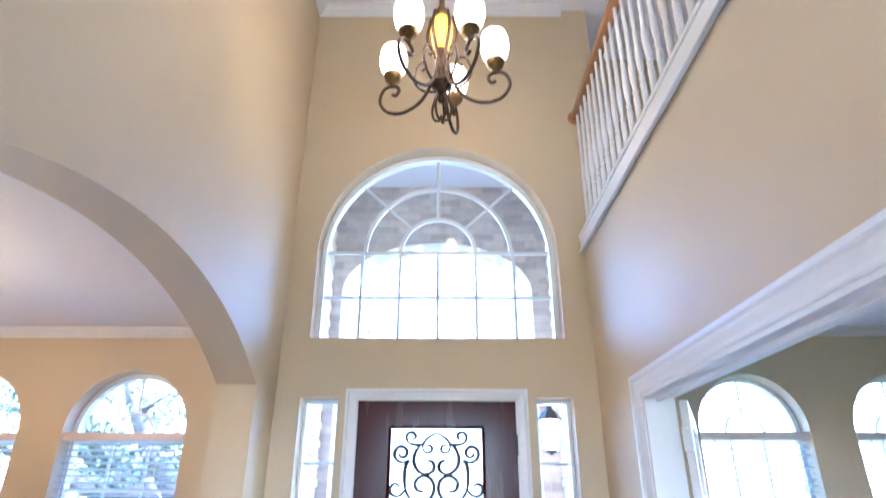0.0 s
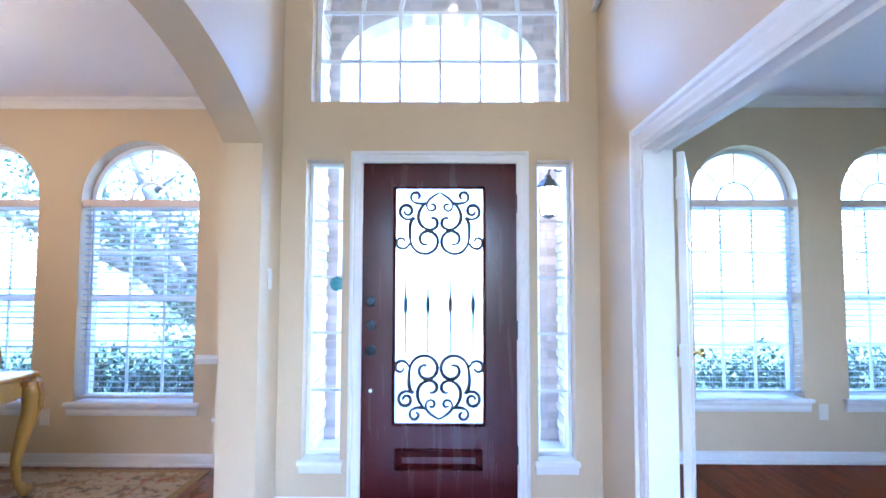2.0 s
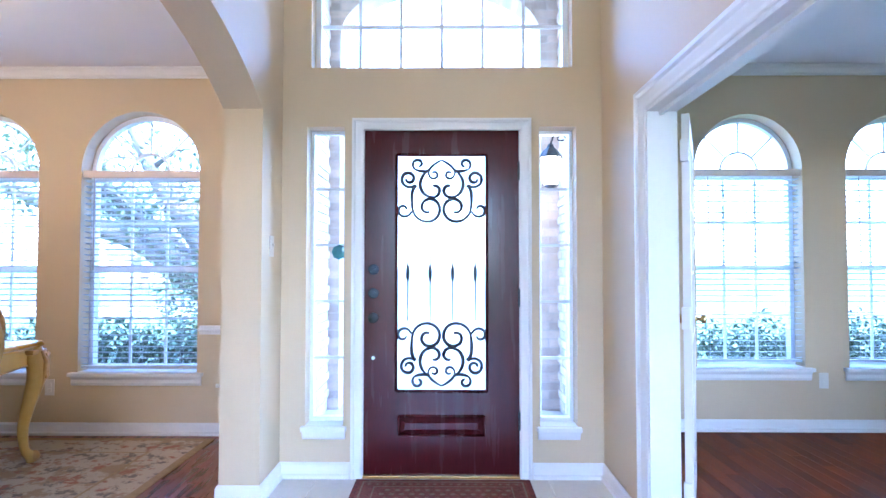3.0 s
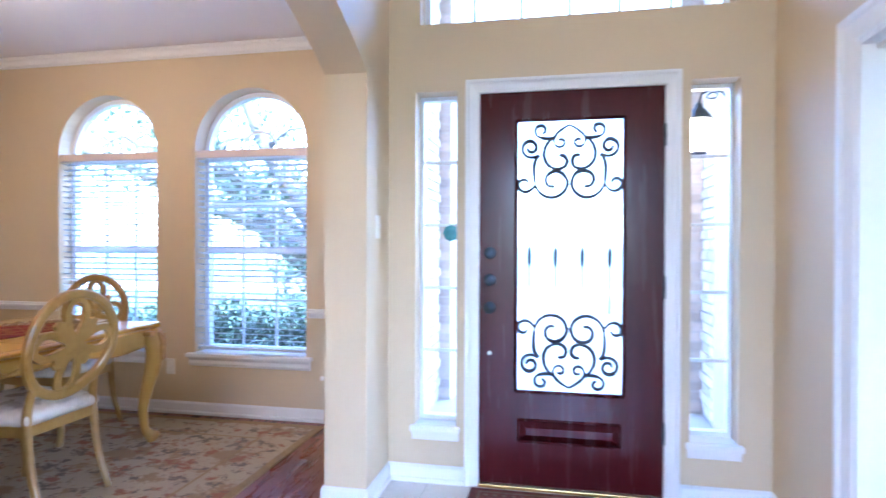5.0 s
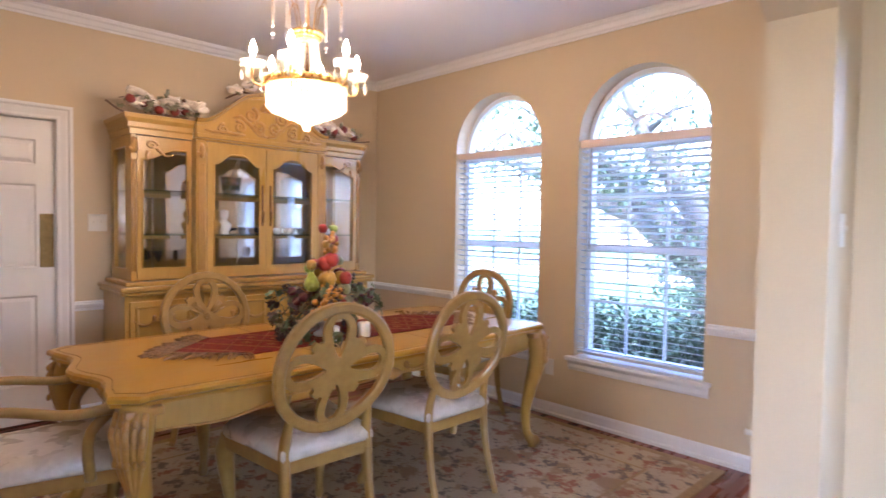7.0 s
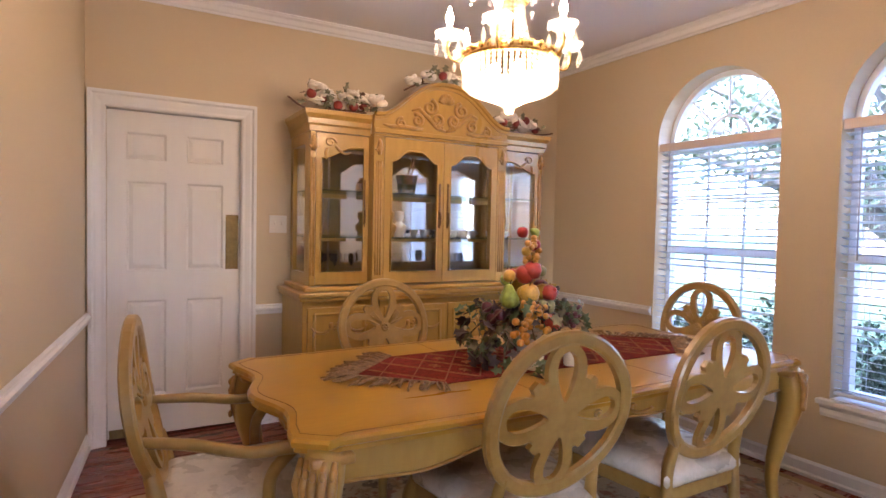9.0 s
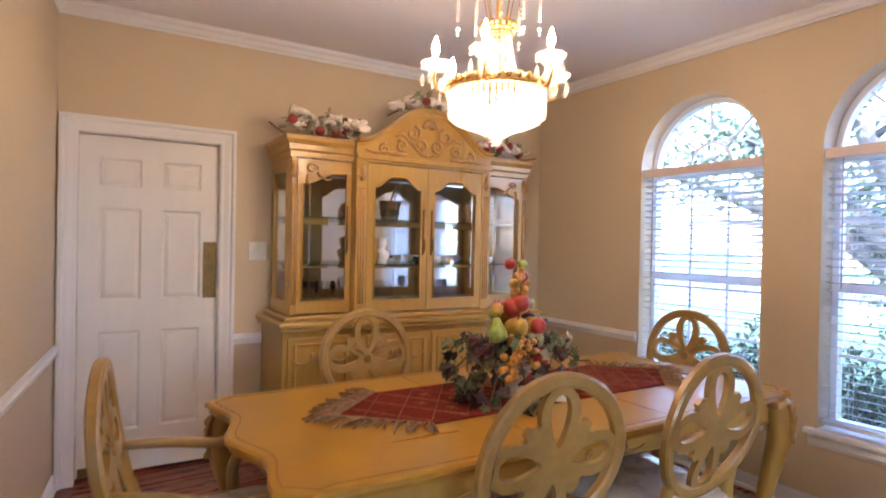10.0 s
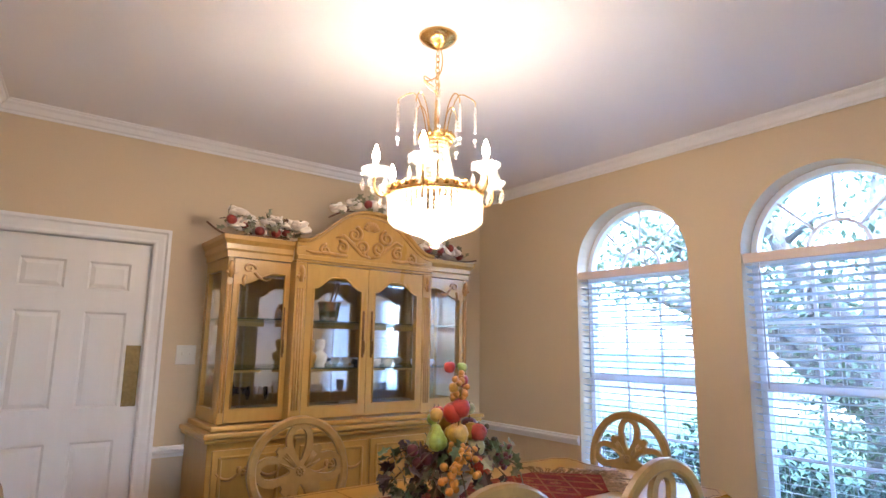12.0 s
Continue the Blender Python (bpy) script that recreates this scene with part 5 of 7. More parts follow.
def glass_door(y0, y1, xd, hump, hinge):
    """Door frame whose upper rail dips to a curve, with its pane."""
    z0, z1 = 0.965, 1.895
    a, b = (y0 + 0.045, y1 - 0.045) if hump == "mid" else (y0 + 0.03, y1 - 0.03)
    c = (a + b) / 2
    topc = []
    n = 14
    for i in range(n + 1):
        u = 1 - i / n
        y = a + (b - a) * u
        f = {"mid": 1 - abs(2 * u - 1), "lo": 1 - u, "hi": u}[hump]
        topc.append((y, 1.745 + 0.075 * (0.5 - 0.5 * math.cos(math.pi * min(1, f * 1.25)))))
    hole = [(a, z0 + 0.075), (b, z0 + 0.075)] + topc
    bm = bmesh.new()
    plate(bm, [rect(y0, y1, z0, z1), hole], lambda u, v: (xd - 0.022, u, v), (0.02, 0, 0))
    d = part("glass_door", bm, M_honey, hx)
    bm = bmesh.new()
    tube(bm, [(xd, y, z) for y, z in hole], 0.006, 5, closed=True)
    part("bead", bm, M_honey, d, smooth=True)
    bm = bmesh.new()
    plate(bm, [hole], lambda u, v: (xd - 0.014, u, v), (0.003, 0, 0))
    part("pane", bm, M_glass, d).visible_shadow = False
    yh = y1 - 0.028 if hinge < 0 else y0 + 0.028
    bm = bmesh.new()
    tube(bm, [(xd, yh, 1.345), (xd + 0.018, yh, 1.35), (xd + 0.022, yh, 1.39), (xd + 0.018, yh, 1.43), (xd, yh, 1.435)], 0.006, 6)
    tube(bm, [(xd + 0.003, yh, 1.325), (xd + 0.003, yh, 1.622)], 0.008, 6, flat=0.5)
    part("handle", bm, M_handle, d, "dark bronze pull")
    return d


glass_door(-0.814, -0.488, SD, "hi", -1)
glass_door(-0.412, -0.002, CDp, "mid", -1)
glass_door(0.002, 0.412, CDp, "mid", 1)
glass_door(0.488, 0.814, SD, "lo", 1)
# scroll carvings at the upper corners of the side doors
for s in (-1, 1):
    bm = bmesh.new()
    y0 = s * 0.73
    tube(bm, [(SD + 0.003, y0 - s * (0.0 + (0.035 - 0.002 * i) * math.cos(i * 0.6)), 1.84 + (0.032 - 0.002 * i) * math.sin(i * 0.6)) for i in range(13)], 0.007, 6)
    tube(bm, [(SD + 0.003, y0 - s * (0.03 + 0.012 * i), 1.82 - 0.045 * math.sin(i * 0.3)) for i in range(9)], [0.008, 0.01, 0.01, 0.009, 0.008, 0.007, 0.006, 0.005, 0.004], 6)
    tube(bm, [(SD + 0.003, y0 + s * 0.02, 1.80), (SD + 0.006, y0 + s * 0.03, 1.77), (SD + 0.003, y0 + s * 0.025, 1.73)], [0.01, 0.012, 0.004], 6)
    part("corner_carving", bm, M_carve, hx, smooth=True)
# cornice of the side bays and the arched crest
CORN = [(0.0, 0.0), (0.008, 0.0), (0.01, 0.035), (0.02, 0.045), (0.022, 0.075), (0.04, 0.10), (0.045, 0.125), (0.03, 0.13), (0.0, 0.13)]
for s in (-1, 1):
    bm = bmesh.new()
    ya, yb = sorted((s * 0.85, s * 0.485))
    profile_run(bm, CORN, (SD, ya, 1.9005), (SD, yb, 1.9005), (1, 0, 0), 1 if s < 0 else 0, 0 if s < 0 else 1)
    profile_run(bm, CORN, (0, s * 0.85, 1.9005), (SD, s * 0.85, 1.9005), (0, s, 0), 0, 1)
    part("cornice", bm, M_honey, hx)


def crest_z(y):
    u = min(1.0, abs(y) / 0.46)
    return 2.03 + 0.24 * (0.5 + 0.5 * math.cos(math.pi * u ** 1.3))


cr = [(y, crest_z(y)) for y in [0.485 - 0.97 * i / 48 for i in range(49)]]
bm = bmesh.new()
plate(bm, [[(-0.485, 1.9155), (0.485, 1.9155)] + cr], lambda u, v: (CDp - 0.035, u, v), (0.035, 0, 0))
part("crest_board", bm, M_honey, hx)
bm = bmesh.new()
sec = [(0.0, -0.03), (0.012, -0.03), (0.016, -0.012), (0.032, -0.004), (0.04, 0.012), (0.0, 0.018)]
rows = []
for i, (y, z) in enumerate(cr):
    rows.append([bm.verts.new((CDp + o, y, z + u)) for o, u in sec])
for A, Bq in zip(rows, rows[1:]):
    for k in range(6):
        bm.faces.new((A[k], A[(k + 1) % 6], Bq[(k + 1) % 6], Bq[k]))
part("crest_moulding", bm, M_honey, hx)
hb("crest_rail", [(CDp + 0.0001, CDp + 0.018, -0.485, 0.485, 1.916, 1.945)])
bm = bmesh.new()
xx = CDp + 0.006
for k in range(9):
    a = radians(10 + 20 * k)
    tube(bm, [(xx, 0.045 * math.cos(a) * 0.3, 2.15), (xx + 0.012, 0.055 * math.cos(a), 2.155 + 0.06 * math.sin(a))], [0.006, 0.011], 6)
for s in (-1, 1):
    def scr(cy, cz, r, a0, turns, w, n=22):
        tube(bm, [(xx + 0.003, s * (cy + r * (1 - 0.75 * i / n) * math.cos(radians(a0) + 2 * math.pi * turns * i / n)), cz + r * (1 - 0.75 * i / n) * math.sin(radians(a0) + 2 * math.pi * turns * i / n)) for i in range(n + 1)], [w * (1 - 0.45 * i / n) for i in range(n + 1)], 6)
    scr(0.115, 2.115, 0.05, 100, 1.4, 0.014)
    scr(0.06, 2.04, 0.042, -80, -1.3, 0.014)
    scr(0.20, 2.02, 0.042, 60, 1.3, 0.013)
    scr(0.31, 1.99, 0.035, 100, -1.3, 0.012)
    tube(bm, [(xx, s * y, z) for y, z in ((0.0, 1.97), (0.06, 1.985), (0.13, 2.05), (0.19, 2.10), (0.24, 2.08))], [0.008, 0.013, 0.014, 0.011, 0.006], 6)
    tube(bm, [(xx, s * y, z) for y, z in ((0.16, 1.97), (0.23, 1.965), (0.30, 1.975), (0.38, 1.965), (0.43, 1.975))], [0.008, 0.014, 0.012, 0.011, 0.005], 6)
    for k in range(4):
        tube(bm, [(xx, s * (0.02 + 0.02 * k), 1.97 + 0.012 * k), (xx + 0.01, s * (0.03 + 0.025 * k), 2.00 + 0.015 * k)], [0.007, 0.004], 6)
part("crest_carving", bm, M_carve, hx, smooth=True)
M_shelfglass = glass_mat("shelf_glass", tint=(0.75, 0.9, 0.85, 1))
for z in (1.255, 1.55):
    part("glass_shelf", boxes((0.02, SD - 0.04, -0.82, 0.82, z - 0.004, z + 0.004)), M_shelfglass, hx, "glass shelf")
    for ya, yb in ((-0.78, -0.49), (-0.41, 0.41), (0.49, 0.78)):
        part("shelf_strip", boxes((0.016, 0.03, ya, yb, z - 0.035, z - 0.0045)), M_honey, hx)

# things in the cabinet
CX, CY = XW + 0.02, 2.745
ib = thing("ice_bucket", "shiny silver ice bucket with tongs on the upper shelf", "ice bucket", pose(CX + 0.26, CY - 0.16, 1.554))
bm = bmesh.new()
lathe(bm, [(0.055, 0), (0.058, 0.01), (0.075, 0.12), (0.08, 0.125), (0.08, 0.13), (0.07, 0.13), (0.065, 0.03), (0, 0.03)], 20)
part("bucket", bm, M_silver, ib, smooth=True)
bm = bmesh.new()
tube(bm, [(0.03, -0.02, 0.10), (0.0, 0.03, 0.2), (-0.01, 0.06, 0.26)], 0.006, 6)
tube(bm, [(0.04, 0.0, 0.10), (0.03, 0.045, 0.2), (0.0, 0.065, 0.26)], 0.006, 6)
part("tongs", bm, M_silver, ib)
bm = bmesh.new()
lathe(bm, [(0.04, 0), (0.05, 0.03), (0.045, 0.09), (0.03, 0.11), (0.025, 0.13), (0.0, 0.135)], 14)
tagged(part("decanter", bm, M_silver), "silver pot beside the ice bucket", "decanter").matrix_world = pose(CX + 0.22, CY - 0.31, 1.554)
for dy, m_, lab in ((-0.215, M_china, "white porcelain bust on the glass shelf"), (-0.29, M_honey, "brown bust on the glass shelf")):
    bm = bmesh.new()
    lathe(bm, [(0.035, 0), (0.03, 0.02), (0.045, 0.04), (0.05, 0.075), (0.022, 0.10), (0.02, 0.11), (0.033, 0.135), (0.03, 0.16), (0.036, 0.165), (0.015, 0.18), (0, 0.182)], 14)
    tagged(part("figurine", bm, m_, smooth=True), lab, "figurine").matrix_world = pose(CX + 0.27, CY + dy, 1.259)
for k, dy in enumerate((0.15, 0.23, 0.31, 0.56, 0.62, 0.69)):
    c = thing("teacup", "small white china cup on the glass shelf", "cup", pose(CX + 0.26 - 0.02 * (k % 2), CY + dy, 1.259), group="teacups")
    bm = bmesh.new()
    lathe(bm, [(0.018, 0), (0.03, 0.015), (0.035, 0.05), (0.032, 0.05), (0.015, 0.012), (0, 0.012)], 14)
    cup = part("bowl", bm, M_china, c, smooth=True)
    bm = bmesh.new()
    tube(bm, [(0, 0.033, 0.042), (0, 0.052, 0.035), (0, 0.048, 0.018), (0, 0.03, 0.014)], 0.003, 6)
    part("handle", bm, M_china, c)
bm = bmesh.new()
tube(bm, [(0, -0.03, 0.035), (0.0, 0.02, 0.03), (0, 0.10, 0.034)], [0.02, 0.016, 0.01], 8)
lathe(bm, [(0.02, 0.0), (0.016, 0.022), (0, 0.024)], 10)
tagged(part("wine_bottle", bm, M_iron, smooth=True), "dark bottle lying on a rest in the cabinet", "bottle").matrix_world = pose(CX + 0.30, CY + 0.04, 1.259)
for k, (dy, z) in enumerate(((-0.74, 0.976), (-0.69, 0.976), (-0.64, 0.976), (-0.58, 0.976), (-0.53, 0.976), (-0.3, 0.976), (-0.2, 0.976), (0.2, 0.976), (0.3, 0.976))):
    bm = bmesh.new()
    lathe(bm, [(0.026, 0), (0.026, 0.004), (0.005, 0.01), (0.005, 0.07), (0.028, 0.09), (0.033, 0.13), (0.028, 0.17), (0.027, 0.17), (0.03, 0.13), (0.02, 0.09), (0.0, 0.085)], 12)
    tagged(part("wine_glass", bm, M_glass, smooth=True), "clear stemmed wine glass in the cabinet", "wine glass", "wine glasses").matrix_world = pose(CX + 0.22 + 0.05 * (k % 2), CY + dy, z)

# garland of silk flowers on top of the cabinet
M_petal = mat("cream_silk_petal", (0.78, 0.7, 0.6, 1), 0.8, var=0.08)
M_red = mat("dark_red_berry", (0.22, 0.03, 0.02, 1), 0.35, var=0.3)
M_sage = mat("sage_silk_leaf", (0.20, 0.19, 0.11, 1), 0.7, var=0.4, scale=20)
M_brownleaf = mat("brown_silk_leaf", (0.12, 0.06, 0.035, 1), 0.7, var=0.4, scale=20)
rg = random.Random(11)


def flower(bm, at, r, rng):
    for k in range(10):
        a = 2 * math.pi * k / 10 + 0.5 * rng.random()
        t = rng.uniform(0.0, 1.2)
        p = Vector(at) + Vector((math.cos(a) * math.cos(t), math.sin(a) * math.cos(t), math.sin(t))) * r * 0.5
        e = Euler((rng.uniform(-0.9, 0.9), rng.uniform(-0.9, 0.9), a)).to_matrix().to_4x4()
        bmesh.ops.create_uvsphere(bm, u_segments=7, v_segments=5, radius=1, matrix=Matrix.Translation(p) @ e @ Matrix.Diagonal((r * 0.55, r * 0.5, r * 0.17, 1)))


def silk_leaf(bm, at, L, rng, e=None):
    m = (e or Euler((rng.uniform(-1.3, 1.3), rng.uniform(-1.3, 1.3), rng.uniform(0, 6.3)))).to_matrix()
    prof = [(-0.5, 0, 0), (-0.42, -0.3, 0.06), (-0.18, -0.2, 0.03), (0.08, -0.46, 0.06), (0.14, -0.18, 0.02), (0.55, 0, -0.08), (0.14, 0.18, 0.02), (0.08, 0.46, 0.06), (-0.18, 0.2, 0.03), (-0.42, 0.3, 0.06)]
    vs = [bm.verts.new(Vector(at) + m @ (Vector(p) * L)) for p in prof]
    mid = bm.verts.new(Vector(at) + m @ (Vector((0, 0, -0.03)) * L))
    for k in range(10):
        bm.faces.new((vs[k], vs[(k + 1) % 10], mid))


gl = thing("flower_garland", "garland of cream silk flowers and red berries on the cabinet", "flower garland", pose(CX, CY, 2.03) @ Matrix.Diagonal((1, 1.05, 1, 1)))


def top_z(y):
    return crest_z(y) - 2.03 + 0.018


spots = []
for s in (-1, 1):
    for k in range(20):
        spots.append((rg.uniform(0.30, 0.46), s * (0.42 + 0.44 * (k + 0.5) / 20), 0.045 + rg.uniform(0, 0.065)))
for k in range(9):
    y = rg.uniform(-0.22, 0.22)
    spots.append((rg.uniform(0.40, 0.5), y, top_z(y) + 0.03 + rg.uniform(0, 0.035)))
stem = bmesh.new()
tube(stem, smooth_path([(0.42, -0.98, 0.06), (0.43, -0.88, -0.0), (0.42, -0.7, 0.012), (0.4, -0.5, 0.02)], 5), 0.006, 5)
tube(stem, smooth_path([(0.44, 0.93, 0.03), (0.42, 0.82, 0.012), (0.4, 0.6, 0.012), (0.4, 0.45, 0.02)], 5), 0.006, 5)
tube(stem, smooth_path([(0.45, -0.27, top_z(-0.27) + 0.05), (0.43, -0.12, top_z(-0.12) + 0.015), (0.43, 0.15, top_z(0.15) + 0.015)], 5), 0.006, 5)
part("vine", stem, M_brownleaf, gl)
for k, p in enumerate(spots):
    bm = bmesh.new()
    if k % 4 == 3:
        ball(bm, p, 0.03, 10, 7)
        part("berry", bm, M_red, gl, "dark red berry", smooth=True)
    else:
        flower(bm, p, rg.uniform(0.05, 0.075), rg)
        part("blossom", bm, M_petal, gl, smooth=True)
bm = bmesh.new()
for k in range(120):
    p = spots[k % len(spots)]
    silk_leaf(bm, (p[0] + rg.uniform(-0.05, 0.05), p[1] + rg.uniform(-0.09, 0.09), p[2] + rg.uniform(-0.03, 0.05)), rg.uniform(0.04, 0.07), rg)
part("leaves", bm, M_sage, gl, "sage green silk leaves")
bm = bmesh.new()
for k in range(30):
    p = spots[(k * 3) % len(spots)]
    silk_leaf(bm, (p[0] + rg.uniform(-0.05, 0.05), p[1] + rg.uniform(-0.1, 0.1), p[2] + rg.uniform(-0.04, 0.04)), rg.uniform(0.04, 0.06), rg)
part("leaves", bm, M_brownleaf, gl, "brown silk leaves")

# fruit centrepiece
fc = thing("fruit_centrepiece", "tall centrepiece of artificial fruit and ivy in a cream urn", "centrepiece", pose(-3.045, 2.37, 0.007 + TH + 0.006))
bm = bmesh.new()
lathe(bm, [(0.06, 0), (0.062, 0.012), (0.03, 0.03), (0.028, 0.05), (0.06, 0.08), (0.085, 0.13), (0.09, 0.135), (0.07, 0.135), (0, 0.12)], 18)
part("urn", bm, mat("cream_urn", (0.66, 0.58, 0.48, 1), 0.4, var=0.15, scale=12), fc, "cream footed urn", smooth=True)
FR = {"apple_red": (0.36, 0.032, 0.018), "apple_gold": (0.52, 0.31, 0.04), "pear": (0.34, 0.4, 0.06), "plum": (0.10, 0.015, 0.03), "orange": (0.62, 0.2, 0.03), "pale_apple": (0.35, 0.33, 0.14)}
FM = {k: mat("wax_" + k, (*v, 1), 0.3, var=0.35, scale=14, fine=60, bump=0.02, coat=0.2, dark=tuple(c * 0.55 for c in v) + (1,)) for k, v in FR.items()}
M_stem = mat("twig", (0.10, 0.06, 0.03, 1), 0.8, var=0.3)


def fruit(kind, at, r, tilt=0.0):
    bm = bmesh.new()
    if kind == "pear":
        prof = [(0.0, -1.0), (0.55, -0.95), (0.95, -0.5), (0.98, 0.0), (0.72, 0.55), (0.48, 1.0), (0.36, 1.35), (0.15, 1.5), (0.0, 1.48)]
    else:
        prof = [(0.0, -0.78), (0.3, -0.92), (0.75, -0.7), (1.0, 0.0), (0.85, 0.62), (0.45, 0.92), (0.15, 0.8), (0.0, 0.7)]
    lathe(bm, [(a * r, b * r) for a, b in prof], 14)
    bmesh.ops.transform(bm, matrix=pose(*at, tilt, tilt * 0.6, 0), verts=bm.verts[:])
    f = part("pear" if kind == "pear" else "plum" if kind == "plum" else "apple", bm, FM[kind], fc, kind.replace("_", " ") + " wax fruit", smooth=True)
    bm = bmesh.new()
    top = 1.5 if kind == "pear" else 0.75
    tube(bm, [(at[0], at[1], at[2] + r * top * 0.95), (at[0] + r * 0.15, at[1], at[2] + r * (top + 0.45))], r * 0.06, 5)
    part("stem", bm, M_stem, f)


# the side that faces the entry is +x, -y
for kind, at, r, tl in (("apple_red", (0.025, -0.02, 0.375), 0.042, 10), ("apple_gold", (0.05, -0.03, 0.29), 0.044, 15), ("pear", (0.0, -0.085, 0.275), 0.042, 8), ("apple_gold", (0.06, 0.05, 0.30), 0.038, -20), ("plum", (0.0, 0.085, 0.315), 0.036, 0), ("pale_apple", (0.085, 0.055, 0.245), 0.036, 30), ("apple_red", (0.11, 0.03, 0.185), 0.036, 25), ("apple_red", (-0.03, -0.055, 0.37), 0.03, 0), ("pear", (-0.01, -0.09, 0.355), 0.028, -40), ("apple_red", (0.015, 0.035, 0.50), 0.027, 0), ("apple_gold", (0.03, -0.02, 0.475), 0.022, 0), ("apple_gold", (0.03, 0.03, 0.45), 0.022, 0), ("apple_red", (0.0, -0.02, 0.555), 0.025, 0), ("apple_gold", (-0.06, 0.0, 0.33), 0.042, 0), ("apple_red", (-0.075, 0.06, 0.28), 0.04, 0), ("plum", (0.03, -0.15, 0.21), 0.026, 0), ("plum", (0.0, -0.17, 0.19), 0.025, 0), ("pear", (0.02, 0.03, 0.555), 0.022, 60), ("pale_apple", (0.045, 0.05, 0.39), 0.024, 0), ("apple_red", (0.05, 0.0, 0.395), 0.04, 12), ("apple_gold", (0.09, -0.045, 0.30), 0.043, 12), ("pear", (0.05, -0.115, 0.28), 0.04, 8), ("apple_red", (0.09, 0.06, 0.30), 0.036, -15), ("apple_red", (0.15, 0.03, 0.18), 0.036, 20), ("plum", (-0.01, -0.19, 0.24), 0.024, 0), ("apple_gold", (0.02, -0.10, 0.37), 0.028, -30)):
    fruit(kind, at, r, tl)
M_yberry = mat("golden_berry", (0.58, 0.27, 0.04, 1), 0.3, var=0.4, scale=20, coat=0.2)
M_grape = mat("dark_grape", (0.045, 0.03, 0.02, 1), 0.3, var=0.4, scale=20, coat=0.3)
rq = random.Random(21)
for at, n, r, sp, m_, lab in (((0.10, -0.03, 0.215), 17, 0.014, 0.05, M_yberry, "golden berries"), ((0.15, -0.13, 0.16), 14, 0.015, 0.045, M_yberry, "golden berries"), ((0.15, -0.06, 0.21), 16, 0.015, 0.05, M_yberry, "golden berries"), ((0.04, 0.0, 0.50), 7, 0.015, 0.035, M_yberry, "golden berries"), ((0.03, -0.01, 0.44), 8, 0.014, 0.04, M_yberry, "golden berries"), ((0.03, 0.16, 0.27), 13, 0.012, 0.05, M_grape, "dark grapes"), ((0.06, 0.20, 0.19), 16, 0.013, 0.045, FM["plum"], "purple grapes")):
    bm = bmesh.new()
    for k in range(n):
        ball(bm, Vector(at) + Vector((rq.uniform(-0.5, 1), rq.uniform(-1, 1), rq.uniform(-1, 1))) * sp, r * rq.uniform(0.85, 1.1), 8, 6)
    tagged(part("berry_sprig", bm, m_, fc, lab, smooth=True), kind="stuff")
bm = bmesh.new()
tube(bm, [(0, 0, 0.10), (0.01, -0.01, 0.3), (0.02, -0.005, 0.5)], 0.008, 5)
tips = []
for k in range(34):
    a = rq.uniform(0, 6.28)
    L = rq.uniform(0.13, 0.29)
    zt = rq.uniform(0.02, 0.26)
    e = Vector((math.cos(a) * L, math.sin(a) * L, zt))
    tube(bm, smooth_path([(0, 0, 0.13), (e.x * 0.5, e.y * 0.5, 0.15 + zt * 0.45), e], 4), 0.003, 4)
    tips.append(e)
    tips.append(Vector((e.x * 0.6, e.y * 0.6, 0.13 + zt * 0.5)))
part("twigs", bm, M_stem, fc)
M_ivy = mat("ivy_leaf", (0.10, 0.14, 0.065, 1), 0.45, var=0.5, scale=25)
M_purple = mat("dusky_purple_leaf", (0.05, 0.03, 0.035, 1), 0.5, var=0.4, scale=25)
for m_, n, s0, lab in ((M_ivy, 300, 0.05, "green ivy leaves"), (M_sage, 130, 0.055, "sage leaves"), (M_purple, 150, 0.062, "dusky purple leaves")):
    bm = bmesh.new()
    for k in range(n):
        p = tips[rq.randrange(len(tips))]
        if p.x * 0.78 - p.y * 0.62 > 0.09 and 0.12 < p.z < 0.30 and rq.random() < 0.8:
            continue
        silk_leaf(bm, p + Vector((rq.uniform(-0.04, 0.04), rq.uniform(-0.04, 0.04), rq.uniform(-0.05, 0.04))), s0 * rq.uniform(0.7, 1.3), rq)
    part("leaves", bm, m_, fc, lab)
M_wax = mat("white_wax", (0.8, 0.76, 0.68, 1), 0.45, var=0.04)
for x, y in ((0.16, -0.06), (0.16, 0.13)):
    cn = thing("candle", "short white pillar candle on the table runner", "candle", pose(-3.045 + x, 2.37 + y, 0.007 + TH + 0.0065), group="candles")
    bm = bmesh.new()
    lathe(bm, [(0.03, 0), (0.032, 0.004), (0.032, 0.07), (0.027, 0.074), (0.006, 0.068), (0, 0.068)], 16)
    part("wax", bm, M_wax, cn, smooth=True)
    bm = bmesh.new()
    tube(bm, [(0, 0, 0.066), (0.002, 0, 0.08)], 0.0015, 5)
    part("wick", bm, M_iron, cn)

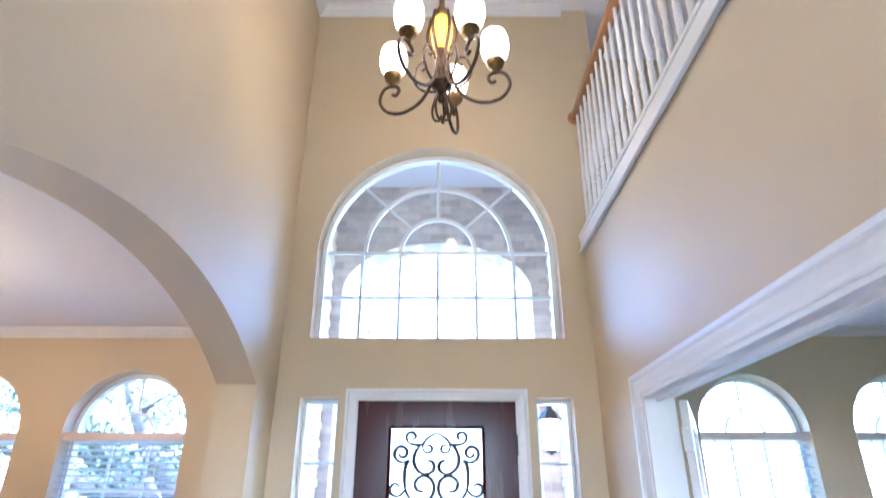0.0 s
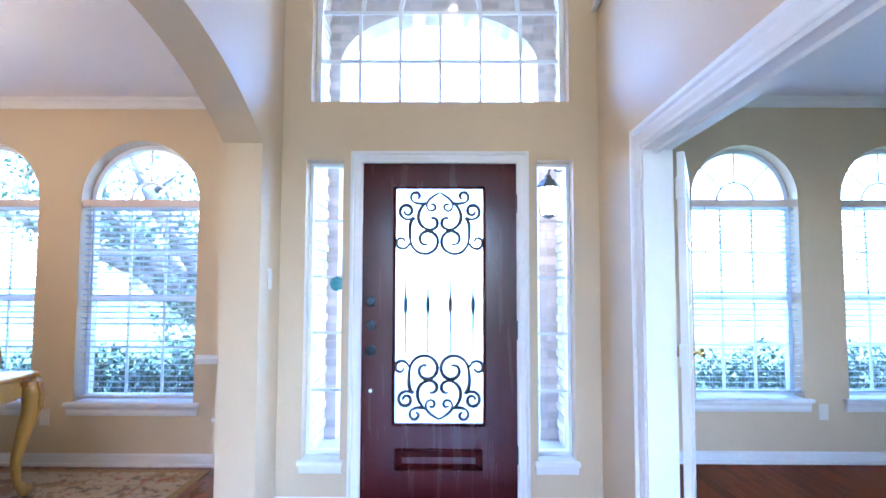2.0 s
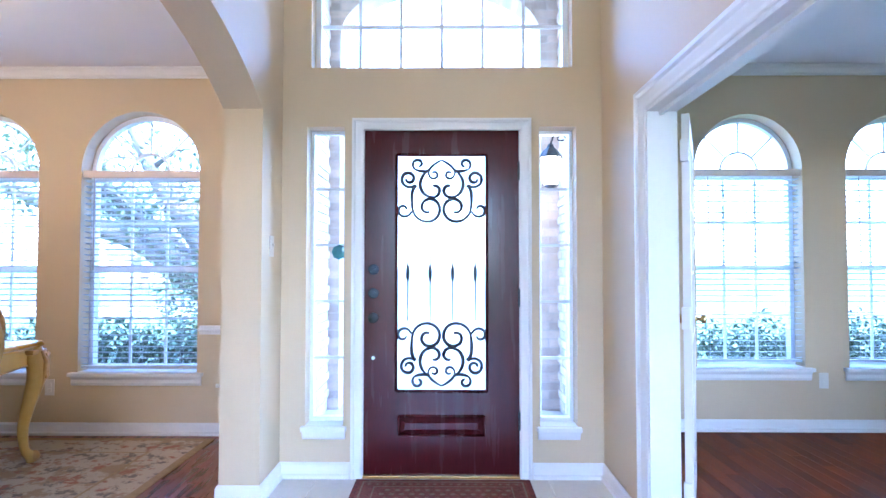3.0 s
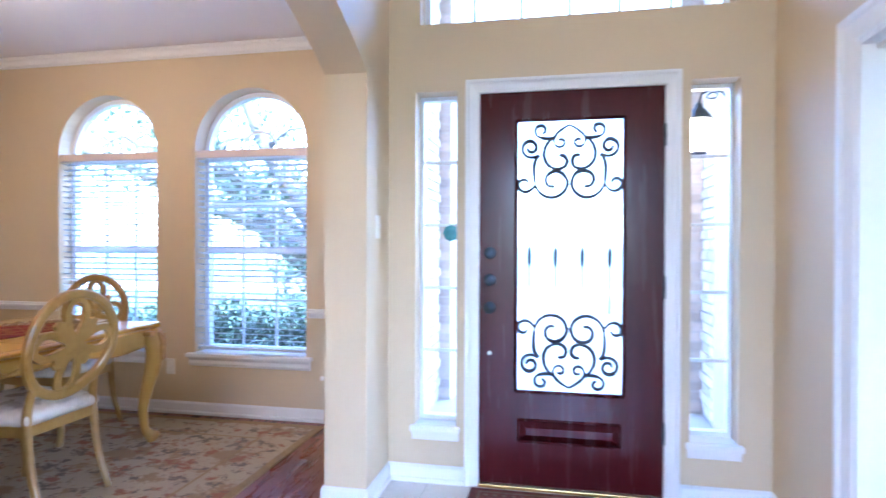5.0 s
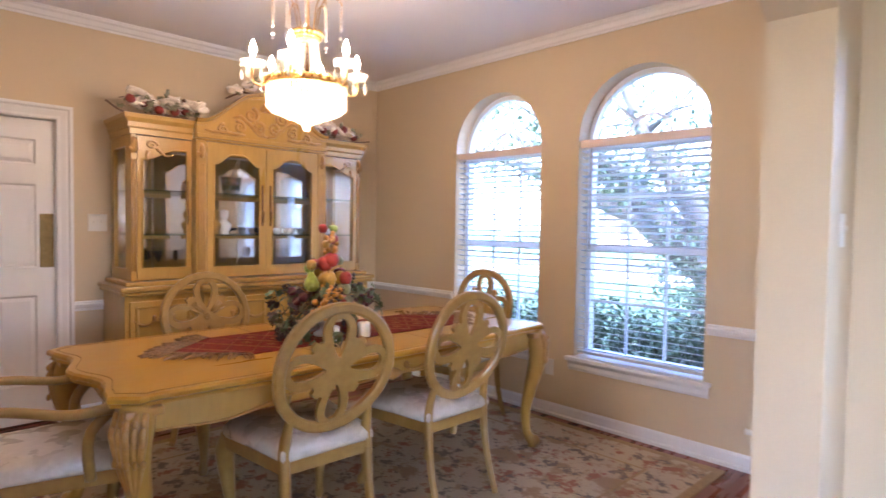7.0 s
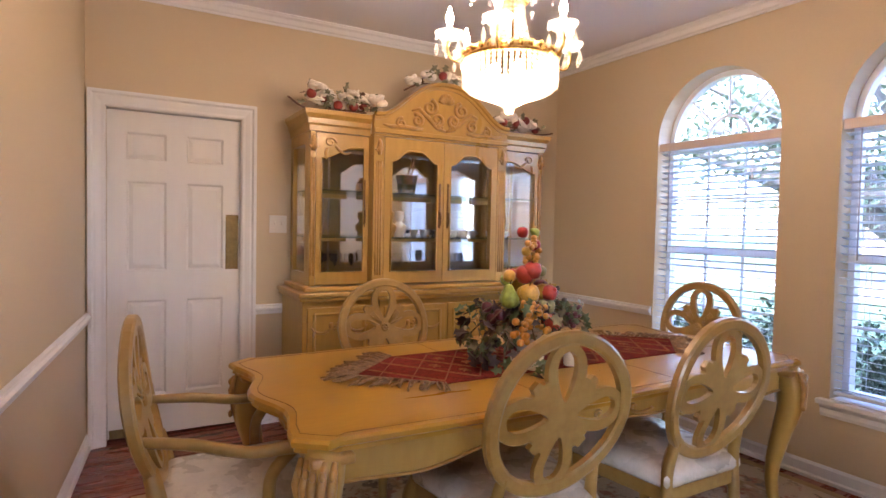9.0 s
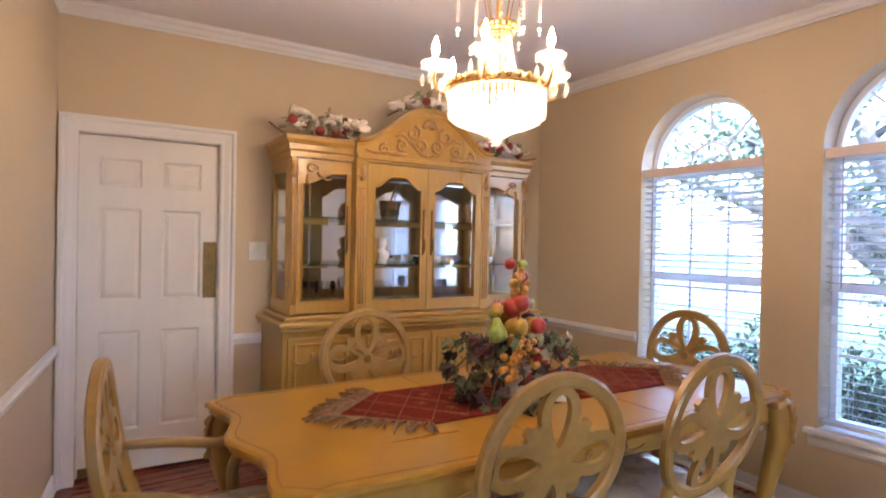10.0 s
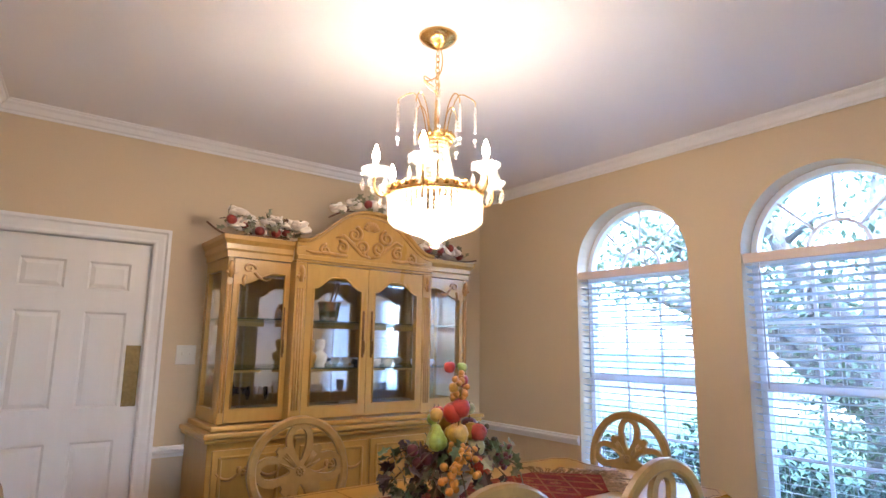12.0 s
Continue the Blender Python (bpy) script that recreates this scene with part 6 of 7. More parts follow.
# rug
def rug_mat():
    m = mat("beige_floral_wool", (0.50, 0.40, 0.27, 1), 0.95, var=0.15, scale=3, fine=160, bump=0.35)
    t = m.node_tree
    b = t.nodes["Principled BSDF"]
    src = b.inputs["Base Color"].links[0].from_socket
    tc = t.nodes.new("ShaderNodeTexCoord")
    for sc, thr, col, seed in ((3.4, 0.55, (0.36, 0.25, 0.15, 1), 3.1), (7.0, 0.57, (0.33, 0.15, 0.10, 1), 0.0), (8.5, 0.57, (0.20, 0.16, 0.13, 1), 7.3)):
        mp = t.nodes.new("ShaderNodeMapping")
        mp.inputs["Location"].default_value = (seed, seed * 0.7, 0)
        t.links.new(tc.outputs["Object"], mp.inputs[0])
        n = t.nodes.new("ShaderNodeTexNoise")
        n.inputs["Scale"].default_value = sc
        n.inputs["Detail"].default_value = 5
        n.inputs["Roughness"].default_value = 0.7
        t.links.new(mp.outputs[0], n.inputs["Vector"])
        r = t.nodes.new("ShaderNodeMapRange")
        r.inputs["From Min"].default_value = thr - 0.02
        r.inputs["From Max"].default_value = thr + 0.03
        t.links.new(n.outputs["Fac"], r.inputs[0])
        mx = t.nodes.new("ShaderNodeMix")
        mx.data_type = "RGBA"
        mx.inputs[7].default_value = col
        t.links.new(r.outputs[0], mx.inputs[0])
        t.links.new(src, mx.inputs[6])
        src = mx.outputs[2]
    t.links.new(src, b.inputs["Base Color"])
    return m


rg2 = thing("area_rug", "large beige wool rug with faded floral pattern under the table", "rug", pose(-2.89, 2.47, 0.0))
RW, RL = 1.265, 1.58
part("field", boxes((-RW + 0.32, RW - 0.32, -RL + 0.32, RL - 0.32, 0.0005, 0.007)), rug_mat(), rg2, "beige floral field")
M_rugb = rug_mat()
for k, bx in enumerate(((-RW + 0.05, RW - 0.05, -RL + 0.05, -RL + 0.305), (-RW + 0.05, RW - 0.05, RL - 0.305, RL - 0.05), (-RW + 0.05, -RW + 0.305, -RL + 0.305, RL - 0.305), (RW - 0.305, RW - 0.05, -RL + 0.305, RL - 0.305))):
    part("border", boxes((*bx, 0.0005, 0.0065)), M_rugb, rg2, "floral border")
M_rugband = mat("tan_rug_band", (0.36, 0.25, 0.13, 1), 0.95, var=0.25, scale=20, fine=160, bump=0.35)
for o0, o1 in ((0.0, 0.05), (0.305, 0.32)):
    bm = bmesh.new()
    plate(bm, [rect(-RW + o0, RW - o0, -RL + o0, RL - o0), rect(-RW + o1, RW - o1, -RL + o1, RL - o1)], lambda u, v: (u, v, 0.0005), (0, 0, 0.0068))
    part("band", bm, M_rugband, rg2, "tan guard band")

# ---- dining room chandelier ----
M_crystal = bpy.data.materials.new("cut_crystal")
M_crystal.use_nodes = True
ct = M_crystal.node_tree
ct.nodes.remove(ct.nodes["Principled BSDF"])
c1 = ct.nodes.new("ShaderNodeBsdfTranslucent")
c1.inputs[0].default_value = (1, 0.97, 0.9, 1)
c2 = ct.nodes.new("ShaderNodeBsdfTransparent")
c3 = ct.nodes.new("ShaderNodeBsdfGlossy")
c3.inputs["Roughness"].default_value = 0.06
c4 = ct.nodes.new("ShaderNodeMixShader")
c4.inputs[0].default_value = 0.8
c5 = ct.nodes.new("ShaderNodeMixShader")
c5.inputs[0].default_value = 0.25
ct.links.new(c1.outputs[0], c4.inputs[1])
ct.links.new(c2.outputs[0], c4.inputs[2])
ct.links.new(c4.outputs[0], c5.inputs[1])
ct.links.new(c3.outputs[0], c5.inputs[2])
ct.links.new(c5.outputs[0], ct.nodes["Material Output"].inputs[0])
M_flame = emit_mat("lit_candle_bulb", (1.0, 0.8, 0.5, 1), 14.0)
M_innerbulb = emit_mat("lit_inner_bulb", (1.0, 0.75, 0.45, 1), 5.0)
M_sleeve = mat("ivory_candle_sleeve", (0.75, 0.7, 0.6, 1), 0.4, var=0.03)

dc = thing("crystal_chandelier", "gilt crystal chandelier with lit candle bulbs over the table", "chandelier", Matrix.Translation(DCH + Vector((0, 0, 1.795))))


def beads(rows, r, name, label="", parent=None):
    """Strings of beads; rows are lists of points."""
    base = bmesh.new()
    bmesh.ops.create_uvsphere(base, u_segments=6, v_segments=4, radius=1)
    bv = [v.co.copy() for v in base.verts]
    bf = [[v.index for v in f.verts] for f in base.faces]
    base.free()
    vs, fs = [], []
    for row in rows:
        for p, q in row:
            k = len(vs)
            vs += [Vector(p) + b * q for b in bv]
            fs += [[k + i for i in f] for f in bf]
    me = bpy.data.meshes.new(name)
    me.from_pydata(vs, [], fs)
    me.materials.append(M_crystal)
    ob = new(name, me)
    ob.parent = parent or dc
    ob["kind"] = "stuff"
    if label:
        ob["label"] = label
    return ob


# canopy, chain
bm = bmesh.new()
lathe(bm, [(0.0, 0.845), (0.02, 0.85), (0.045, 0.865), (0.075, 0.885), (0.082, 0.898), (0.082, 0.903), (0, 0.903)], 24)
part("canopy", bm, M_brass, dc, "domed brass canopy", smooth=True)
bm = bmesh.new()
z = 0.60
k = 0
while z < 0.85:
    tube(bm, [(0.009 * math.cos(a) if k % 2 else 0, 0 if k % 2 else 0.009 * math.cos(a), z + 0.016 * math.sin(a)) for a in [2 * math.pi * i / 10 for i in range(10)]], 0.0025, 5, closed=True)
    z += 0.025
    k += 1
tube(bm, smooth_path([(0.012, 0, 0.85), (0.02, 0.01, 0.80), (0.0, 0.012, 0.74), (-0.012, -0.03, 0.70), (-0.01, -0.06, 0.69), (-0.01, -0.03, 0.665), (0.006, 0.0, 0.64), (0, 0, 0.58)], 5), 0.003, 5)
tube(bm, smooth_path([(-0.01, -0.02, 0.70), (0.0, -0.065, 0.705), (0.01, -0.07, 0.68), (0.0, -0.02, 0.672)], 5), 0.003, 5)
part("chain", bm, M_brass, dc, "brass chain with slack cord")
bm = bmesh.new()
lathe(bm, [(0.0, 0.61), (0.008, 0.60), (0.011, 0.55), (0.011, 0.48), (0.02, 0.47), (0.05, 0.465), (0.066, 0.45), (0.07, 0.43), (0.062, 0.425), (0.012, 0.43), (0.012, 0.22), (0.0, 0.22)], 18)
part("stem", bm, M_brass, dc, "gilt centre stem", smooth=True)
bm = bmesh.new()
for k in range(18):
    a = 2 * math.pi * k / 18
    ball(bm, (0.068 * math.cos(a), 0.068 * math.sin(a), 0.455), 0.011, 6, 4, (1, 1, 1.5))
part("top_ring", bm, M_brass, dc, "gilt leaf ring", smooth=True)
for k in range(8):
    a = 2 * math.pi * k / 8 + 0.2
    c, s = math.cos(a), math.sin(a)
    R1 = 0.155 if k % 2 else 0.12
    top = 0.645 if k % 2 else 0.62
    bm = bmesh.new()
    tube(bm, smooth_path([(0.04 * c, 0.04 * s, 0.465), (0.06 * c, 0.06 * s, 0.57), (0.095 * c, 0.095 * s, top), (R1 * c, R1 * s, top - 0.025), (R1 * 1.03 * c, R1 * 1.03 * s, top - 0.05)], 4), 0.0028, 5)
    arm = part("crown_wire", bm, M_brass, dc)
    row = []
    for i in range(7):
        row.append(((R1 * 1.03 * c, R1 * 1.03 * s, top - 0.06 - i * 0.017), 0.0085))
    row.append(((R1 * 1.03 * c, R1 * 1.03 * s, top - 0.20), 0.010))
    row.append(((R1 * 1.03 * c, R1 * 1.03 * s, top - 0.22), 0.006))
    beads([row], 0, "pendant_string", "string of crystal drops", arm)
# tent of bead strings, ring, bowl
rows = []
for k in range(18):
    a = 2 * math.pi * k / 18
    row = []
    for i in range(13):
        t = i / 12
        rr = 0.046 + 0.042 * t ** 1.6
        row.append(((rr * math.cos(a), rr * math.sin(a), 0.445 - 0.225 * t), 0.0078 + 0.0015 * t))
    rows.append(row)
beads(rows, 0, "bead_tent", "tent of crystal bead strings")
bm = bmesh.new()
lathe(bm, [(0.176, 0.195), (0.19, 0.195), (0.194, 0.205), (0.188, 0.215), (0.19, 0.228), (0.176, 0.232), (0.176, 0.195)], 36)
for k in range(30):
    a = 2 * math.pi * k / 30
    ball(bm, (0.19 * math.cos(a), 0.19 * math.sin(a), 0.222), 0.012, 6, 4, (1, 1, 1.3))
part("ring", bm, M_brass, dc, "pierced gilt ring", smooth=True)
rows = []
for k in range(52):
    a = 2 * math.pi * k / 52
    c, sn = math.cos(a), math.sin(a)
    row = [((0.184 * c, 0.184 * sn, 0.192 - 0.0175 * i), 0.0095) for i in range(5)]
    row.append(((0.183 * c, 0.183 * sn, 0.103), 0.0105))
    rows.append(row)
for ring_r, ztop, n, cnt in ((0.164, 0.100, 46, 2), (0.144, 0.092, 40, 2), (0.122, 0.084, 34, 2), (0.100, 0.077, 28, 2), (0.078, 0.071, 22, 2), (0.058, 0.062, 16, 2), (0.042, 0.053, 12, 2), (0.026, 0.044, 7, 2)):
    for k in range(n):
        a = 2 * math.pi * k / n
        rows.append([((ring_r * math.cos(a), ring_r * math.sin(a), ztop - 0.016 * i), 0.0095) for i in range(cnt)])
beads(rows, 0, "crystal_bowl", "tiered bowl of crystal drops")
bm = bmesh.new()
ball(bm, (0, 0, 0.012), 0.022, 12, 8)
part("bottom_ball", bm, M_crystal, dc, smooth=True)
for k in range(6):
    a = radians(60 * k + 13)
    c, s = math.cos(a), math.sin(a)
    bm = bmesh.new()
    tube(bm, smooth_path([(0.188 * c, 0.188 * s, 0.21), (0.215 * c, 0.215 * s, 0.185), (0.243 * c, 0.243 * s, 0.195), (0.255 * c, 0.255 * s, 0.23), (0.25 * c, 0.25 * s, 0.265)], 4), 0.006, 6)
    arm = part("arm", bm, M_brass, dc, "curved gilt arm", smooth=True)
    bm = bmesh.new()
    lathe(bm, [(0.012, 0.258), (0.036, 0.264), (0.056, 0.284), (0.058, 0.292), (0.053, 0.292), (0.012, 0.276), (0.0, 0.276)], 14, (0.25 * c, 0.25 * s, 0))
    part("drip_cup", bm, M_crystal, arm, "scalloped crystal cup", smooth=True)
    bm = bmesh.new()
    lathe(bm, [(0.011, 0.278), (0.011, 0.314), (0.0, 0.315)], 10, (0.25 * c, 0.25 * s, 0))
    part("candle_sleeve", bm, M_sleeve, arm, smooth=True)
    bm = bmesh.new()
    lathe(bm, [(0.006, 0.315), (0.014, 0.334), (0.015, 0.349), (0.009, 0.369), (0.003, 0.389), (0, 0.391)], 10, (0.25 * c, 0.25 * s, 0))
    part("bulb", bm, M_flame, arm, "lit flame-shaped bulb", smooth=True)
    rows = []
    for j in range(5):
        b = 2 * math.pi * j / 5 + 0.3
        px, py = 0.25 * c + 0.05 * math.cos(b), 0.25 * s + 0.05 * math.sin(b)
        rows.append([((px, py, 0.272), 0.008), ((px, py, 0.25), 0.0045), ((px, py, 0.24), 0.008), ((px, py, 0.229), 0.0115), ((px, py, 0.218), 0.0105), ((px, py, 0.209), 0.006)])
    beads(rows, 0, "crystal_fringe", "hanging crystal drops", arm)
for k in range(3):
    a = radians(120 * k)
    bm = bmesh.new()
    ball(bm, (0.06 * math.cos(a), 0.06 * math.sin(a), 0.165), 0.022, 10, 8, (1, 1, 1.3))
    part("inner_bulb", bm, M_innerbulb, dc, "lit bulb inside the bowl", smooth=True)

# ---- foyer chandelier ----
M_bronze = mat("antique_bronze_iron", (0.09, 0.055, 0.035, 1), 0.4, metal=0.8, var=0.4, scale=20, bump=0.1, dark=(0.03, 0.02, 0.018, 1))
M_shade = emit_mat("lit_cream_glass_shade", (1.0, 0.80, 0.46, 1), 0.5)
M_amber = emit_mat("lit_amber_glass", (1.0, 0.45, 0.04, 1), 0.10)
M_amber.node_tree.nodes["Principled BSDF"].inputs["Base Color"].default_value = (0.5, 0.24, 0.012, 1)
M_antgold = mat("antique_gold", (0.15, 0.09, 0.035, 1), 0.4, metal=0.8, var=0.3, scale=30)
fch = thing("foyer_chandelier", "bronze scroll-arm chandelier with lit cream glass shades", "chandelier", Matrix.Translation(FCH + Vector((0, 0, 3.077))))
bm = bmesh.new()
lathe(bm, [(0.0, 0.10), (0.012, 0.105), (0.03, 0.14), (0.022, 0.17), (0.036, 0.19), (0.05, 0.20), (0.05, 0.215), (0.03, 0.225), (0.026, 0.27), (0.034, 0.30), (0.034, 0.34), (0.026, 0.36), (0.03, 0.40), (0.03, 0.405), (0.0, 0.405)], 16)
part("body", bm, M_bronze, fch, "turned bronze body", smooth=True)
bm = bmesh.new()
lathe(bm, [(0.03, 0.405), (0.042, 0.43), (0.055, 0.52), (0.05, 0.58), (0.03, 0.61), (0, 0.61)], 16)
part("amber_globe", bm, M_amber, fch, "lit amber glass urn", smooth=True)
bm = bmesh.new()
lathe(bm, [(0.03, 0.61), (0.04, 0.62), (0.035, 0.65), (0.015, 0.68), (0.012, 0.80), (0.02, 0.82), (0.0, 0.83)], 14)
part("top_cap", bm, M_antgold, fch, smooth=True)
bm = bmesh.new()
z = 0.84
k = 0
while z < 1.885:
    tube(bm, [(0.013 * math.cos(a) if k % 2 else 0, 0 if k % 2 else 0.013 * math.cos(a), z + 0.024 * math.sin(a)) for a in [2 * math.pi * i / 10 for i in range(10)]], 0.0035, 5, closed=True)
    z += 0.038
    k += 1
part("chain", bm, M_bronze, fch, "bronze chain")
bm = bmesh.new()
lathe(bm, [(0.02, 1.935), (0.06, 1.955), (0.075, 1.985), (0.075, 1.993), (0, 1.993)], 18)
part("canopy", bm, M_bronze, fch, smooth=True)
for ang in (160, 235, 300, 357, 75):
    a = radians(ang)
    c, s = math.cos(a), math.sin(a)

    def rz(r, zz):
        return (r * c, r * s, zz)
    bm = bmesh.new()
    tube(bm, smooth_path([rz(0.055, 0.62), rz(0.075, 0.50), rz(0.035, 0.36), rz(0.045, 0.25), rz(0.10, 0.14), rz(0.19, 0.095), rz(0.275, 0.12), rz(0.315, 0.19), rz(0.295, 0.255), rz(0.245, 0.265), rz(0.215, 0.235), rz(0.232, 0.205), rz(0.25, 0.215)], 5), 0.0085, 6)
    arm = part("scroll_arm", bm, M_bronze, fch, "bronze scroll arm", smooth=True)
    bm = bmesh.new()
    tube(bm, smooth_path([rz(0.03, 0.17), rz(0.10, 0.20), rz(0.14, 0.27), rz(0.12, 0.35), rz(0.085, 0.36), rz(0.08, 0.325), rz(0.10, 0.315)], 4), 0.006, 6)
    tube(bm, smooth_path([rz(0.028, 0.14), rz(0.045, 0.07), rz(0.036, 0.02), rz(0.014, 0.005), rz(0.0, 0.03)], 4), 0.006, 6)
    part("inner_scroll", bm, M_bronze, arm, smooth=True)
    bm = bmesh.new()
    lathe(bm, [(0.012, 0.262), (0.012, 0.275), (0.035, 0.295), (0.046, 0.325), (0.044, 0.33), (0.0, 0.325)], 16, rz(0.252, 0))
    part("cup", bm, M_antgold, arm, "fluted bronze cup", smooth=True)
    bm = bmesh.new()
    lathe(bm, [(0.038, 0.33), (0.060, 0.365), (0.069, 0.41), (0.067, 0.455), (0.058, 0.49), (0.054, 0.49), (0.062, 0.45), (0.064, 0.41), (0.055, 0.37), (0.0, 0.335)], 20, rz(0.252, 0))
    part("shade", bm, M_shade, arm, "lit cream glass shade", smooth=True)

# ---- outside ----
M_lawn = mat("lawn", (0.07, 0.12, 0.04, 1), 0.9, var=0.5, scale=1.2, fine=40, bump=0.3)
M_conc = mat("pale_concrete", (0.5, 0.48, 0.45, 1), 0.85, var=0.12, scale=2, fine=40, bump=0.1)
M_asph = mat("asphalt", (0.06, 0.06, 0.06, 1), 0.9, var=0.2, fine=80, bump=0.2)
M_leaf = mat("dark_green_leaf", (0.055, 0.09, 0.045, 1), 0.5, var=0.5, scale=6, fine=40, bump=0.0)
M_leaf2 = mat("oak_leaf", (0.12, 0.17, 0.10, 1), 0.5, var=0.5, scale=3, fine=30, bump=0.0)
M_bark = mat("grey_oak_bark", (0.17, 0.155, 0.145, 1), 0.95, var=0.4, scale=6, fine=30, bump=0.8, stretch=(4, 4, 1))
M_roof = mat("weathered_shingle", (0.42, 0.39, 0.38, 1), 0.9, var=0.3, scale=6, fine=40)
M_redbrick = mat("pink_house_brick", (0.58, 0.42, 0.37, 1), 0.9, var=0.3, scale=10, fine=60)

wall("ground", boxes((-300, 300, -300, 400, -0.35, -0.15)), M_lawn, "green front lawn", "ground")
wall("path", boxes((-0.9, 0.9, 4.9, 16, -0.16, -0.13)), M_conc, "pale concrete front path", "path")
wall("porch_floor", boxes((-1.02, 1.02, YO - 0.02, 5.2, -0.16, -0.02)), M_conc, "concrete porch slab", "porch floor")
wall("pavement", boxes((-80, 80, 16, 17.4, -0.16, -0.12)), M_conc, "pale concrete pavement", "pavement")
wall("road", boxes((-120, 120, 18.5, 27, -0.17, -0.14)), M_asph, "grey asphalt road", "road")
wall("kerb", boxes((-120, 120, 18.3, 18.5, -0.2, -0.05)), M_conc, "concrete kerb", "kerb")
# porch: side walls, front with its arched opening, ceiling
wall("porch_wall_west", boxes((-1.20, -1.02, YO, 5.0, -0.2, 4.5)), M_mortar, "porch side wall of buff brick", "brick wall")
wall("porch_wall_east", boxes((1.02, 1.20, YO, 5.0, -0.2, 4.5)), M_mortar, "porch side wall of buff brick", "brick wall")
bm = bmesh.new()
out = [(-1.6, -0.2), (-0.92, -0.2)] + [(-0.92, 3.3)] + arc(-0.03, 3.3, 0.89, 180, 0, 20, 0.5) + [(0.86, -0.2), (1.6, -0.2), (1.6, 5.6), (-1.6, 5.6)]
plate(bm, [out], lambda u, v: (u, 5.0, v), (0, 0.28, 0))
wall("porch_front", bm, M_brickwall, "buff brick porch front with an arched opening", "brick wall")
wall("porch_ceiling", boxes((-1.02, 1.02, YO, 5.0, 4.42, 4.5)), M_ceil, "white porch ceiling", "ceiling")
# garage wing that stands forward beside the dining room
wall("garage_wing", boxes((-16.0, -10.3, YFO + 0.1, 10.2, -0.2, 3.0)), M_brickwall, "pale brick garage wing", "house wing")
wall("roof_wing", boxes((-16.3, -10.0, YFO - 0.2, 10.5, 3.0, 3.2)), M_trim, "white soffit of the garage wing", "roof")

lan = thing("porch_lantern", "black iron porch lantern with lit frosted glass", "wall lantern", pose(0.795, 4.15, 1.83) @ Matrix.Diagonal((1.0, 1.0, 1.02, 1)))
M_langlass = emit_mat("lit_lantern_glass", (1.0, 0.75, 0.45, 1), 3.0)
bm = bmesh.new()
lathe(bm, [(0.045, 0.0), (0.05, 0.01), (0.075, 0.2), (0.0, 0.2)], 6)
part("glass", bm, M_langlass, lan, "lit frosted glass")
bm = bmesh.new()
lathe(bm, [(0.09, 0.2), (0.085, 0.215), (0.045, 0.265), (0.03, 0.27), (0.02, 0.30), (0.0, 0.31)], 6)
part("roof", bm, M_iron, lan)
bm = bmesh.new()
for k in range(6):
    a = radians(60 * k)
    tube(bm, [(0.05 * math.cos(a), 0.05 * math.sin(a), 0), (0.077 * math.cos(a), 0.077 * math.sin(a), 0.2)], 0.005, 4)
lathe(bm, [(0.0, -0.03), (0.02, -0.02), (0.055, 0.0), (0.055, 0.006), (0, 0.006)], 6)
part("cage", bm, M_iron, lan)
bm = bmesh.new()
tube(bm, [(0, 0, 0.30), (0.02, 0, 0.36), (0.08, 0, 0.385), (0.14, 0, 0.36), (0.165, 0, 0.31), (0.205, 0, 0.30)], 0.008, 6)
tube(bm, [(0.08 + 0.03 * math.cos(i / 2), 0, 0.34 + 0.03 * math.sin(i / 2) * (1 - i / 16)) for i in range(12)], 0.006, 6)
part("bracket_arm", bm, M_iron, lan)
part("back_plate", boxes((0.205, 0.218, -0.05, 0.05, 0.15, 0.40), bevel=0.004), M_iron, lan)


def leaf_cloud(name, blobs, n, size, material, parent=None):
    """Many small leaves scattered through lumpy blobs (x, y, z, rx, ry, rz)."""
    rng = random.Random(len(blobs) * 13 + n)
    vs, fs = [], []
    for i in range(n):
        x, y, z, rx, ry, rz = blobs[i % len(blobs)]
        u = Vector((rng.gauss(0, 1), rng.gauss(0, 1), rng.gauss(0, 1))).normalized() * (0.45 + 0.6 * rng.random())
        p = Vector((x + rx * u.x, y + ry * u.y, z + rz * u.z))
        e = Euler((rng.uniform(-1.2, 1.2), rng.uniform(-1.2, 1.2), rng.uniform(0, 6.3))).to_matrix()
        s = size * rng.uniform(0.6, 1.4)
        k = len(vs)
        for q in ((-0.5, 0, 0), (0, -0.28, 0.08), (0.5, 0, 0), (0, 0.28, 0.08)):
            vs.append(p + e @ (Vector(q) * s))
        fs.append((k, k + 1, k + 2, k + 3))
    me = bpy.data.meshes.new(name)
    me.from_pydata(vs, [], fs)
    me.materials.append(material)
    ob = new(name, me)
    if parent is not None:
        ob.parent = parent
    return ob


rngb = random.Random(4)


def hedge(x0, x1, y, h, n, label):
    blobs = []
    k = int((x1 - x0) / 0.28)
    for i in range(k):
        x = x0 + (x1 - x0) * (i + 0.5) / k
        hh = h * rngb.uniform(0.85, 1.1)
        blobs.append((x, y + rngb.uniform(-0.08, 0.08), hh * 0.5 - 0.1, 0.24, 0.3, hh * 0.55))
    return tagged(leaf_cloud("hedge", blobs, n, 0.05, M_leaf), label, "hedge", "", "stuff")


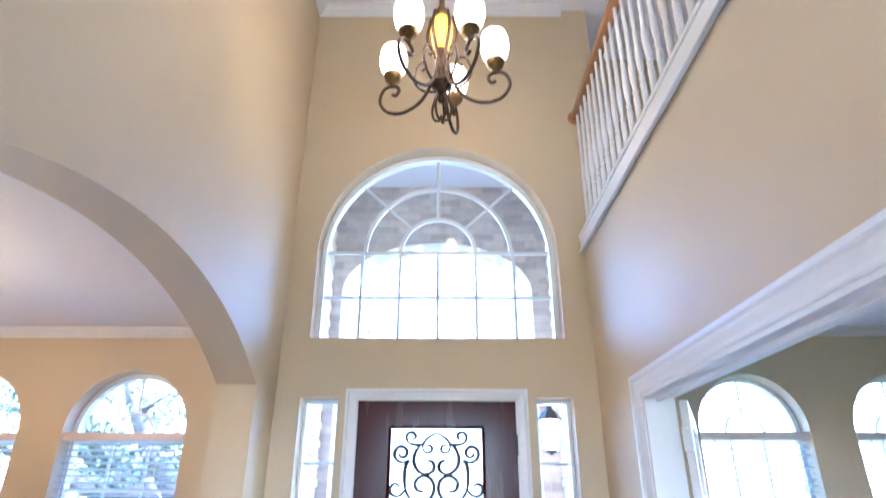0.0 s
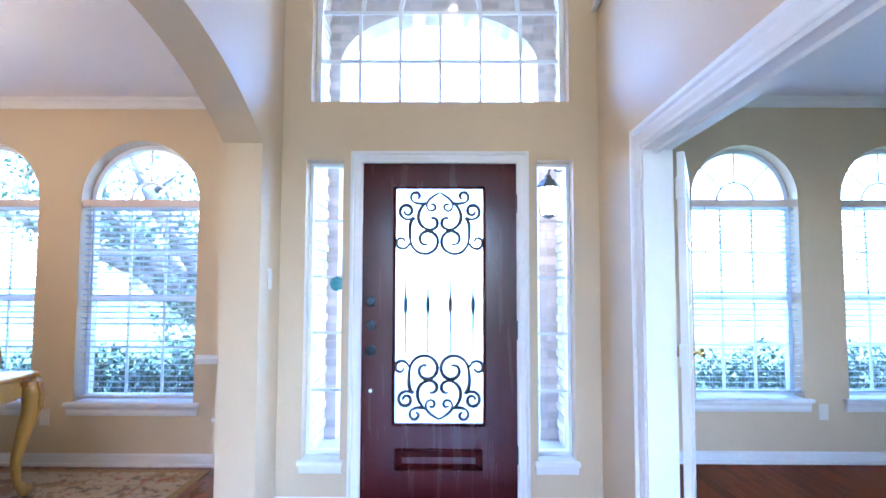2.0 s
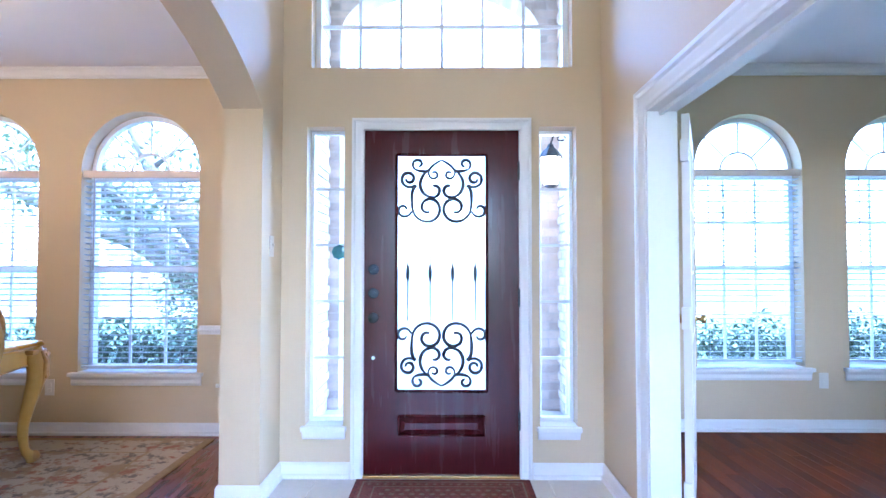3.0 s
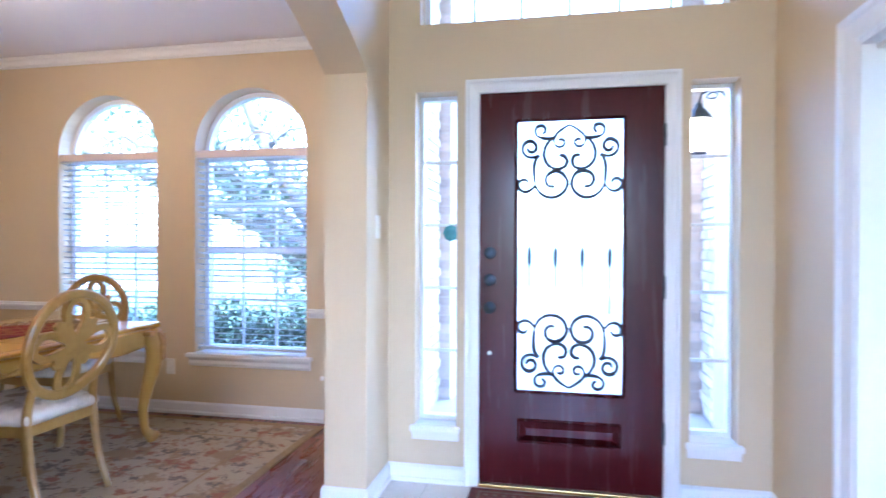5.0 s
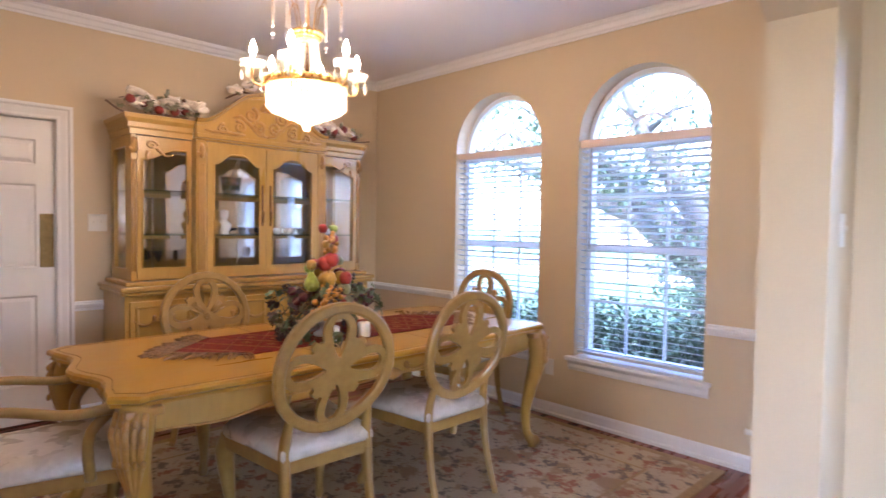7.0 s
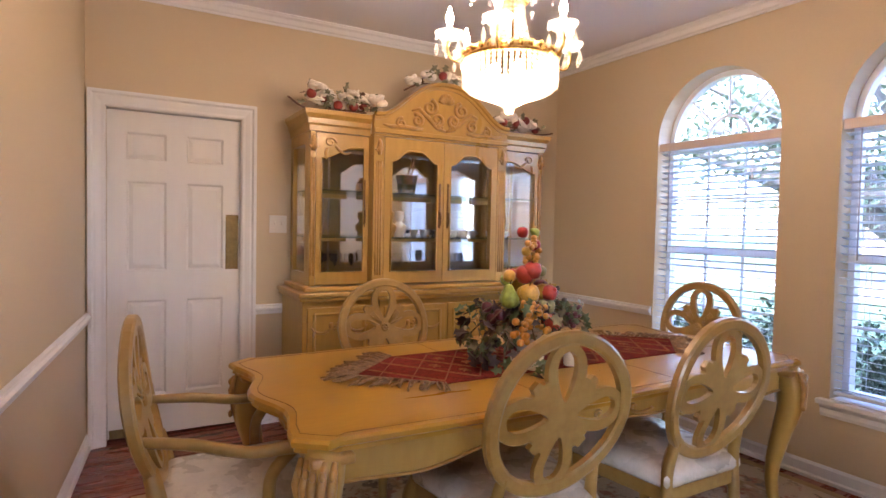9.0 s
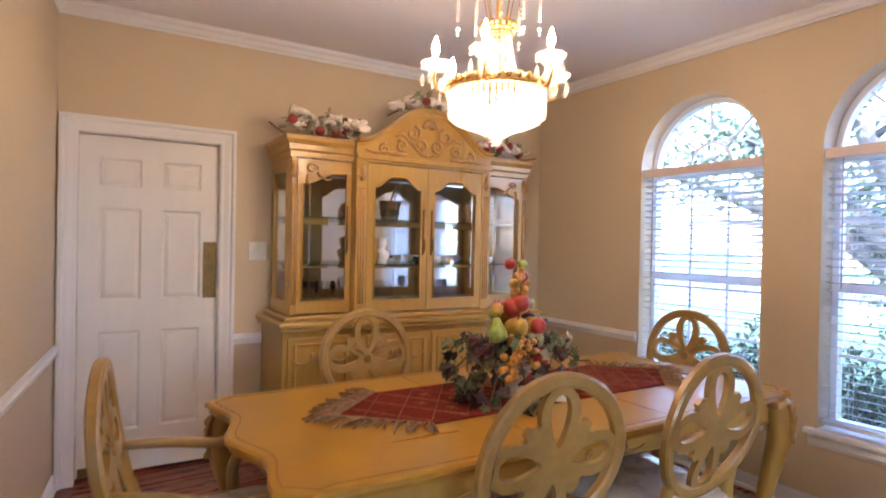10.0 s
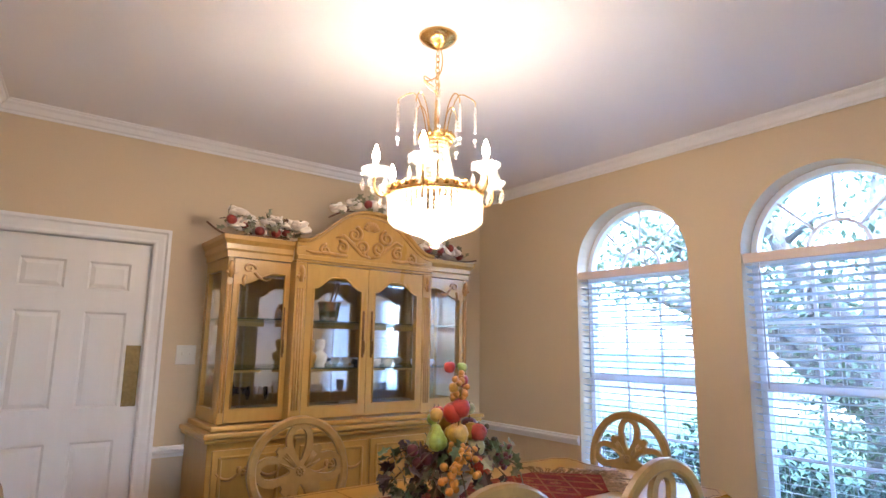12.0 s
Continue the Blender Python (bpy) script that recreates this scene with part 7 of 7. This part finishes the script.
hedge(-4.6, -1.3, 5.1, 0.85, 15000, "clipped dark green hedge under the dining room windows")
hedge(1.3, 4.4, 5.0, 0.85, 14000, "clipped dark green hedge under the study windows")
blobs = [(-1.2 + rngb.uniform(-0.2, 0.2), 7.2 + rngb.uniform(-0.3, 0.3), 0.1 + 0.2 * i, 0.3, 0.35, 0.3) for i in range(13)]
tagged(leaf_cloud("shrub", blobs, 3800, 0.08, M_leaf), "tall loose green shrub beyond the porch", "shrub", "", "stuff")
blobs = [(-2.6 + rngb.uniform(-1.2, 1.0), 7.2 + rngb.uniform(-0.4, 0.4), 0.7 + rngb.uniform(-0.3, 0.5), 0.4, 0.35, 0.35) for i in range(12)]
tagged(leaf_cloud("rose_bush", blobs, 1500, 0.07, M_leaf2), "loose rose bushes in the front bed", "bush", "", "stuff")


def oak(x, y, h, seed, label, spread=3.6, leaves=9000, low=2.2, limbs=7, lean=180, arc_=180):
    """An oak: tapered forked trunk, long limbs, crown of leaf clumps with gaps."""
    rng = random.Random(seed)
    t = thing("oak_tree", label, "tree", pose(x, y, -0.2))
    bm = bmesh.new()
    clumps = []
    tube(bm, [(0, 0, 0), (0.05, 0, 0.8), (0.0, 0.05, low)], [0.30, 0.24, 0.22], 10)
    for i in range(limbs):
        a = radians(lean + rng.uniform(-arc_, arc_))
        ln = spread * rng.uniform(0.7, 1.15)
        p = Vector((0, 0.05, low - 0.35))
        pts, rs = [p.copy()], [0.16]
        d = Vector((math.cos(a), math.sin(a), rng.uniform(0.8, 1.7))).normalized()
        for k in range(7):
            d = (d + Vector((rng.uniform(-0.3, 0.3), rng.uniform(-0.3, 0.3), rng.uniform(-0.22, 0.2)))).normalized()
            p = p + d * ln / 7
            pts.append(p.copy())
            rs.append(0.16 * (1 - (k + 1) / 8) + 0.012)
            if k >= 2:
                e = p + Vector((rng.uniform(-0.9, 0.9), rng.uniform(-0.9, 0.9), rng.uniform(-0.3, 0.8)))
                tube(bm, [p, p.lerp(e, 0.5) + Vector((0, 0, 0.1)), e], [rs[-1] * 0.5, 0.02, 0.008], 5)
                clumps.append((*e, 0.5, 0.5, 0.28))
                clumps.append((*p, 0.4, 0.4, 0.25))
        tube(bm, pts, rs, 7)
    part("trunk", bm, M_bark, t, smooth=True)
    leaf_cloud("crown", clumps, leaves, 0.085 if leaves > 7000 else 0.12, M_leaf2, t)
    return t


oak(-2.95, 7.3, 6, 3, "large spreading oak with grey bark on the lawn", 3.8, 7500, 1.35, 10, 150, 75)
oak(-19.0, 36.0, 8, 9, "far street oak with full green crown", 5.0, 5000, 2.4)
oak(5.5, 34.0, 8, 12, "far street oak with full green crown", 5.0, 5000, 2.4)

# house across the road
hs = thing("neighbour_house", "pale pink brick house with grey roof across the road", "house", pose(-22, 52, -0.15))
part("wall", boxes((-9, 9, 0, 9, 0, 3.0)), M_redbrick, hs)
bm = bmesh.new()
v = [bm.verts.new(q) for q in ((-9.6, -0.6, 3), (9.6, -0.6, 3), (9.6, 9.6, 3), (-9.6, 9.6, 3), (-5, 4.5, 4.9), (5, 4.5, 4.9))]
for q in ((0, 1, 5, 4), (1, 2, 5), (2, 3, 4, 5), (3, 0, 4), (0, 3, 2, 1)):
    bm.faces.new([v[i] for i in q])
part("roof", bm, M_roof, hs)
for x in (-6, -2.5, 3, 6):
    wnd = part("window", boxes((x - 0.7, x + 0.7, -0.05, 0.02, 0.9, 2.4)), M_trim, hs)
    part("pane", boxes((x - 0.6, x + 0.6, -0.07, -0.051, 1.0, 2.3)), M_asph, wnd)
part("door", boxes((0, 1.0, -0.05, 0.02, 0, 2.1)), M_trim, hs)

# ---- floor tiles of the foyer ----
tb = bmesh.new()
box(tb, -0.1495, 0.1495, -0.1495, 0.1495, -0.006, 0.0, bevel=0.0015)
tme = bpy.data.meshes.new("tile")
bmesh.ops.recalc_face_normals(tb, faces=tb.faces[:])
tb.to_mesh(tme)
tb.free()
tme.materials.append(M_tile)
for i in range(6):
    for j in range(20):
        x, y = XLD + 0.10 + 0.17 + i * 0.335, YB - 0.16 - j * 0.325
        o = new("tile", tme)
        o.parent = floor
        o.matrix_local = Matrix.Translation((x, y, random.uniform(0, 0.0006))) @ Matrix.Diagonal((1.11, 1.075, 1, 1))

# ---- bricks of the porch walls ----
bb = bmesh.new()
box(bb, -0.012, 0.012, -0.096, 0.096, -0.031, 0.031, bevel=0.003)
bmesh.ops.recalc_face_normals(bb, faces=bb.faces[:])
brme = bpy.data.meshes.new("brick")
bb.to_mesh(brme)
bb.free()
brme.materials.append(M_brick)
for side, nm in ((-1, "porch_wall_west"), (1, "porch_wall_east")):
    host = bpy.data.objects[nm]
    for r in range(28):
        for c in range(7):
            y = YO + 0.10 + c * 0.205 + (0.1 if r % 2 else 0)
            if y > 4.93:
                continue
            o = new("brick", brme)
            o.parent = host
            o.matrix_local = pose(side * (1.02 - 0.004 + random.uniform(-0.002, 0.002)), y, 0.06 + r * 0.075)
    vs, fs = [], []
    for r in range(28, 58):
        for c in range(7):
            y = YO + 0.10 + c * 0.205 + (0.1 if r % 2 else 0)
            if y > 4.93:
                continue
            x, z = side * 1.02, 0.06 + r * 0.075
            k = len(vs)
            for dx in (0, -side * 0.012):
                for dy, dz in ((-0.096, -0.031), (0.096, -0.031), (0.096, 0.031), (-0.096, 0.031)):
                    vs.append((x + dx, y + dy, z + dz))
            fs += [(k + 4, k + 5, k + 6, k + 7), (k, k + 1, k + 5, k + 4), (k + 1, k + 2, k + 6, k + 5), (k + 2, k + 3, k + 7, k + 6), (k + 3, k, k + 4, k + 7)]
    me = bpy.data.meshes.new("upper_bricks")
    me.from_pydata(vs, [], fs)
    me.materials.append(M_brick)
    o = tagged(new("upper_bricks", me), "upper courses of buff brick", "", "", "stuff")
    o.parent = host

# ---- floor boards ----


def boards(host, material, x0, x1, y0, y1, near, w=0.0845):
    """Strip boards along y: those of the near stretch are pieces, the rest joined."""
    meshes = {}
    rb = random.Random(int(100 * x1 + 7))
    vs, fs = [], []
    n = int((x1 - x0) / w)
    for i in range(n):
        xa = x0 + i * w
        y = y0
        first = True
        while y < y1 - 0.01:
            L = min(rb.choice((0.55, 0.75, 0.95, 1.15)) * (0.5 if first else 1), y1 - y)
            if y1 - y - L < 0.2:
                L = y1 - y
            first = False
            L = round(L, 3)
            if near(xa + w / 2, y + L / 2):
                if L not in meshes:
                    b = bmesh.new()
                    box(b, 0.0006, w - 0.0006, 0.0006, L - 0.0006, -0.008, 0.0, bevel=0.0008)
                    bmesh.ops.recalc_face_normals(b, faces=b.faces[:])
                    me = bpy.data.meshes.new("board")
                    b.to_mesh(me)
                    b.free()
                    me.materials.append(material)
                    meshes[L] = me
                o = new("board", meshes[L])
                o.parent = host
                o.location = (xa, y, rb.uniform(-0.0004, 0.0))
            else:
                k = len(vs)
                for px, py in ((xa + 0.001, y + 0.001), (xa + w - 0.001, y + 0.001), (xa + w - 0.001, y + L - 0.001), (xa + 0.001, y + L - 0.001)):
                    vs.append((px, py, -0.0005))
                fs.append((k, k + 1, k + 2, k + 3))
            y += L
    me = bpy.data.meshes.new("boards")
    me.from_pydata(vs, [], fs)
    me.materials.append(material)
    o = new("boards", me)
    o["kind"] = "stuff"
    o.parent = host


boards(floor_d, M_wood_d, XW - 0.14, XLD + 0.10, YS, YF, lambda x, y: x > -1.75 or (x < -4.2 and y < 2.2))
boards(floor_s, M_wood_s, XR + 0.06, XE, -1.48, YFS, lambda x, y: y > 2.0)
